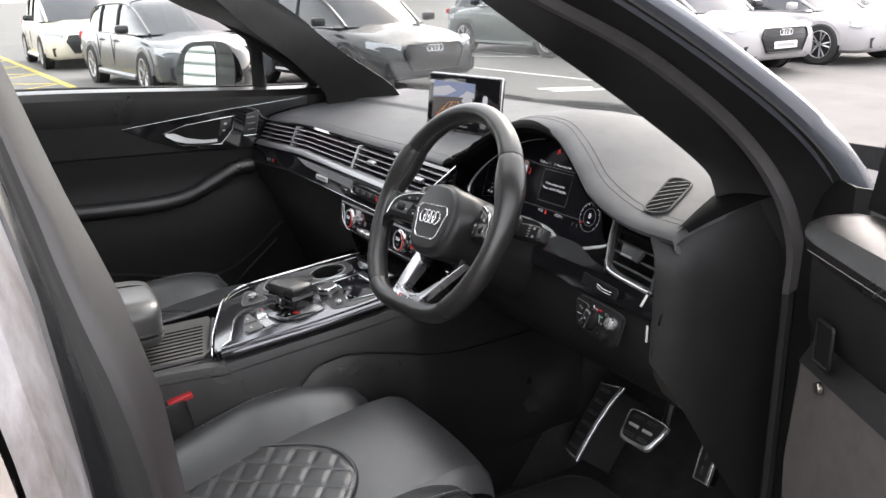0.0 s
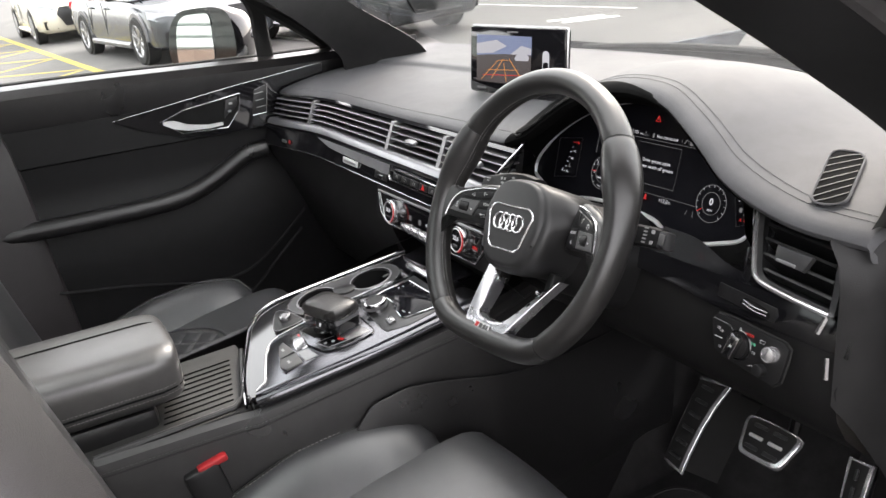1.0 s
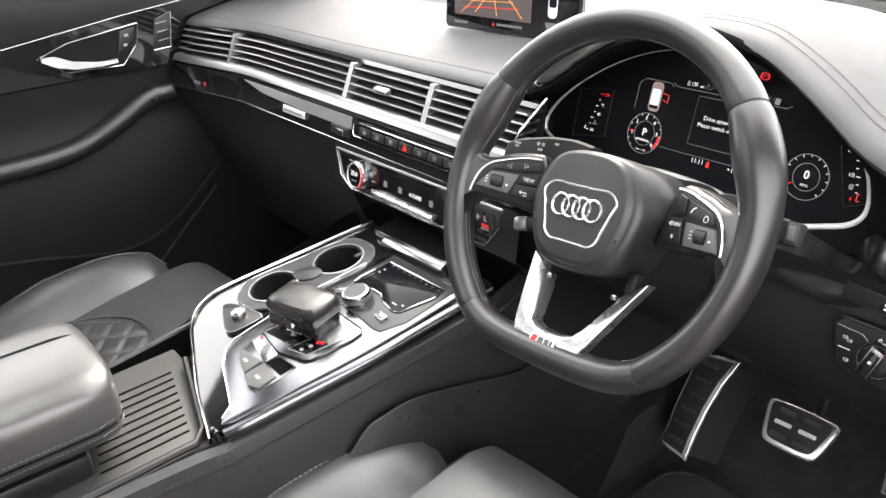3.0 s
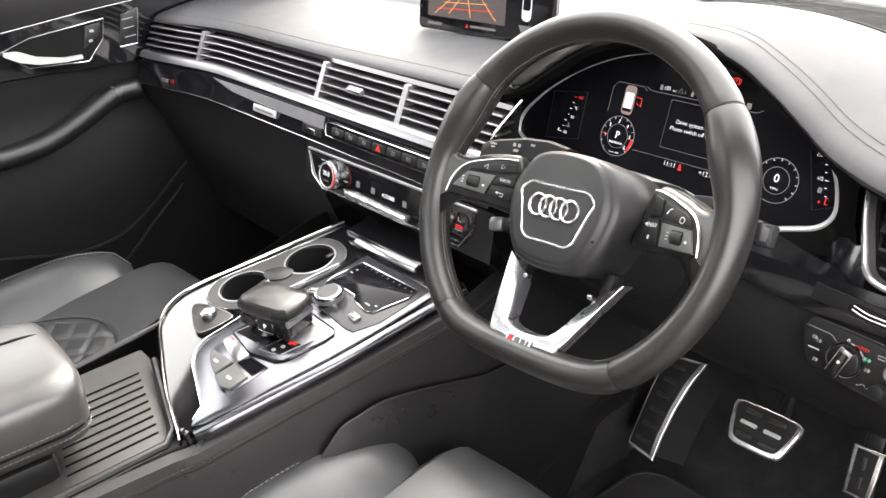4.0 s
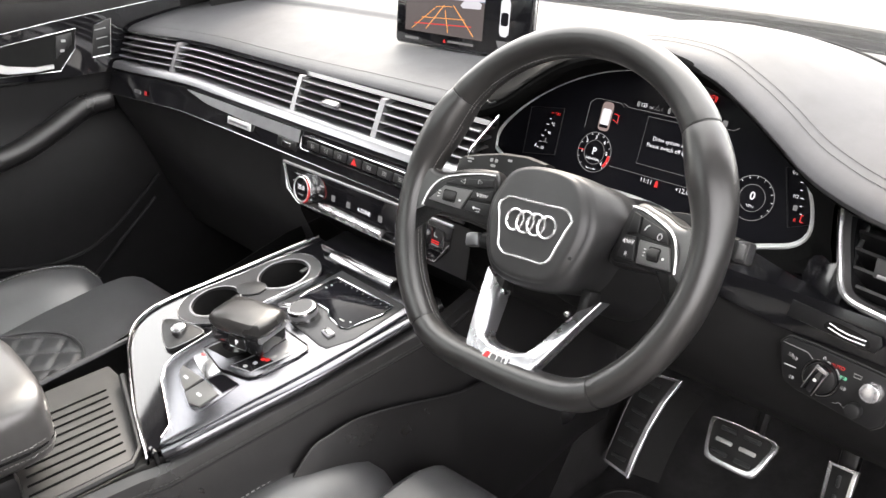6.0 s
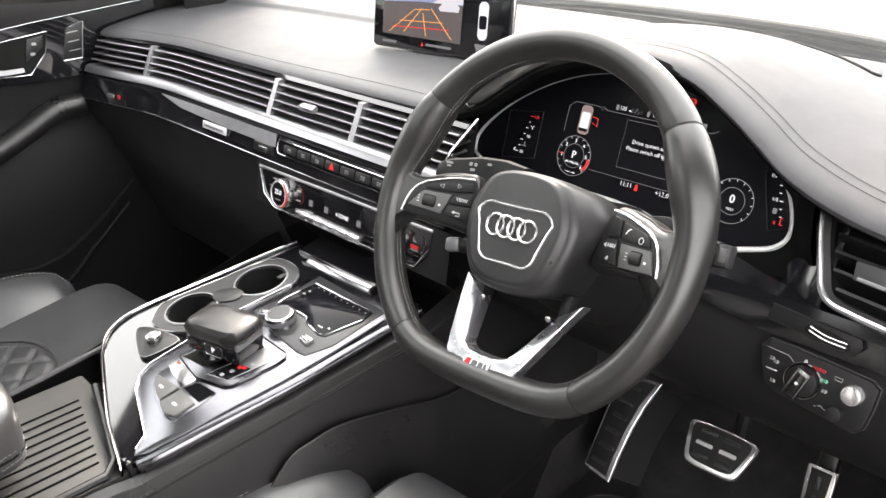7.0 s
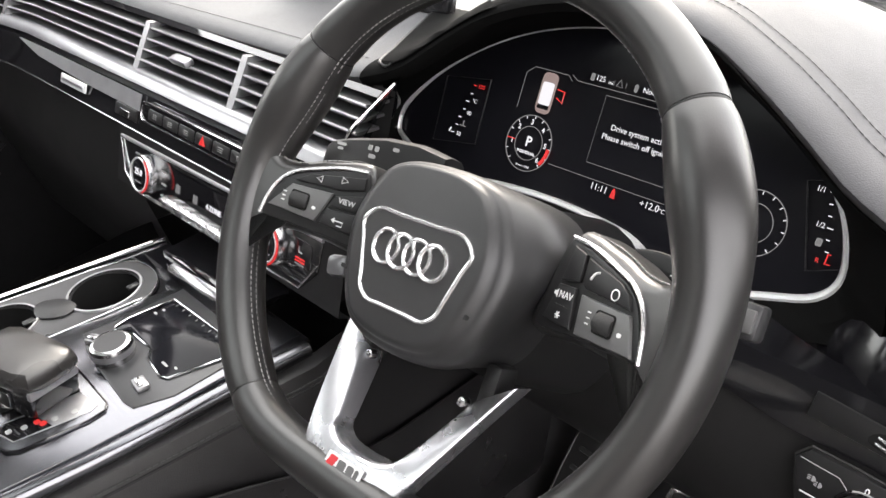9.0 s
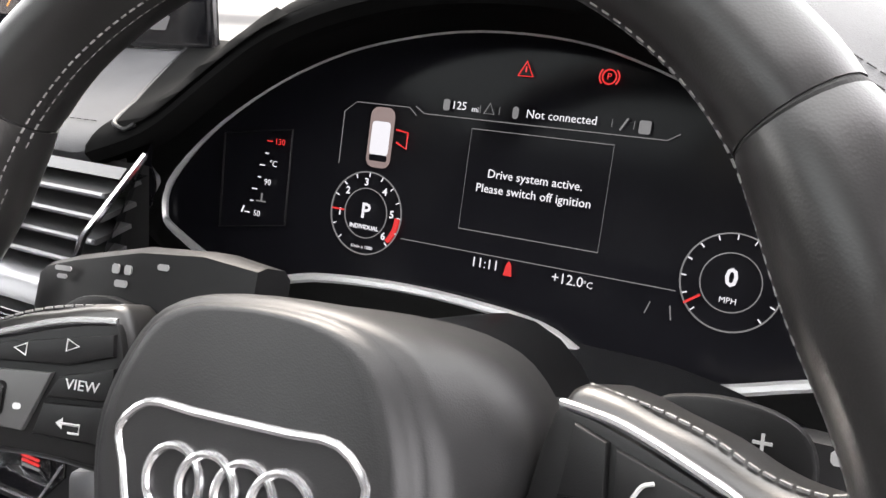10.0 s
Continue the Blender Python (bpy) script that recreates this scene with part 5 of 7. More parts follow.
            part("thumb_roller", tube([PW(rx_ - 0.0058, ry_, 0.0020), PW(rx_ - 0.0050, ry_, 0.0022), PW(rx_ + 0.0050, ry_, 0.0022), PW(rx_ + 0.0058, ry_, 0.0020)], [.0052, .0060, .0060, .0052], sides=20), RUBBER, key)
            for k in range(3):
                part("key_mark", plate(rounded(.0028, .0008, .0003, 1, rx_ - .0125, ry_ - .003 + .003 * k), .0003, PM @ pose(0, 0, .0045)), WHITEMARK, key)
            part("key_mark", plate(rounded(.0030, .0022, .0006, 1, rx_ + .0125, ry_ - .002), .0003, PM @ pose(0, 0, .0045)), WHITEMARK, key)
    # shift paddle behind
    o = [(0.100, 0.030), (0.116, 0.0370), (0.136, 0.0355), (0.147, 0.0280), (0.148, 0.0140), (0.138, 0.004), (0.100, 0.004)]
    pd = part("shift_paddle", plate(rounded_off(o), 0.006, WM @ pose(0, 0, -0.0500), 0.002), STALK, sw_)
    writing("+" if s > 0 else "-", 0.011, WM @ pose(s * 0.1340, 0.0260, -0.0436), WHITEMARK, pd)

# silver lower spoke: a U of two leaning arms and a foot, over a dark core
SPOKE = shader("spoke_silver", (0.46, 0.46, 0.48), 0.27, metal=0.9, vary=0.04, rvary=0.03)
outer = [(.0720, -.062, -.029), (.0630, -.086, -.016), (.0540, -.110, -.004), (.0450, -.133, .0065), (.0400, -.1435, .0100), (.0290, -.1505, .0125), (.0150, -.1520, .0135), (0, -.1523, .0137)]
inner_ = [(.0455, -.081, -.027), (.0405, -.094, -.019), (.0350, -.108, -.010), (.0300, -.1195, -.002), (.0260, -.1265, .0035), (.0170, -.1305, .0070), (.0090, -.1315, .0080), (0, -.1318, .0082)]
mirror = lambda l: [V(-x, y, z) for x, y, z in l] + [V(x, y, z) for x, y, z in l[-2::-1]]
secs = []
for p, q in zip(smooth_line(mirror(outer), 4), smooth_line(mirror(inner_), 4)):
    m = lambda t, dz: p.lerp(q, t) + V(0, 0, dz)
    secs.append([W(*v) for v in (m(0, -.016), m(0, -.0035), m(.015, -.0012), m(.06, 0), m(.14, .0006), m(.45, -.0004), m(.80, -.0006), m(.92, -.0014), m(.985, -.0040), m(1, -.0080), m(1, -.018))])
ft = part("lower_spoke", loft(secs, closed=True, caps=True), SPOKE, sw_, "satin silver lower spoke")
for s in (-1, 1):
    part("spoke_core", box((.012, .030, .020), WM @ pose(s * .052, -.070, -.040), .003), PLASTIC, sw_)
    part("spoke_screw", plate(circle(.0032, 12), .006, WM @ pose(s * .041, -.083, -.030), .001), CHROME, sw_)
FM = frame_of(W(0, -.1420, .0118), WM.to_3x3() @ V(1, 0, 0), WM.to_3x3() @ V(0, 1, -.27))
bd = part("spoke_badge", plate(rounded(0.0310, 0.0105, 0.001, 2), 0.0006, FM @ pose(0, 0, 0)), SILVER, ft)
part("badge_red", plate([(-0.0140, -0.0036), (-0.0080, -0.0036), (-0.0060, 0.0036), (-0.0120, 0.0036)], 0.0006, FM @ pose(0, 0, 0.0005)), RED, bd)
for x, w in ((-0.0015, 0.0065), (0.0060, 0.0055), (0.0115, 0.0030)):
    part("badge_bar", plate(rounded(w, 0.0066, 0.001, 1, x, 0), 0.0005, FM @ pose(0, 0, 0.0005)), KEYGREY, bd)
# column
part("column_shroud", loft([[W(0.042 * math.cos(a) * k, -0.018 + 0.05 * math.sin(a) * k, z) for a in [2 * math.pi * j / 24 for j in range(24)]] for k, z in ((0.9, -0.03), (1.05, -0.06), (1.25, -0.10), (1.40, -0.19))], closed=True, caps=True), STALK, sw_)

# stalks
st = thing("indicator_stalk", W(-0.05, 0.03, -0.07), "broad black indicator stalk with printed symbols behind the wheel", "stalk")
secs = []
for x, y, h, d in ((-.050, .046, .022, .022), (-.076, .046, .030, .026), (-.110, .042, .036, .024), (-.150, .036, .034, .020), (-.168, .034, .029, .017), (-.175, .034, .020, .012)):
    secs.append([W(x, y + h / 2 * cy_, -.060 + d / 2 * cz_) for cy_, cz_ in ((1, -.6), (1, .45), (.82, .95), (-.70, 1.0), (-.95, .7), (-1, -.6), (-.7, -1), (.7, -1))])
part("stalk_arm", loft(secs, closed=True, caps=True), STALK, st)
for x, y, w, h in ((-.153, .046, .010, .0022), (-.153, .0425, .006, .0020), (-.122, .049, .004, .004), (-.115, .049, .004, .004), (-.118, .043, .007, .003), (-.096, .052, .006, .0026)):
    part("stalk_mark", plate(rounded(w, h, .0008, 1, x, y), 0.0006, WM @ pose(0, 0, -.0482)), DIMMARK, st)
part("stalk_lip", box((.060, .007, .020), WM @ pose(-.128, .014, -.058, 0, 0, 6), .003), GLOSS, st)
st = thing("wiper_stalk", W(0.05, 0.0, -0.07), "black wiper stalk with satin grey end and printed symbols", "stalk")
secs = []
for x, y, h, d in ((.040, .012, .022, .020), (.10, .015, .025, .022), (.146, .0165, .025, .020), (.163, .0165, .023, .018)):
    secs.append([W(x, y + h / 2 * cy_, -.081 + d / 2 * cz_) for cy_, cz_ in ((1, -.6), (1, .5), (.8, .95), (-.75, 1.0), (-.97, .7), (-1, -.6), (-.7, -1), (.7, -1))])
part("stalk_arm", loft(secs, closed=True, caps=True), STALK, st)
part("stalk_end", box((.013, .021, .017), WM @ pose(.1685, .0160, -.0800), .003), CONGREY, st)
part("stalk_end_key", box((.007, .013, .004), WM @ pose(.1690, .0160, -.0710), .001), KEYGREY, st)
for k in range(5):
    part("stalk_mark", plate(rounded(0.006, 0.0018, 0.0006, 1, .143, 0.0260 - .0042 * k), 0.0006, WM @ pose(0, 0, -0.0714)), DIMMARK, st)
for x, y in ((.154, .0230), (.1545, .0105)):
    part("stalk_mark", plate(rounded(0.005, 0.0045, 0.001, 1, x, y), 0.0006, WM @ pose(0, 0, -0.0718)), DIMMARK, st)
st = thing("cruise_stalk", W(-0.05, -0.035, -0.06), "short black cruise control stalk with grey end", "stalk")
part("stalk_arm", tube([W(-.03, -.034, -.070), W(-.075, -.036, -.060), W(-.108, -.040, -.052)], [.009, .008, .008], sides=12, up=WM.to_3x3() @ V(0, 0, 1), flat=.8), STALK, st)
part("stalk_end", box((.020, .016, .012), WM @ pose(-.117, -.041, -.050, 0, 0, 12), .004), SLAT, st)
# ==== centre console ====
con = thing("centre_console", (0, -.1, .43), "centre console with brushed aluminium and gloss black top", "console")


def deck(x, y, h=0.0):
    """A point h above the console's sloping top."""
    return V(x, y, .910 + .19 * (y + .018)) + V(0, -.187, .982) * h


DM = frame_of(deck(0, 0), (1, 0, 0), (0, 1, .19))


def D(x, y, h=0.0):
    return DM @ pose(x, y * 1.018, h)


def dp(pts):
    return [(x, y * 1.018) for x, y in pts]


def soft_outline(pts, n=4):
    return [(p.x, p.y) for p in smooth_line([V(x, y, 0) for x, y in pts], n, True)]


def deck_plate(name, pts, h0, h1, mat, parent=None, bevel=.001, label=""):
    return part(name, plate(dp(pts), h1 - h0, DM @ pose(0, 0, h0), bevel), mat, parent or con, label)


EDGE = [(.101, -.282), (.03, -.262), (-.049, -.232), (-.105, -.209), (-.141, -.184), (-.158, -.151), (-.157, -.115), (-.148, -.07), (-.138, -.02), (-.124, .05), (-.112, .105)]
OUT = [(.103, -.281), (.116, -.24), (.141, -.098), (.150, -.02), (.158, .06), (.163, .105)] + EDGE[::-1]
CUPS = ((-.093, -.085, .034), (-.068, .012, .036))
wells = [[(cx + (r - .001) * math.cos(a), cy * 1.018 + (r - .001) * math.sin(a)) for a in [2 * math.pi * j / 36 for j in range(36)]] for cx, cy, r in CUPS]
part("deck", holed(dp(OUT), wells, .03, DM @ pose(0, 0, -.03)), GLOSS, con, "gloss black deck")
rim_line = smooth_line([deck(.106, -.286, -.012)] + [deck(x, y, .003) for x, y in EDGE], 5)
part("chrome_edge", tube(rim_line, .0025, sides=8, flat=.8), CHROME, con, "bright chrome edge")
part("left_gloss_wall", loft([[deck(x, y, .001) for x, y in EDGE[4:]], [deck(x - .012, y, -.06) for x, y in EDGE[4:]]]), PLASTIC, con)
part("rear_wall", loft([[deck(x, y + .002, .001) for x, y in EDGE[:6]], [deck(x + .002, y - .006, -.025) for x, y in EDGE[:6]], [deck(x + .002, y - .006, -.055) for x, y in EDGE[:6]]]), GLOSS, con)
# dark inlay along the chrome edge
# brushed aluminium surround on the driver's side
alu = [(.108, -.268), (.117, -.255), (.129, -.17), (.141, -.098), (.148, -.03), (.152, .06), (.155, .100), (.0, .100), (-.02, .03), (-.032, -.06), (-.034, -.10), (-.030, -.132), (-.028, -.180), (-.018, -.199), (.004, -.215), (.088, -.245), (.100, -.262)]
ap = deck_plate("aluminium_plate", alu, 0, .004, ALU, bevel=.0012, label="brushed aluminium surround")
part("plate_edge", tube([deck(x, y, .0046) for x, y in alu[-1:7:-1]], .0009, sides=6), CHROME, con)
part("side_rail", tube(smooth_line([deck(.1125, -.268, -.008), deck(.120, -.245, -.006), deck(.133, -.17, -.006), deck(.147, -.09, -.006), deck(.157, .0, -.006), deck(.166, .10, -.006)], 5), .0085, sides=12), ALU, con, "rounded aluminium side rail")
part("rail_end", box((.016, .006, .03), D(.108, -.277, -.010), .002), GLOSS, con)
# leather flanks with seam
fl = [(.112, -.50), (.112, -.38), (.114, -.287), (.128, -.19), (.150, -.04), (.168, .10), (.150, .25), (.125, .45)]
zt = lambda y: .905 + .19 * (y + .018) - .012 if y > -.29 else .846 + (y + .29) * -.02
secs = [[V(x, y, zt(y) + .002), V(x + .010, y, zt(y) - .004), V(x + .014, y, zt(y) - .018), V(x + .022, y, zt(y) - .06), V(x + .03, y, .72), V(x + .03, y, .42)] for x, y in [(table([p[1] for p in fl], [p[0] for p in fl], y), y) for y in [-.5 + 1.0 * i / 40 for i in range(41)]]]
part("driver_flank", loft(secs), LEATHER, con, "black leather flank with a stitched seam")
stitches([s[1] + (s[2] - s[1]) * .8 + V(.0012, 0, 0) for s in secs], BLACKTHREAD, con)
part("flank_seam", tube([s[2] + (s[3] - s[2]) * .06 for s in secs], .0016, sides=5), RUBBER, con)
part("passenger_flank", loft([[V(-p.x, p.y, p.z) + V(-.03, 0, 0) for p in s] for s in secs]), LEATHER, con)
# knee pad bulge beside the driver's footwell
fx = lambda y: table([p[1] for p in fl], [p[0] for p in fl], y) + .030
kz = lambda y: table((-.14, -.11, -.05, .01, .12, .2), (.785, .818, .832, .824, .803, .79), y)
part("knee_bulge", loft([[V(fx(y) + .001 + .011 * math.sin(math.pi * t) ** .55, y, kz(y) - .26 * t) for t in [k / 14 for k in range(15)]] for y in [-.14 + .66 * i / 30 for i in range(31)]]), LEATHER, con, "padded knee rest")
part("knee_bulge_seam", tube(smooth_line([V(fx(y) + .003, y, kz(y) + .001) for y in [-.14 + .66 * i / 24 for i in range(25)]], 3), .0012, sides=6), LEATHER, con)

part("passenger_edge", tube([V(-.138, -.52, .838), V(-.140, -.33, .845), V(-.142, -.263, .853), V(-.144, -.19, .862)], .0045, sides=8), CONGREY, con)

# ribbed tray
tray = part("tray", box((.225, .30, .02), pose(-.005, -.385, .836, 2), .004), TRAYMAT, con, "ribbed black rubber tray")
for k in range(9):
    x = -.062 + .0165 * k
    y1 = -.262 + .30 * (-.062 - x) * .8 if x < .1 else -.30
    part("rib", box((.0016, .105, .0026), pose(x, y1 - .052, .8468 + .035 * (.385 + y1 - .052), 2), .0005), WELL, tray)
part("tray_rim", tube([V(.108, -.50, .85), V(.106, -.30, .856), V(.09, -.283, .858), V(-.06, -.24, .862)], .005, sides=8), PLASTIC, tray)

# cup holders: deep dark wells in a grey frame
fo = soft_outline([(-.140, -.105), (-.112, -.134), (-.074, -.132), (-.048, -.110), (-.046, -.075), (-.030, -.040), (-.018, .0), (-.022, .040), (-.050, .062), (-.092, .060), (-.114, .030), (-.124, -.02), (-.134, -.06)], 4)
cf = part("cup_frame", holed(dp(fo), wells, .003, DM), CONGREY, con, "satin grey cup holder frame")
part("cup_frame_edge", tube([D(x, y, .0034).translation for x, y in fo], .0009, closed=True, sides=6), MATCHROME, cf)
for cx, cy, r in CUPS:
    ring = lambda rr, h: [D(cx + rr * math.cos(a), cy + rr * math.sin(a), h).translation for a in [2 * math.pi * j / 36 for j in range(36)]]
    cy = cy * 1.0
    cup = part("cup_holder", loft([ring(r + .003, .003), ring(r + .0022, .0048), ring(r, .005), ring(r - .0008, .0036)], closed=True), SLAT, con)
    part("cup_well", loft([ring(r - .0006, .0046), ring(r - .002, -.004), ring(r - .004, -.055), ring(r - .010, -.062), ring(.002, -.062)], closed=True), WELL, cup)
    part("cup_clip", box((.008, .012, .003), D(cx + r * .55, cy + r * .62, .0048), .001), PLASTIC, cup)
deck_plate("cup_bridge", soft_outline([(-.100, -.046), (-.076, -.056), (-.056, -.038), (-.062, -.020), (-.086, -.024)], 3), .003, .0052, PLASTIC, cf, .001)
# touch pad in its bright outline, on a grey base with the rotary controller
CB = [(-.010, -.036), (-.004, -.004), (.0, .066), (.142, .064), (.140, -.02), (.126, -.052), (.112, -.054), (.02, -.046)]
kb = deck_plate("controller_base", CB, .004, .0056, CONGREY, label="satin grey controller base")
tp = [(.013, .050), (.131, .052), (.133, .034), (.117, -.014), (.108, -.017), (.076, -.012), (.066, -.004), (.028, -.004), (.012, -.014), (.007, -.010), (.005, .004)]
pad = deck_plate("touch_pad", tp, .0056, .0066, DARKGLASS)
part("pad_outline", tube([deck(x, y, .0072) for x, y in tp], .0012, closed=True, sides=6), CHROME, pad)
for k in range(9):
    deck_plate("pad_tick", rounded(.0016, .003, .0004, 1, .024 + .0125 * k, .0465), .0066, .0069, KEYGREY, pad, 0)
for x, y, w in ((.018, .026, .005), (.020, .034, .004), (.097, -.006, .010), (.110, -.002, .004)):
    deck_plate("pad_mark", rounded(w, .0022, .0006, 1, x, y), .0066, .0069, DIMMARK, pad, 0)
KX, KY = .046, -.030
kn = part("rotary_controller", plate(circle(.0195, 40, KX, KY * 1.018), .016, DM @ pose(0, 0, .0056), .003), MATCHROME, con, "bright knurled rotary controller")
part("controller_top", plate(circle(.0150, 36, KX, KY * 1.018), .0006, DM @ pose(0, 0, .0214)), CONGREY, kn)
part("controller_band", loft([[D(KX + .0199 * math.cos(a), KY + .0199 * math.sin(a), h).translation for a in [2 * math.pi * j / 40 for j in range(40)]] for h in (.011, .0172)], closed=True), SLAT, kn)
for x, y, r in ((.012, -.033, 25), (.106, -.034, -8)):
    tg = part("toggle", box((.018, .012, .006), D(x, y, .0076) @ pose(0, 0, 0, 0, 0, r), .002), SLAT, con)
    part("toggle_cap", box((.014, .005, .004), D(x, y - .001, .0105) @ pose(0, 0, 0, 0, 0, r), .0015), MATCHROME, tg)
# slide strip ahead of the pad
part("slide_strip", box((.135, .012, .012), D(.030, .078, .010) @ pose(0, 0, 0, 25, 0, 2), .003), MATCHROME, con, "bright bar of the tray lid")
part("slide_strip_lid", box((.17, .05, .012), D(.010, .108, .008), .003), GLOSS, con)
# start button on its platform
sp = deck_plate("button_platform", soft_outline([(-.112, -.156), (-.098, -.142), (-.050, -.131), (-.038, -.138), (-.042, -.172), (-.052, -.180), (-.072, -.175)], 3), 0, .005, PLASTIC)
part("platform_edge", tube([D(x, y, .005).translation for x, y in soft_outline([(-.112, -.156), (-.098, -.142), (-.050, -.131), (-.038, -.138), (-.042, -.172), (-.052, -.180), (-.072, -.175)], 3)], .0006, closed=True, sides=5), SLAT, sp)
sb = part("start_button", plate(circle(.0105, 32, -.069, -.152 * 1.018), .009, DM @ pose(0, 0, .005), .002), MATCHROME, con, "bright round start button")
part("button_face", plate(circle(.0068, 24, -.069, -.152 * 1.018), .0006, DM @ pose(0, 0, .0138)), SLAT, sb)
# shift gate
GO = [(-.006, -.150), (.050, -.158), (.094, -.146), (.101, -.138), (.112, -.085), (.111, -.070), (.103, -.064), (.036, -.062), (.0, -.085)]
gate = deck_plate("shift_gate", GO, .004, .0065, ALU, label="silver shift gate")
part("gate_edge", tube([deck(x, y, .0066) for x, y in GO], .0009, closed=True, sides=6), GLOSS, gate)
deck_plate("gate_slot", [(-.001, -.147), (.040, -.142), (.060, -.083), (.043, -.076), (.012, -.098)], .0065, .0070, WELL, gate, 0)
pm = deck_plate("gear_panel", [(.056, -.147), (.088, -.138), (.104, -.078), (.100, -.070), (.072, -.074)], .0065, .0073, SLAT, gate, .0005)
deck_plate("plus_minus_panel", [(.058, -.145), (.088, -.137), (.095, -.108), (.067, -.114)], .0073, .0077, GLOSS, gate, 0)
for k, (x, y) in enumerate(((.074, -.136), (.079, -.125), (.081, -.115), (.089, -.103), (.094, -.088))):
    deck_plate("gear_mark", rounded(.006, .005, .0012, 1, x, y), .0074, .0081, LITRED if k == 2 else DIMMARK, gate, 0)
deck_plate("red_gear_lamp", circle(.0030, 16, .087, -.112), .0076, .0084, LITRED, gate, 0)
sf = deck_plate("silver_field", [(-.003, -.168), (-.004, -.150), (.046, -.153), (.053, -.160), (.052, -.179)], .004, .0060, MATCHROME)
deck_plate("red_badge_dot", rounded(.008, .003, .001, 1, .006, -.157), .0060, .0064, RED, sf, 0)
# keys and pocket behind the gate
bp = deck_plate("button_plate", [(.076, -.217), (.098, -.214), (.097, -.180), (.094, -.156), (-.002, -.166), (.0, -.183), (.011, -.195), (.035, -.206)], .004, .0050, ALU)
for pts in ([(.0045, -.184), (.049, -.1805), (.0505, -.206), (.036, -.203), (.012, -.1935)], [(.0535, -.208), (.0545, -.180), (.091, -.183), (.092, -.209), (.076, -.2145)]):
    ky = deck_plate("key", pts, .0050, .0078, KEYGREY, bp, .0012)
    deck_plate("key_mark", rounded(.010, .004, .001, 1, sum(p[0] for p in pts) / len(pts), sum(p[1] for p in pts) / len(pts)), .0078, .0080, DIMMARK, ky, 0)
deck_plate("pocket", [(.055, -.178), (.060, -.162), (.094, -.158), (.092, -.178)], .0050, .0062, GLOSS, bp, 0)

# gear selector
gs = thing("gear_selector", deck(.02, -.10, .008), "broad black leather gear selector with satin metal sides", "gear selector")
GM = D(.022, -.108, .0)
part("gaiter", loft([[GM @ V(.024 * k * math.cos(a) + dx, .020 * k * math.sin(a) + dy, h) for a in [2 * math.pi * j / 20 for j in range(20)]] for k, h, dx, dy in ((1.1, .006, 0, -.006), (.9, .010, 0, -.004), (.72, .014, .002, -.002), (.66, .020, .006, .0), (.75, .026, .010, .002))], closed=True, caps=True), GLOSS, gs)
KM = frame_of(GM @ V(.016, .006, .036), (.95, .31, -.06), (-.31, .95, .05))
part("knob_body", box((.082, .052, .032), KM @ pose(0, 0, -.009), .006, 3), GLOSS, gs)
KO = [(1, .55), (.92, .86), (.7, 1.0), (0, 1.03), (-.7, 1.0), (-.94, .8), (-1.0, .3), (-1.0, -.4), (-.9, -.86), (-.62, -1.0), (0, -1.03), (.62, -1.0), (.92, -.84), (1.0, -.4)]
top = loft([[KM @ V(.0455 * k * sx_, .0290 * k * sy_, h + .003 * (sx_ * k)) for sx_, sy_ in KO] for k, h in ((.93, .000), (.99, .005), (1.0, .010), (.96, .015), (.86, .0185), (.5, .0205), (.02, .021))], closed=True, caps=True)
part("knob_cap", top, KNOBLEATHER, gs, "dark leather cap")
part("knob_band", box((.044, .050, .010), KM @ pose(.020, 0, .000), .003), SLAT, gs)
pbm = frame_of(KM @ V(.006, -.0262, -.0105), KM.to_3x3() @ V(1, 0, 0), KM.to_3x3() @ V(0, 0, 1))
pb = part("park_button", plate(rounded(.026, .016, .003), .002, pbm, .0006), PLASTIC, gs)
part("park_outline", tube([pbm @ V(x, y, .002) for x, y in rounded(.026, .016, .003)], .0008, closed=True, sides=5), CHROME, pb)
writing("P", .010, pbm @ pose(0, 0, .0024), LITWHITE, pb, bold=.0002)

# armrest
ar = thing("armrest", (-.03, -.5, .85), "split black leather centre armrest with stitched edges", "armrest")
AW, AX, AH = .200, -.028, .088
secs = []
for y, k in ((-.90, 1), (-.46, 1), (-.405, 1), (-.388, .99), (-.374, .965), (-.364, .92), (-.357, .84), (-.353, .70)):
    pr = []
    for i in range(40):
        a = 2 * math.pi * i / 40
        c, s_ = math.cos(a), math.sin(a)
        px = math.copysign(abs(c) ** (2 / 7), c) * AW / 2
        pz = math.copysign(abs(s_) ** (2 / 3.4), s_) * AH / 2
        pr.append(V(AX + px * k, y, .912 + pz * (.35 + .65 * k) + .004 * (1 - (px / .1) ** 2)))
    secs.append(pr)
part("lid", loft(secs, closed=True, caps=True), ARMLEATHER, ar, "smooth black leather lid")
part("lid_groove", tube([V(-.055, -.88, .9590), V(-.055, -.41, .9590), V(-.055, -.388, .9590), V(-.055, -.374, .9572), V(-.055, -.364, .9545), V(-.055, -.357, .9490), V(-.055, -.3525, .9400)], .0022, sides=8), WELL, ar)
edge_ = smooth_line([V(.0722, -.86, .898), V(.0722, -.60, .898), V(.0722, -.41, .898), V(.0705, -.385, .898), V(.063, -.366, .898), V(.045, -.3545, .898), V(.0, -.3525, .898), V(-.09, -.3525, .898), V(-.118, -.364, .898)], 12)
part("lid_seam", tube(edge_, .0016, sides=6), WELL, ar)
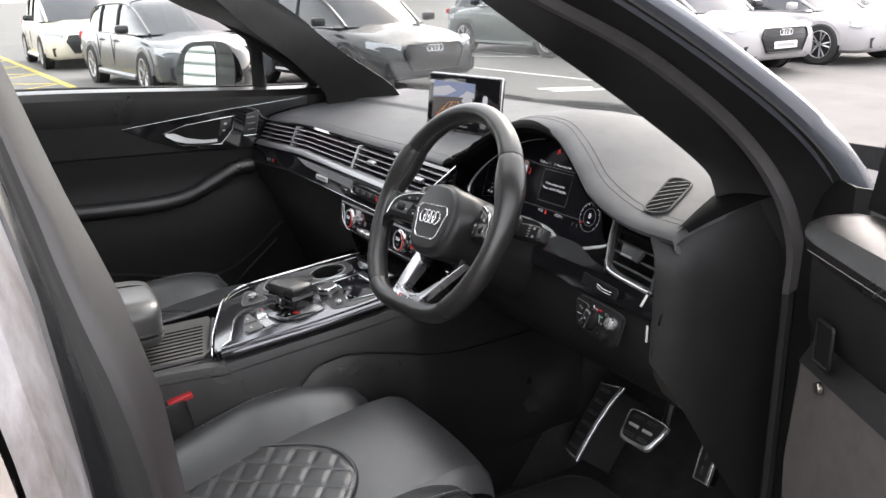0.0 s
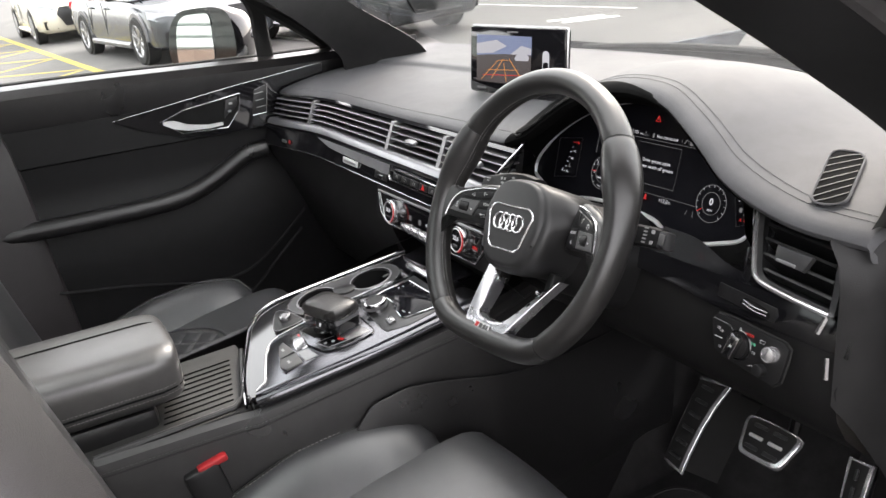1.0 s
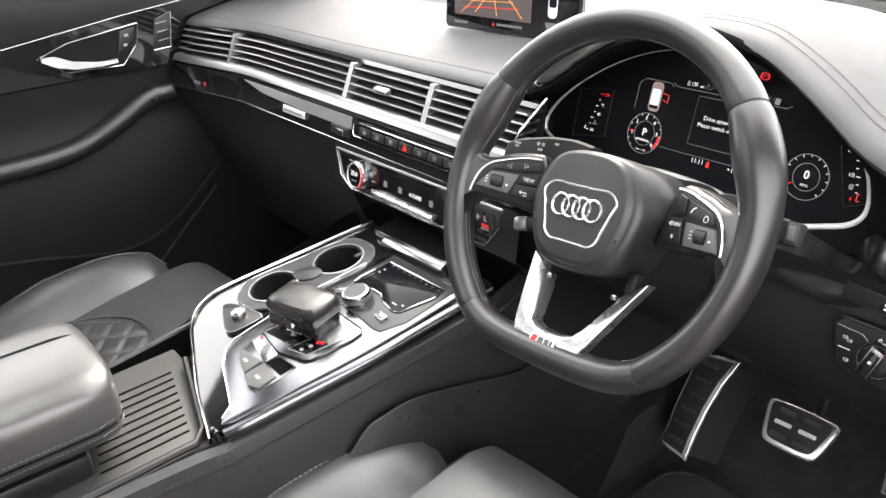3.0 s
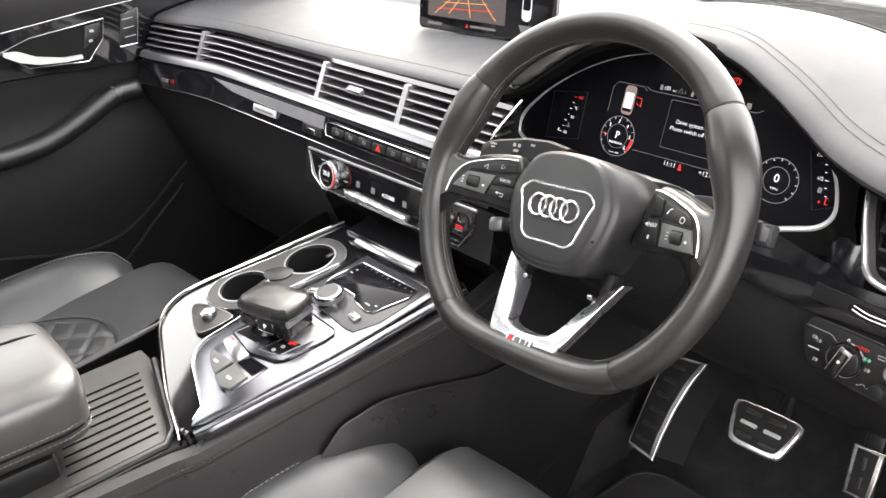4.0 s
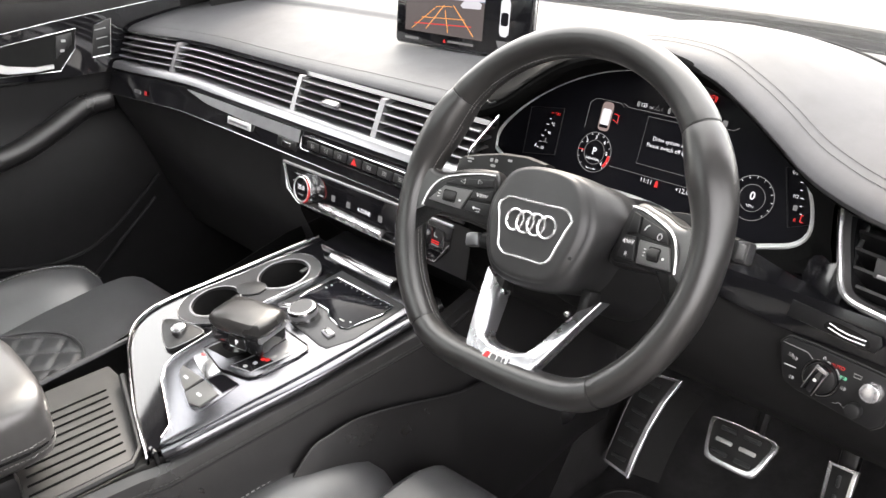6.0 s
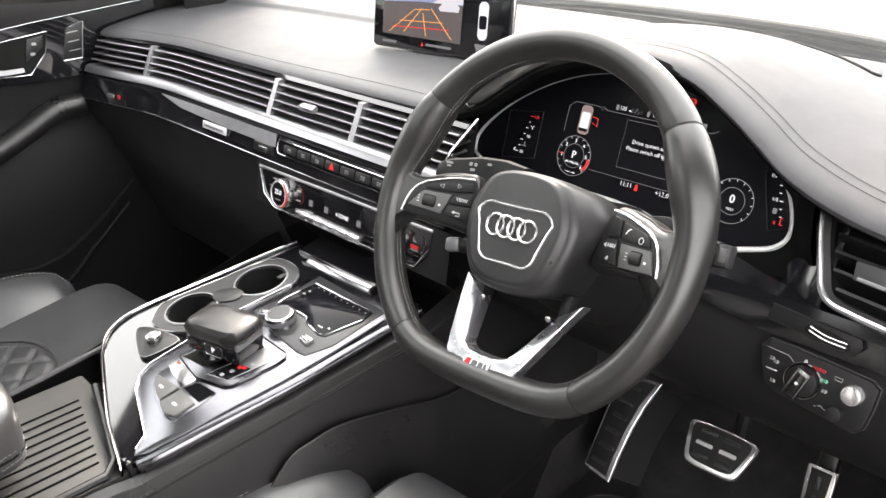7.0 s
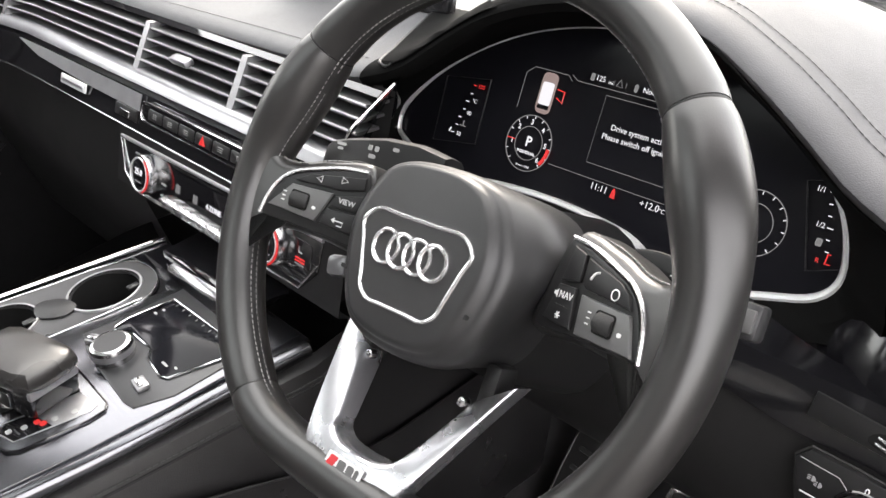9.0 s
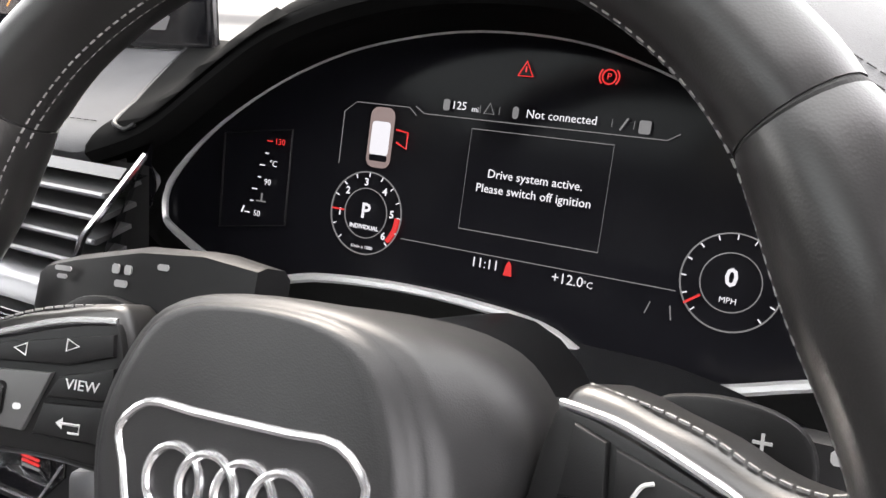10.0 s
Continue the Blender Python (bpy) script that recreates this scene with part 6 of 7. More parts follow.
for d in (-.006, .006):
    stitches([p + V(.0004, .0006, d) for p in edge_], THREAD, ar, gap=.0055, length=.0038, r=.00055)
part("armrest_base", box((.19, .50, .06), pose(-.028, -.65, .845), .012), PLASTIC, ar)
# ==== seats ====
SEAT = {"dz": 0.0, "dy": 0.0}


def cushion_z(y):
    return SEAT["dz"] + table((-.56, -.40, -.25, -.16, -.06), (.600, .652, .702, .722, .738), y)


def seat(cx, name_label, dz, dy):
    SEAT["dz"] = dz
    st = thing("seat", (cx, -.25, .43), name_label, "seat", "front seats")
    # centre cushion with a rounded nose
    secs = []
    for y, k in [(-.56 + .50 * i / 20, 0) for i in range(21)] + [(-.03, -.003), (0, -.004), (.02, .001), (.036, .010), (.046, .024), (.050, .045), (.046, .08), (.02, .14)]:
        sec = []
        for j in range(25):
            u = -1 + 2 * j / 24
            side = .035 * step(.86, 1.0, abs(u))
            sec.append(V(cx + u * .168, y - .018 * u * u * step(-.12, .0, y), cushion_z(y) - k - side - .006 * (1 - u * u)))
        secs.append(sec)
    part("cushion", loft(secs), SEATLEATHER, st)
    # side bolsters
    for s in (-1, 1):
        secs, ridge = [], []
        for i in range(26):
            t = i / 25
            y = lerp(-.56, -.035, t)
            tip = math.sqrt(max(0, 1 - (max(0, t - .80) / .20) ** 2))
            ww = (.070 - .010 * t) * (.35 + .65 * tip)
            zr = table((-.56, -.40, -.25, -.16, -.05), (.640, .700, .750, .761, .764), y) + dz
            hh = (zr - cushion_z(y) + .004) / .58 * (.45 + .55 * tip)
            bx_ = cx + s * (.205 - .012 * step(.6, 1, t))
            z0 = zr - (zr - cushion_z(y) + .004) / .58 - .012 * (1 - tip)
            sec = []
            for j in range(17):
                u = j / 16
                rise_ = .42 + .58 * math.sin(math.pi / 2 * min(1, u / .72)) if u < .72 else math.sqrt(max(0, 1 - ((u - .72) / .28) ** 2)) ** .8
                sec.append(V(bx_ + s * ww * (2 * u - 1), y, z0 + hh * rise_))
            sec = [V(sec[0].x, y, zr - .16)] + sec + [V(sec[-1].x, y, zr - .16)]
            secs.append(sec)
            ridge.append(sec[13] + V(s * .0005, 0, .0012))
        part("bolster", loft(secs, caps=True), SEATLEATHER, st)
        part("bolster_piping", tube(ridge, .0022, sides=6), RUBBER, st)
        stitches([p + V(-s * .006, 0, .0022) for p in ridge], THREAD, st, gap=.007, r=.0007)
    # quilted centre panel: soft diamonds between sewn grooves
    front = lambda x: -.150 - .11 * (abs(x - cx) / .150) ** 2.2
    def qpoint(x, t):
        y = lerp(-.55, front(x), t)
        return V(x, y, cushion_z(y) - .006 * (1 - ((x - cx) / .168) ** 2))
    def groove(x, y):
        a, c = (x - cx) * .80 + y, (x - cx) * .80 - y
        return min(abs((a / .052) % 1 - .5), abs((c / .052) % 1 - .5))
    rows_ = []
    n, m_ = 90, 84
    for i in range(n + 1):
        row = []
        for k in range(m_ + 1):
            p = qpoint(cx - .150 + .30 * k / m_, i / n)
            edge = min(1, min(k, m_ - k) / 3, (n - i) / 3)
            row.append(p + V(0, 0, .002 * edge + .0030 * (1 - math.exp(-(groove(p.x, p.y) / .10) ** 2)) * edge))
        rows_.append(row)
    part("quilted_panel", loft(rows_), QUILT, st, "diamond-quilted leather panel")
    b = bmesh.new()
    for sgn in (1, -1):
        for j in range(-22, 23):
            for k in range(100):
                x = cx - .145 + .29 * k / 100
                y = j * .052 + .026 - (x - cx) * .80 if sgn > 0 else (x - cx) * .80 - (j * .052 + .026)
                if -.545 < y < front(x) - .004 and k % 2 == 0:
                    x2 = x + .0026
                    y2 = y - sgn * .80 * .0026
                    z = cushion_z(y) - .006 * (1 - ((x - cx) / .168) ** 2) + .0024
                    tube([V(x, y, z), V(x2, y2, z)], .0007, sides=3, bm=b)
    part("quilt_stitching", b, THREAD, st)
    part("panel_piping", tube([V(x, front(x), cushion_z(front(x)) - .006 * (1 - ((x - cx) / .168) ** 2) + .002) for x in [cx - .152 + .304 * k / 40 for k in range(41)]], .0030, sides=6), SEATLEATHER, st)
    # backrest and its bolsters
    bs = []
    for i in range(22):
        t = i / 21
        z = .60 + .80 * t
        y = -.53 - .20 * t
        wd = .54 - .10 * t
        sec = []
        for k in range(32):
            a = 2 * math.pi * k / 32
            c, s_ = math.cos(a), math.sin(a)
            ux = math.copysign(abs(c) ** .55, c)
            bol = .05 * math.exp(-((abs(ux) - .8) / .2) ** 2) * (1 if s_ > 0 else 0)
            sec.append(V(cx + ux * wd / 2, y + (.055 * math.copysign(abs(s_) ** .6, s_)) + bol * (1 - .5 * t), z))
        bs.append(sec)
    part("backrest", loft(bs, closed=True, caps=True), SEATLEATHER, st)
    part("headrest", box((.26, .10, .19), pose(cx, -.78, 1.50, 12), .045, 3), SEATLEATHER, st)
    part("seat_base", box((.44, .46, .18), pose(cx, -.25, .525, 8), .03), PLASTIC, st)
    part("side_shield", box((.03, .46, .13), pose(cx + math.copysign(.255, cx), -.28, .60 + dz, 8), .012), PLASTIC, st)
    st.location.y += dy
    return st


seat(.383, "black leather driver's seat with diamond-quilted cushion", .022, .012)
seat(-.383, "black leather passenger seat with diamond-quilted cushion", .032, -.045)
bk = thing("belt_buckle", (.140, -.36, .70), "black belt buckle with a red release button", "belt buckle")
part("buckle_body", box((.022, .052, .13), pose(.136, -.358, .735, 12), .006), PLASTIC, bk)
part("release_button", box((.016, .044, .010), pose(.1375, -.353, .800, 12), .003), RED, bk, "red release button")

# ==== pedals ====
fr = thing("footrest", (.20, .58, .42), "aluminium footrest with black rubber bars", "footrest")
FM = frame_of(V(.232, .503, .572), (1, -.16, .16), (-.05, .6, .8))
fo = [(-.030, -.086), (.032, -.092), (.031, -.05), (.033, .0), (.041, .05), (.056, .098), (-.030, .090), (-.032, 0)]
part("rest_frame", plate(fo, .006, FM, .0025, seg=3), BRIGHT, fr)
inn = [(-.025, -.080), (.0235, -.085), (.0225, -.05), (.0245, .0), (.032, .05), (.046, .092), (-.025, .084), (-.027, 0)]
part("rest_inlay", plate(inn, .0075, FM, .001), RUBBER, fr)
for k in range(6):
    part("rest_bar", box((.034, .007, .005), FM @ pose(.0 + .0012 * k, -.066 + .028 * k, .0085, 0, 0, -2), .002), CONGREY, fr)
part("rest_block", loft([[FM @ V(x * .8, y * .9, 0) for x, y in fo], [FM @ V(x * .8, y * .9, -.09) for x, y in fo]], closed=True, caps=True), RUBBER, fr)

br = thing("brake_pedal", (.435, .50, .60), "aluminium brake pedal with black rubber grips", "pedal")
BM = frame_of(V(.430, .468, .648), (1, -.02, .05), (.02, .70, .72))
bo = [(p.x, p.y) for p in smooth_line([V(-.054, .029, 0), V(-.030, .034, 0), V(.0, .035, 0), V(.030, .034, 0), V(.054, .029, 0), V(.050, .0, 0), V(.042, -.026, 0), V(.030, -.034, 0), V(.0, -.035, 0), V(-.030, -.034, 0), V(-.042, -.026, 0), V(-.050, .0, 0)], 3, True)]
part("pedal_plate", plate(bo, .009, BM, .0035, seg=3), BRIGHT, br)
part("pedal_inlay", plate([(x * .86, y * .84 + .002) for x, y in bo], .0098, BM, .0012), RUBBER, br)
for y in (.020, .001, -.018):
    for x in (-.019, .019):
        part("grip_bar", box((.027, .0065, .005), BM @ pose(x, y, .0110), .002), SILVER if y == .001 else CONGREY, br)
part("pedal_arm", tube([BM @ V(0, 0, 0), BM @ V(0, .03, -.05), V(.438, .56, .80), V(.438, .60, .95)], .010, sides=8), PLASTIC, br)

ac = thing("accelerator_pedal", (.58, .45, .45), "aluminium accelerator pedal with rubber inlay", "pedal")
AM = frame_of(V(.571, .497, .641), (1, 0, .10), (.25, .40, .87))
ao = [(-.019, -.036), (.018, -.038), (.022, .036), (-.021, .037)]
part("pedal_plate", plate(ao, .008, AM, .0030, seg=3), BRIGHT, ac)
part("pedal_inlay", plate([(x * .68, y * .88) for x, y in ao], .0092, AM, .001), RUBBER, ac)
for k in range(2):
    part("grip_bar", box((.006, .018, .004), AM @ pose(.0, -.014 + .028 * k, .0105), .002), CONGREY, ac)
part("pedal_block", box((.028, .20, .02), AM @ pose(0, .06, -.016), .006), PLASTIC, ac)

# ==== passenger's door ====
ld = thing("passenger_door", (-.80, 0, .45), "closed passenger door with dark trim and chrome handle", "door")
DX = -.79


def dtop(y):
    return 1.238 + .018 * step(.3, -.5, y)


dy = [-.95 + 1.31 * i / 40 for i in range(41)]
part("upper_trim", loft([[V(DX - .085, y, dtop(y) + .004), V(DX - .05, y, dtop(y) + .010), V(DX - .012, y, dtop(y) + .004), V(DX + .004, y, dtop(y) - .014), V(DX + .002, y, 1.19), V(DX - .004, y, 1.17)] for y in dy]), LEATHER, ld)
part("waist_strip", loft([[V(DX - .02, y, 1.17), V(DX + .001, y, 1.172), V(DX + .001, y, 1.09), V(DX - .008, y, 1.085)] for y in dy]), SHADETRIM, ld)
part("lower_panel", loft([[V(DX - .006, y, 1.088), V(DX - .012, y, 1.03), V(DX - .012, y, .98), V(DX, y, .955), V(DX - .01, y, .80), V(DX + .0, y, .62), V(DX + .01, y, .45)] for y in dy]), SHADETRIM, ld)
arm_ = [(-.95, .955), (-.55, .952), (-.35, .950), (-.20, .952), (-.12, .965), (-.05, .995), (.02, 1.03), (.07, 1.035)]
al = smooth_line([V(DX + .012, y, z) for y, z in arm_], 6)
part("armrest_ledge", tube(al, .022, sides=12, flat=1.0, up=V(0, 0, 1)), LEATHER, ld, "leather armrest ledge")
stitches([p + V(.0175, 0, .012) for p in al], THREAD, ld)
part("door_pocket", loft([[V(DX + .055, y, .66 + .02 * (y + .5)), V(DX + .06, y, .64), V(DX + .05, y, .46)] for y in dy[:30]]), PLASTIC, ld)
for line_ in ([(-.50, .80), (-.34, .775), (-.239, .754), (-.174, .736), (-.124, .727), (-.089, .725), (-.026, .735), (.039, .771), (.10, .82), (.146, .86)], [(-.06, .645), (.004, .699), (.036, .729), (.066, .755), (.13, .81)]):
    part("pocket_edge", tube(smooth_line([V(DX + .012, y, z) for y, z in line_], 5), .0035, sides=6), SHADETRIM, ld)
inl = [(-.27, 1.160), (.0, 1.195), (.25, 1.221), (.25, 1.09), (-.02, 1.088), (-.12, 1.095), (-.20, 1.125)]
HM = frame_of(V(DX, 0, 0), (0, 1, 0), (0, 0, 1))
part("gloss_inlay", plate(inl, .004, HM, 0), GLOSS, ld, "gloss black inlay around the handle")
part("inlay_line", tube([HM @ V(x, y, .004) for x, y in inl[:3]], .0008, sides=6), MATCHROME, ld)
cupo = [(-.168, 1.140), (-.11, 1.160), (.03, 1.178), (.022, 1.140), (-.012, 1.102), (-.12, 1.106)]
hd = part("handle_cup", plate(cupo, .002, HM @ pose(0, 0, .003)), WELL, ld)
part("cup_outline", tube([HM @ V(x, y, .006) for x, y in cupo], .0012, closed=True, sides=6), BRIGHT, hd)
part("handle_lever", loft([[HM @ V(x, y + h / 2, .008 + d), HM @ V(x, y + h / 2, .016 + d), HM @ V(x, y - h / 2, .016 + d), HM @ V(x, y - h / 2, .008 + d)] for x, y, h, d in ((-.162, 1.138, .008, 0), (-.138, 1.131, .020, .004), (-.108, 1.120, .014, .006), (-.06, 1.114, .008, .005), (-.025, 1.114, .007, 0))], closed=True, caps=True), SILVER, ld, "satin chrome handle lever")
lk = part("lock_keys", plate([(-.018, 1.125), (.018, 1.150), (.022, 1.172), (-.008, 1.168)], .008, HM, .002), PLASTIC, ld)
mem = part("memory_keys", plate([(.052, 1.120), (.088, 1.122), (.100, 1.190), (.066, 1.180)], .007, HM, .002), PLASTIC, ld)
part("memory_outline", tube([HM @ V(x, y, .008) for x, y in ((.066, 1.180), (.100, 1.190), (.088, 1.122), (.052, 1.120))], .0014, sides=6), CHROME, mem)
for y in (1.138, 1.155, 1.172):
    part("key_line", box((.022, .0016, .001), HM @ pose(.076, y, .0085, 0, 0, 6)), DIMMARK, mem)
for x, y in ((-.002, 1.140), (.003, 1.158)):
    part("key_mark", plate(rounded(.008, .005, .001, 2, x, y), .0088, HM), DIMMARK, lk)
b = sheet([[V(-.965, y, z) for y in (.4, -.2, -.95)] for z in (.35, .7, 1.0, 1.2)], .004)
part("door_skin", b, BODYPAINT, ld)
part("door_sill_top", loft([[V(-.95, y, 1.20), V(-.90, y, dtop(y) + .004), V(-.87, y, dtop(y) + .006)] for y in dy]), BODYPAINT, ld)
part("window_rubber", tube([V(-.872, y, dtop(y) + .006) for y in dy], .008, sides=8), RUBBER, ld)
g = part("window_glass", sheet([[V(-.87, .12, 1.24), V(-.87, -.6, 1.26)], [V(-.75, -.16, 1.55), V(-.72, -.6, 1.58)]], .004), GLASS, ld)
g.visible_shadow = False
part("quarter_bar", tube([V(-.842, .128, 1.225), V(-.840, .122, 1.36), V(-.825, .085, 1.44), V(-.80, .02, 1.50)], .021, sides=8, up=V(1, 0, 0), flat=.5), RUBBER, ld, "black window divider bar")
part("front_frame", tube([V(-.86, .34, 1.225), V(-.84, .22, 1.31), V(-.82, .06, 1.42), V(-.78, -.10, 1.52), V(-.72, -.36, 1.575), V(-.71, -.62, 1.60)], .016, sides=8), RUBBER, ld)

# outside mirror on the passenger's door
om = thing("door_mirror", (-.99, .22, 1.2), "black door mirror reflecting pale cladding and brick", "mirror")
OM = frame_of(V(-1.035, .020, 1.300), (.874, .484, 0), (-.039, .070, 1))
mo = [(p.x, p.y) for p in smooth_line([V(-.115, -.055, 0), V(-.108, .015, 0), V(-.07, .062, 0), V(.0, .074, 0), V(.085, .072, 0), V(.125, .04, 0), V(.130, -.05, 0), V(.08, -.075, 0), V(-.06, -.072, 0)], 4, True)]
part("mirror_shell", loft([[OM @ V(x * k, y * k, z) for x, y in mo] for k, z in ((1.0, .006), (1.02, 0), (1.02, -.03), (.94, -.07), (.75, -.10), (.3, -.12))], closed=True, caps=True), GLOSS, om)
part("mirror_glass", plate([(p.x, p.y) for p in smooth_line([V(-.088, -.055, 0), V(-.080, .02, 0), V(-.055, .052, 0), V(.0, .060, 0), V(.045, .055, 0), V(.050, .0, 0), V(.045, -.060, 0), V(-.02, -.064, 0), V(-.075, -.062, 0)], 4, True)], .002, OM @ pose(.004, 0, .0065)), MIRROR, om, "mirror glass")
part("mirror_arm", tube([OM @ V(.06, -.06, -.05), V(-.93, .17, 1.20), V(-.90, .20, 1.20)], [.025, .022, .03], sides=10), GLOSS, om)

# ==== open driver's door ====
dd = thing("driver_door", (.93, .55, .45), "open driver's door with dark grey inner trim", "door")
LOWTRIM = shader("lower_door_trim", (0.085, 0.077, 0.073), 0.7, bump=0.3, bscale=900, vary=0.15)
OD = frame_of(V(.911, .250, 0), (.88, -.47, 0), (0, 0, 1))  # x runs from the hinges to the free edge


def od(x, y, z=0.0):
    return OD @ V(x, y, z)


oxs = [1.05 * i / 20 for i in range(21)]
ozt = lambda x: 1.205 - .015 * x
# its local z points to the cabin side
part("inner_panel", loft([[od(x, ozt(x) - .03, -.125), od(x, ozt(x) + .006, -.10), od(x, ozt(x) + .008, -.05), od(x, ozt(x), -.012), od(x, ozt(x) - .03, .004), od(x, ozt(x) - .11, .0), od(x, 1.065, -.014), od(x, 1.035, .004)] for x in oxs]), SOFT, dd, "dark soft inner trim")
part("lower_panel", loft([[od(x, 1.033, .001), od(x, .90, .008), od(x, .70, -.005), od(x, .46, .01), od(x, .42, -.03)] for x in oxs]), LOWTRIM, dd, "lighter grey lower trim")
part("door_capping", loft([[od(x, ozt(x) + dz_ * k_, .006 + o_ * k_) for dz_, o_ in ((.010, -.085), (.020, -.055), (.019, -.022), (.008, .002), (-.012, .012), (-.030, .008), (-.040, -.006))] for x, k_ in ((-.012, .25), (-.006, .6), (.006, .85), (.03, 1), (.15, 1.1), (.4, 1.15), (1.05, 1.15))]), LEATHER, dd, "rounded leather door capping")
stitches([od(.02 + .03 * k, ozt(.02 + .03 * k) - .022, .0195) for k in range(34)], THREAD, dd)
part("hinge_edge", loft([[od(0, ozt(0) + .004, -.11), od(0, .42, -.11)], [od(0, ozt(0), -.012), od(0, .42, -.012)]]), PLASTIC, dd)
part("outer_skin", sheet([[od(x, z, -.13 + .02 * math.sin((z - .35) * 3)) for x in (-.02, .5, 1.08)] for z in (.35, .6, .9, 1.1, 1.17)], .004), BODYPAINT, dd, "grey painted outer skin")
part("armrest", tube([od(.50, .94, .02), od(.6, .945, .035), od(.95, .95, .03)], .03, sides=10), LEATHER, dd)
part("door_pocket", loft([[od(x, .66, .06), od(x, .64, .065), od(x, .46, .05)] for x in oxs[10:]]), PLASTIC, dd)
g = part("window_glass", sheet([[od(.30, 1.2, -.08), od(1.0, 1.2, -.08)], [od(.55, 1.50, -.02), od(.95, 1.53, -.02)]], .004), GLASS, dd)
g.visible_shadow = False
part("window_frame", tube([od(.03, 1.205, -.075), od(.25, 1.33, -.06), od(.5, 1.49, -.03), od(.75, 1.56, -.02), od(1.0, 1.56, -.02), od(1.05, 1.2, -.07)], .016, sides=8), RUBBER, dd)
rcm = OD @ pose(.062, 1.082, .006)
part("latch_recess", plate(rounded(.036, .052, .005), .003, rcm), WELL, dd)
part("recess_rim", tube([rcm @ V(x, y, .003) for x, y in rounded(.036, .052, .005)], .0022, closed=True, sides=6), PLASTIC, dd)
part("bolt_head", plate(circle(.007, 12), .006, OD @ pose(.062, 1.028, .006), .001), ORANGE, dd, "small zinc bolt")
part("mirror_sail", plate([(.0, 1.225), (.135, 1.225), (.022, 1.325)], .008, OD @ pose(0, 0, -.062), .003), PLASTIC, dd, "black mirror sail panel")
g = part("quarter_glass", plate([(.045, 1.215), (.27, 1.215), (.27, 1.335)], .004, OD @ pose(0, 0, -.075)), GLASS, dd)
g.visible_shadow = False
part("quarter_bar", tube([od(.285, 1.2, -.075), od(.285, 1.345, -.06)], .012, sides=8), RUBBER, dd)
# ==== car park ====
YELLOW = shader("yellow_road_paint", (0.42, 0.33, 0.05), 0.8, vary=0.35, scale=3, tint=(0.3, 0.25, 0.08))
WHITELINE = shader("white_road_paint", (0.55, 0.55, 0.53), 0.8, vary=0.25, scale=3, tint=(0.35, 0.34, 0.32))


def road_line(a, c, w, mat, label):
    a, c = V(*a, 0), V(*c, 0)
    d = (c - a).normalized()
    n = V(-d.y, d.x, 0) * w / 2
    b = bmesh.new()
    vs = [b.verts.new(p + V(0, 0, z)) for z in (0.001, 0.005) for p in (a + n, a - n, c - n, c + n)]
    for f in ((4, 5, 6, 7), (0, 1, 5, 4), (1, 2, 6, 5), (2, 3, 7, 6), (3, 0, 4, 7)):
        b.faces.new([vs[k] for k in f])
    ob = part("road_marking", b, mat, smooth=False)
    ob.matrix_basis = SLOPE
    return tagged(ob, label, "road marking", "painted lines", "structure")


yl = "faded yellow painted line on the tarmac"
road_line((-30, -.35), (-10.0, 1.20), .13, YELLOW, yl)
road_line((-30, -3.2), (-10.0, -1.6), .13, YELLOW, yl)
for k in range(7):
    x = -25 + 2.5 * k
    road_line((x, -.05 + .19 * k), (x + 2.4, -2.6 + .19 * k), .09, YELLOW, yl)
    road_line((x, -2.75 + .19 * k), (x + 2.4, .10 + .19 * k), .09, YELLOW, yl)
wl = "worn white painted bay line on the tarmac"
road_line((-14.5, 7.5), (-8.1, 7.98), .10, WHITELINE, wl)
road_line((-14.5, 8.75), (-12.2, 10.6), .10, WHITELINE, wl)
road_line((-15.5, 9.9), (-8.3, 10.4), .10, WHITELINE, wl)
road_line((-16.2, 3.6), (-10.6, 4.15), .10, WHITELINE, wl)
road_line((-8.45, 6.65), (-8.05, 7.35), .20, WHITELINE, wl)
road_line((-8.10, 6.65), (-7.75, 7.35), .20, WHITELINE, wl)

TYRE = shader("tyre_rubber", (0.02, 0.02, 0.02), 0.8, vary=0.2)
ALLOY = shader("alloy_wheel", (0.45, 0.45, 0.46), 0.35, metal=0.8, vary=0.1)
DARKALLOY = shader("dark_alloy_wheel", (0.12, 0.12, 0.125), 0.35, metal=0.8, vary=0.1)
CARGLASS = shader("car_window_glass", (0.02, 0.025, 0.03), 0.05, coat=0.5, vary=0.1, rvary=0.02)
LAMP = shader("lamp_glass", (0.55, 0.58, 0.62), 0.08, coat=0.6, vary=0.1)
TAILRED = shader("tail_lamp_red", (0.5, 0.015, 0.02), 0.15, coat=0.5, vary=0.1)
GRILLE = shader("grille_black", (0.012, 0.012, 0.013), 0.3, vary=0.2)
PLATEWHITE = shader("plate_white", (0.75, 0.75, 0.74), 0.4, vary=0.03)


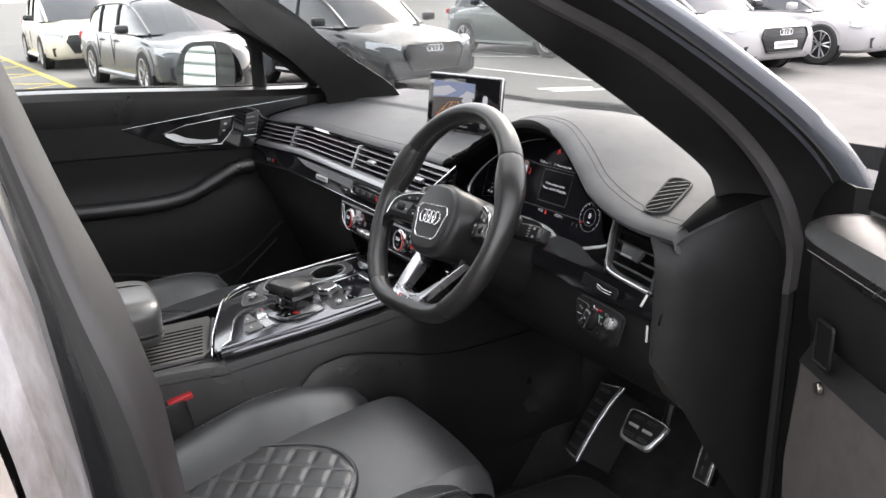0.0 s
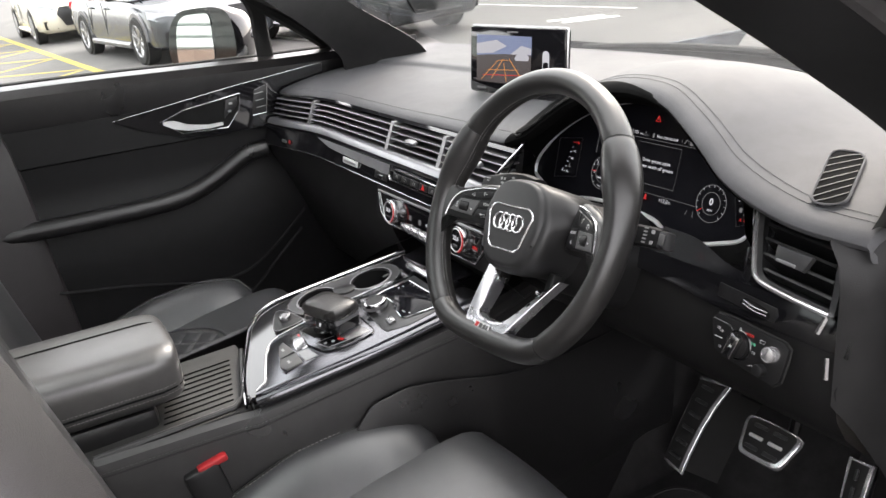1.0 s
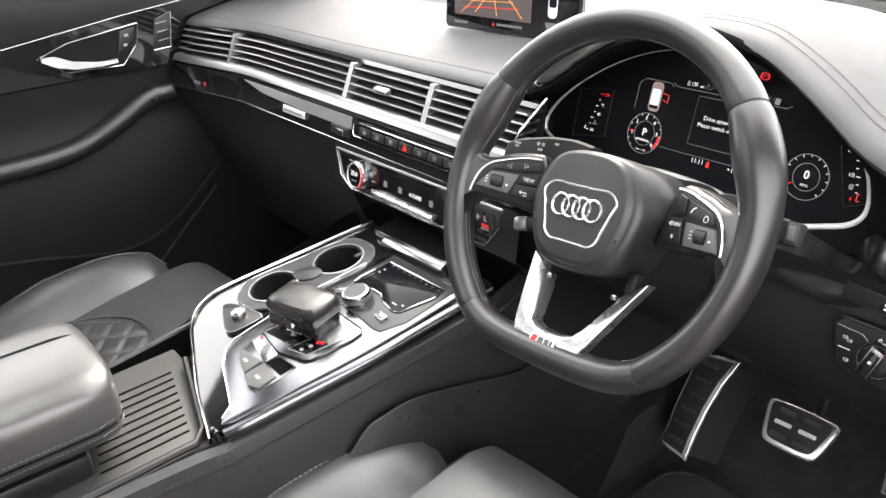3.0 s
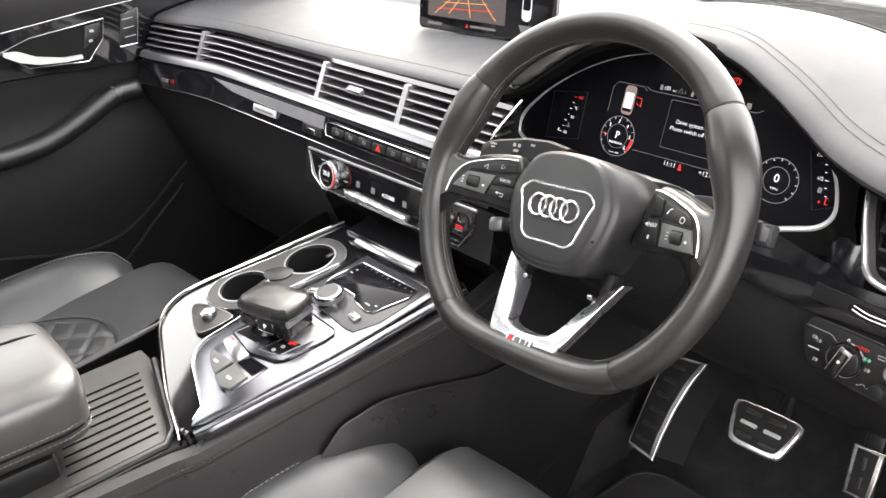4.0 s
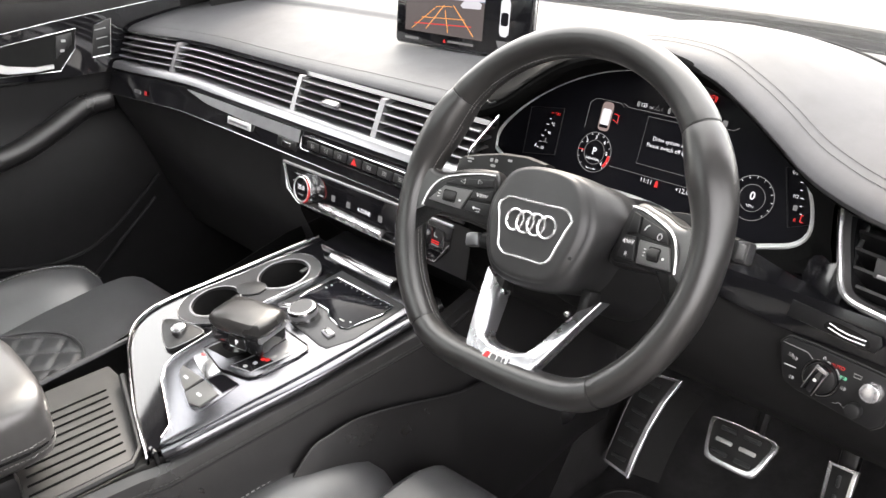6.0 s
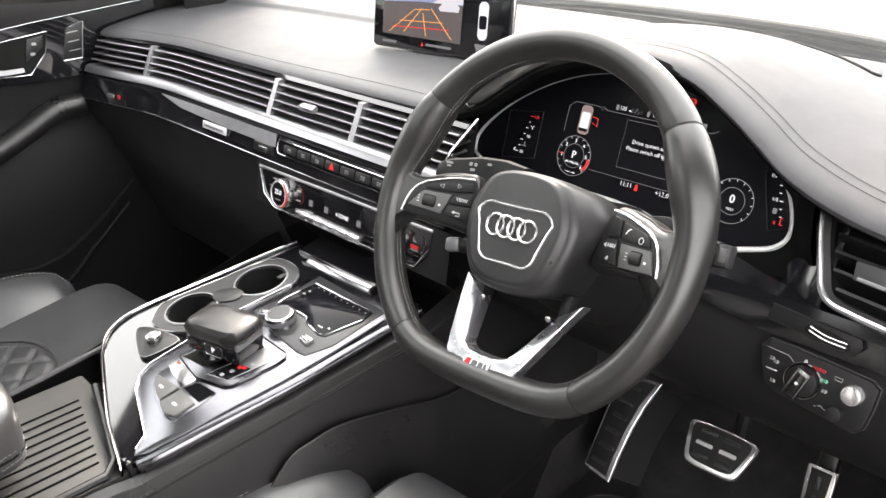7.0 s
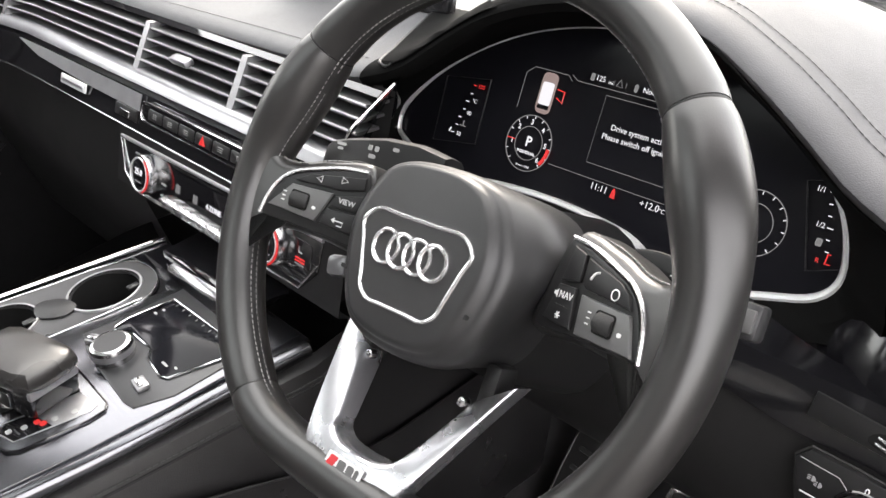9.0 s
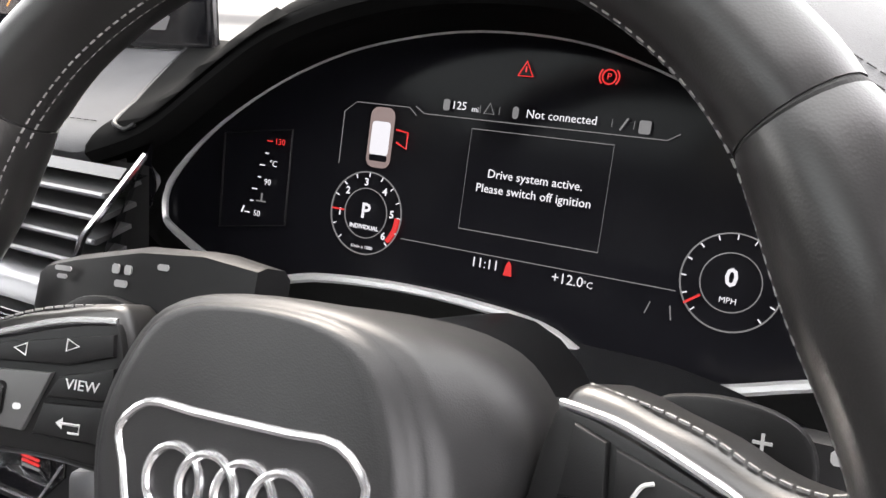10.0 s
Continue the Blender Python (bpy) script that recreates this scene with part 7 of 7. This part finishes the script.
def wheel_parts(car, at, side, r, alloy, caliper=False):
    """One road wheel at the given place, its face to the given side."""
    x, y = at
    tm = pose(x, y, r, 90)
    ty = part("wheel", loft([[tm @ V(rr * math.cos(a), rr * math.sin(a), z) for a in [2 * math.pi * j / 32 for j in range(32)]] for rr, z in ((.68 * r, -.11), (.92 * r, -.115), (r, -.09), (r, .09), (.92 * r, .115), (.68 * r, .11))], closed=True), TYRE, car)
    s = -side
    part("rim", loft([[tm @ V(rr * math.cos(a), rr * math.sin(a), s * z) for a in [2 * math.pi * j / 28 for j in range(28)]] for rr, z in ((.70 * r, .105), (.66 * r, .112), (.64 * r, .10), (.62 * r, .05), (.2 * r, .045), (.02, .045))], closed=True), alloy, ty)
    if caliper:
        part("brake_caliper", plate([(rr * r * math.cos(a), rr * r * math.sin(a)) for rr, a0, a1 in ((.58, 140, 215), (.34, 215, 140)) for a in [radians(lerp(a0, a1, j / 6)) for j in range(7)]], .02, tm @ pose(0, 0, s * .062 if s > 0 else -.082)), RED, ty, "red brake caliper")
    for k in range(5):
        for d in (-7, 7):
            a = radians(72 * k + d)
            a2 = radians(72 * k + d * 1.7)
            part("spoke", tube([tm @ V(.12 * r * math.cos(a), .12 * r * math.sin(a), s * .075), tm @ V(.64 * r * math.cos(a2), .64 * r * math.sin(a2), s * .098)], .016, sides=5), alloy, ty)
    part("hub_cap", plate(circle(.13 * r, 14), .02, tm @ pose(0, 0, s * .085 if s > 0 else -.105)), alloy, ty)


def parked_car(label, paint, length, width, height, at, heading, suv=True, alloy=None, clad=None, grille=True, plate_=True, caliper=False):
    """A parked car built along +x with its nose at x = 0, then set down with its nose at the given place."""
    car = thing("car", (0, 0, 0), label, "car", "parked cars")
    w, L, Hh = width / 2, length, height
    belt = .60 * Hh if suv else .615 * Hh
    bon = belt - .02
    r = .36 if suv else .345
    wb0, wb1 = -.88, -.88 - .60 * L
    # lower body: stations from the nose back, smoothed along the car
    st = [(0.02, .66, .40, .60), (-.04, .84, .27, .70), (-.20, .94, .22, .80 * bon), (-.55, .99, .20, bon - .085), (-1.05, 1.0, .19, bon - .03), (-1.5, 1.0, .19, belt - .005), (-2.4, 1.0, .19, belt + .01), (-.82 * L, 1.0, .20, belt + .02), (-.94 * L, .97, .24, belt + .02), (-.985 * L, .90, .30, belt - .02), (-L, .74, .42, belt - .10)]
    prof = ((.86, 0), (.97, .10), (1.0, .30), (.985, .55), (.975, .72), (.96, .84), (.92, .93), (.84, .985), (.6, 1.0), (.3, 1.02))
    raw = []
    for x, k, z0, z1 in st:
        half = [V(x, -w * k * a, lerp(z0, z1, h) + (.03 if h > 1 else 0)) for a, h in prof]
        raw.append(half + [V(x, 0, z1 + .04)] + [V(p.x, -p.y, p.z) for p in half[::-1]])
    cols = [smooth_line([sec[j] for sec in raw], 3) for j in range(len(raw[0]))]
    body = part("body", loft([list(r_) for r_ in zip(*cols)], closed=True, caps=True), paint, car)
    # glasshouse: one curved skin of glass, with the roof and pillars over it
    xs_ = [-1.22, -1.45, -1.7, -1.95, -2.2, -2.5, -3.0, -.72 * L, -.80 * L, -.87 * L, -.92 * L, -.955 * L]
    hs = [0.0, .30, .60, .83, .955, 1.0, 1.0, .965, .91, .74, .42, .02]
    rise = Hh - belt
    ghalf = ((.875, 0.0), (.835, .30), (.79, .58), (.735, .80), (.665, .93), (.5, .985), (.25, 1.0))
    gsec = []
    for x, h in zip(xs_, hs):
        nar = 1 - .05 * max(0, (-x - .7 * L) / (.3 * L))
        hf = [V(x + .10 * (1 - a / .875) * (1 if x > -2.1 else -.5 if x < -.85 * L else 0), -w * a * nar, belt - .015 + rise * h * q_) for a, q_ in ghalf]
        gsec.append(hf + [V(hf[-1].x + .01, 0, hf[-1].z + .008)] + [V(p.x, -p.y, p.z) for p in hf[::-1]])
    gcols = [smooth_line([sec[j] for sec in gsec], 3) for j in range(len(gsec[0]))]
    part("window_band", loft([list(r_) for r_ in zip(*gcols)], caps=False), CARGLASS, car)
    i0, i1 = 11, 27
    up_ = V(0, 0, .012)
    part("roof", sheet([[gcols[j][i] + up_ for j in range(3, 12)] for i in range(i0, i1 + 1)], .02), paint, car)
    for j, jj in ((3, 0), (11, 14)):
        part("pillar", tube([gcols[j][i] + up_ * .3 for i in range(0, i0 + 1)], .030, sides=6), paint, car)
        part("pillar", tube([gcols[j][i] + up_ * .3 for i in range(i1 - 2, len(gcols[j]))], .045, sides=6), paint, car)
        part("roof_rail", tube([gcols[j][i] + V(0, 0, .02) for i in range(i0 - 1, i1)], .016, sides=6), ALLOY if suv or clad else paint, car)
        for i in (15, 21):
            part("pillar", tube([gcols[jj + (k if jj == 0 else -k)][i] + V(0, -.004 if jj == 0 else .004, 0) for k in range(4)], .028, sides=6), GRILLE, car)
        part("window_line", tube([gcols[jj][i] for i in range(2, len(gcols[jj]) - 3)], .010, sides=5), ALLOY, car)
    for s in (-1, 1):
        for x in (wb0, wb1):
            arch = [V(x + (r + .055) * math.cos(a), s * w * 1.003, r + (r + .055) * math.sin(a)) for a in [math.pi * j / 14 for j in range(15)]]
            inner = [V(x + (r + .0) * math.cos(a), s * w * 1.006, r + r * math.sin(a)) for a in [math.pi * j / 14 for j in range(15)]]
            part("wheel_arch", loft([[p + V(0, -s * .05, 0) for p in arch], arch, inner, [p - V(0, s * .2, 0) for p in inner]]), clad or paint, car)
            # flat black disc stands in for the shaded hollow of the arch
            part("arch_void", plate(circle(r + .03, 24, x, r), .012, pose(0, s * w * .992, 0, 90) if s < 0 else pose(0, s * w * .992 + .012, 0, 90)), GRILLE, car)
            wheel_parts(car, (x, s * (w - .085)), s, r, alloy or ALLOY, caliper)
        part("sill_trim", tube([V(wb0 - r - .08, s * w * .99, .26), V(wb1 + r + .08, s * w * .99, .26)], .05, sides=6), clad or GRILLE, car)
        for q_, hx in ((0, -2.35), (1, -3.2)):
            part("door_handle", box((.18, .03, .03), pose(hx, s * w * .995, belt - .12), .01), paint, car)
            part("door_gap", box((.012, .012, belt - .42), pose(hx - .12, s * w * .996, .36 + (belt - .36) / 2)), GRILLE, car)
        part("mirror", box((.13, .20, .13), pose(-1.42, s * (w + .10), belt + .08), .04, 2), GRILLE if clad else paint, car)
        hl = [V(-.03, s * w * .58, .70 * bon + .05), V(-.10, s * w * .80, .70 * bon + .09), V(-.36, s * w * .975, .70 * bon + .13), V(-.36, s * w * .975, .70 * bon + .04), V(-.12, s * w * .84, .70 * bon - .02), V(-.03, s * w * .60, .70 * bon - .01)]
        b = bmesh.new()
        f0 = [b.verts.new(p + V(.035, s * .012, 0)) for p in hl]
        f1 = [b.verts.new(p - V(.06, s * .03, 0)) for p in hl]
        b.faces.new(f0)
        for k in range(6):
            b.faces.new((f0[k], f0[(k + 1) % 6], f1[(k + 1) % 6], f1[k]))
        part("headlight", b, LAMP, car)
        part("air_intake", loft([[V(.012 - .02, s * w * .60, .30), V(-.045, s * w * .86, .31)], [V(.02 - .01, s * w * .62, .50), V(-.035, s * w * .88, .47)]]), GRILLE, car)
        part("tail_light", box((.10, .34, .14), pose(-L * .985, s * w * .74, belt - .10, 0, 0, s * 22), .03), TAILRED, car)
    if grille:
        gp = [(-.46, .16), (.46, .16), (.52, .04), (.40, -.20), (-.40, -.20), (-.52, .04)]
        gm = frame_of(V(.035, 0, .56), (0, 1, 0), (-.05, 0, 1))
        gr = part("grille", plate(gp, .03, gm @ pose(0, 0, -.02), .008), GRILLE, car)
        part("grille_rim", tube([gm @ V(x, y, .012) for x, y in gp], .012, closed=True, sides=6), GRILLE if alloy else ALLOY, gr)
        for k in range(5):
            part("grille_bar", box((.86 - .05 * abs(k - 2), .010, .010), gm @ pose(0, -.15 + .068 * k, .013), 0), PLASTIC, gr)
        for k in range(4):
            part("emblem_ring", tube([gm @ V(-.096 + .064 * k + .045 * math.cos(a), .10 + .045 * math.sin(a), .022) for a in [2 * math.pi * j / 20 for j in range(20)]], .007, closed=True, sides=5), CHROME, gr)
        if plate_:
            pl = part("number_plate", box((.52, .11, .012), gm @ pose(0, -.09, .024), .004), PLATEWHITE, gr)
            part("plate_bar", box((.40, .055, .004), gm @ pose(0, -.09, .031)), DIMMARK, pl)
    car.matrix_basis = SLOPE @ pose(at[0], at[1], 0, 0, 0, heading)
    return car


P_DARK = shader("dark_grey_car_paint", (0.055, 0.06, 0.066), 0.2, metal=0.1, coat=0.35, vary=0.08, scale=200)
P_BLACKGREY = shader("anthracite_car_paint", (0.035, 0.037, 0.04), 0.2, metal=0.1, coat=0.35, vary=0.08, scale=200)
P_WHITE = shader("cream_white_car_paint", (0.62, 0.58, 0.48), 0.25, coat=0.7, vary=0.04, scale=100)
P_GREY = shader("nardo_grey_car_paint", (0.34, 0.33, 0.335), 0.3, coat=0.3, vary=0.04, scale=100)
P_ARCH = shader("grey_arch_cladding", (0.16, 0.16, 0.165), 0.4, coat=0.2, vary=0.06, scale=100)
P_GREEN = shader("green_grey_car_paint", (0.07, 0.09, 0.085), 0.25, coat=0.3, vary=0.06, scale=100)
parked_car("dark grey estate car with grey wheel arch cladding", P_DARK, 4.94, 1.90, 1.49, (-11.0, 2.74), 7, suv=False, clad=P_ARCH)
parked_car("anthracite compact SUV parked nose out", P_BLACKGREY, 4.48, 1.85, 1.60, (-9.0, 5.2), 9, clad=P_BLACKGREY, alloy=DARKALLOY, plate_=False)
parked_car("cream white SUV parked behind the estate car", P_WHITE, 4.60, 1.85, 1.68, (-17.9, 1.75), 3, clad=P_WHITE, alloy=ALLOY)
parked_car("pale grey sporty compact SUV with black grille", P_GREY, 4.50, 1.85, 1.60, (-7.3, 10.5), 0, clad=P_GREY, alloy=DARKALLOY)
parked_car("pale grey sporty estate car with large wheels", P_GREY, 4.99, 1.95, 1.46, (-7.05, 13.2), 2, suv=False, alloy=ALLOY, caliper=True)
parked_car("pale grey SUV at the end of the row", P_GREY, 4.5, 1.85, 1.60, (-9.6, 17.0), 2, clad=P_GREY)
parked_car("dark green-grey SUV seen from behind", P_GREEN, 4.7, 1.9, 1.75, (-16.4, 10.4), 187, clad=P_GREEN)
parked_car("black saloon car parked beyond the bay lines", P_BLACKGREY, 4.7, 1.85, 1.45, (-15.6, 13.2), 7, suv=False, alloy=ALLOY)
parked_car("dark grey saloon car in the back row", P_DARK, 4.6, 1.85, 1.5, (-16.0, 15.9), 7, suv=False)
parked_car("cream white hatchback in the back row", P_WHITE, 4.2, 1.8, 1.6, (-24.5, 3.6), 3, clad=P_WHITE)
parked_car("pale grey car in the back row", P_GREY, 4.5, 1.85, 1.55, (-18.0, 7.1), 9, suv=False)
parked_car("anthracite SUV in the back row", P_BLACKGREY, 4.6, 1.9, 1.7, (-24.0, 6.4), 8, clad=P_BLACKGREY)

# the rest of the car's outside: roof skin, rear quarters, tailgate, bumpers and wheels
for name, xs_, ys_ in (("roof_skin", (-.60, -.3, 0, .3, .60), (-.18, -.34)), ("roof_skin", (-.66, -.3, 0, .3, .66), (-1.25, -1.8, -2.35, -2.62)), ("roof_skin", (-.68, -.55, -.42), (-.34, -.8, -1.25)), ("roof_skin", (.42, .55, .68), (-.34, -.8, -1.25))):
    part(name, sheet([[V(x, y, 1.660 - .06 * (abs(x) / .6) ** 3 - .10 * step(-1.6, -2.8, y)) for x in xs_] for y in ys_], .006), BODYPAINT, shell)
for s in (-1, 1):
    q = lambda x, y, z: V(s * x, y, z)
    part("roof_side", sheet([[q(.70, y, 1.60 - .10 * step(-1.6, -2.8, y)), q(.745, y, 1.585 - .10 * step(-1.6, -2.8, y)), q(.76, y, 1.56 - .10 * step(-1.6, -2.8, y))] for y in (-.36, -1.0, -1.8, -2.62)], .006), BODYPAINT, shell)
    part("roof_rail", tube([q(.66, -.3, 1.66), q(.665, -.9, 1.69), q(.66, -1.8, 1.68), q(.64, -2.4, 1.62)], .014, sides=8), MATCHROME, shell, "satin roof rail")
    part("rear_quarter", sheet([[q(.97, y, z) if z < 1.12 else q(.94, y, z) for y in (-1.60, -2.1, -2.6, -2.95)] for z in (.40, .7, 1.0, 1.1, 1.16)], .006), BODYPAINT, shell)
    part("rear_quarter_glass", sheet([[q(.94, -1.55, 1.16), q(.90, -2.65, 1.18)], [q(.76, -1.55, 1.55), q(.72, -2.40, 1.50)]], .004), CARGLASS, shell)
    part("rear_pillar", sheet([[q(.93, -2.55, 1.17), q(.90, -2.95, 1.14)], [q(.74, -2.30, 1.52), q(.70, -2.65, 1.50)]], .006), BODYPAINT, shell)
    part("tail_lamp", box((.30, .06, .12), pose(s * .72, -2.97, 1.02), .02), TAILRED, shell)
    part("headlamp", box((.34, .10, .11), pose(s * .72, 1.90, .86, 0, 0, -s * 18), .03), LAMP, shell)
part("tailgate", sheet([[V(x, y, z) for x in (-.92, -.5, 0, .5, .92)] for y, z in ((-3.02, .55), (-3.03, .85), (-2.98, 1.14))], .006), BODYPAINT, shell)
part("rear_screen", sheet([[V(x * k, y, z) for x in (-.90, -.45, 0, .45, .90)] for y, z, k in ((-2.97, 1.15, 1), (-2.64, 1.52, .76))], .004), CARGLASS, shell)
part("rear_bumper", box((1.90, .16, .30), pose(0, -3.0, .52), .06, 3), PLASTIC, shell)
part("front_bumper", box((1.88, .20, .40), pose(0, 1.95, .52), .08, 3), BODYPAINT, shell)
part("front_grille", box((.86, .05, .46), pose(0, 2.04, .70), .03), GRILLE, shell)
part("underbody", box((1.70, 4.6, .10), pose(0, -.5, .34), .02), RUBBER, shell)
for s in (-1, 1):
    for y in (1.12, -1.95):
        tm = pose(s * .86, y, .385, 0, 90, 0)
        rings = lambda table_: [[tm @ V(rr * math.cos(a), rr * math.sin(a), z) for a in [2 * math.pi * j / 32 for j in range(32)]] for rr, z in table_]
        wh = part("wheel", loft(rings(((.26, -.12), (.36, -.125), (.385, -.10), (.385, .10), (.36, .125), (.26, .12))), closed=True), TYRE, shell)
        part("rim", loft(rings(((.265, s * .115), (.25, s * .11), (.23, s * .06), (.02, s * .08))), closed=True), DARKALLOY, wh)
        for k in range(10):
            a = 2 * math.pi * k / 10
            part("spoke", tube([tm @ V(.04 * math.cos(a), .04 * math.sin(a), s * .09), tm @ V(.25 * math.cos(a), .25 * math.sin(a), s * .11)], .014, sides=5), ALLOY, wh)

# building behind the camera, seen in the door mirror: brick plinth and pale ribbed cladding
BRICK = shader("brown_brick", (0.17, 0.12, 0.095), 0.9, vary=0.3, scale=4, bump=0.3, bscale=40)
CLAD = shader("pale_green_cladding", (0.50, 0.56, 0.54), 0.45, vary=0.06, scale=2)
bd = thing("showroom_building", (-8, -16, 0), "low building with a brick plinth and pale ribbed cladding", "building")
part("wall", box((44, .4, 1.7), pose(-10, -16, .85), .02), BRICK, bd)
for k in range(18):
    part("cladding_rib", box((44, .12, .21), pose(-10, -15.86, 1.83 + .25 * k), .03, 1), CLAD, bd)
part("upper_wall", box((44, .3, 4.6), pose(-10, -16.1, 4.0)), CLAD, bd)
part("roof_edge", box((44.4, .7, .25), pose(-10, -16, 6.4), .03), GREYTRIM, bd)
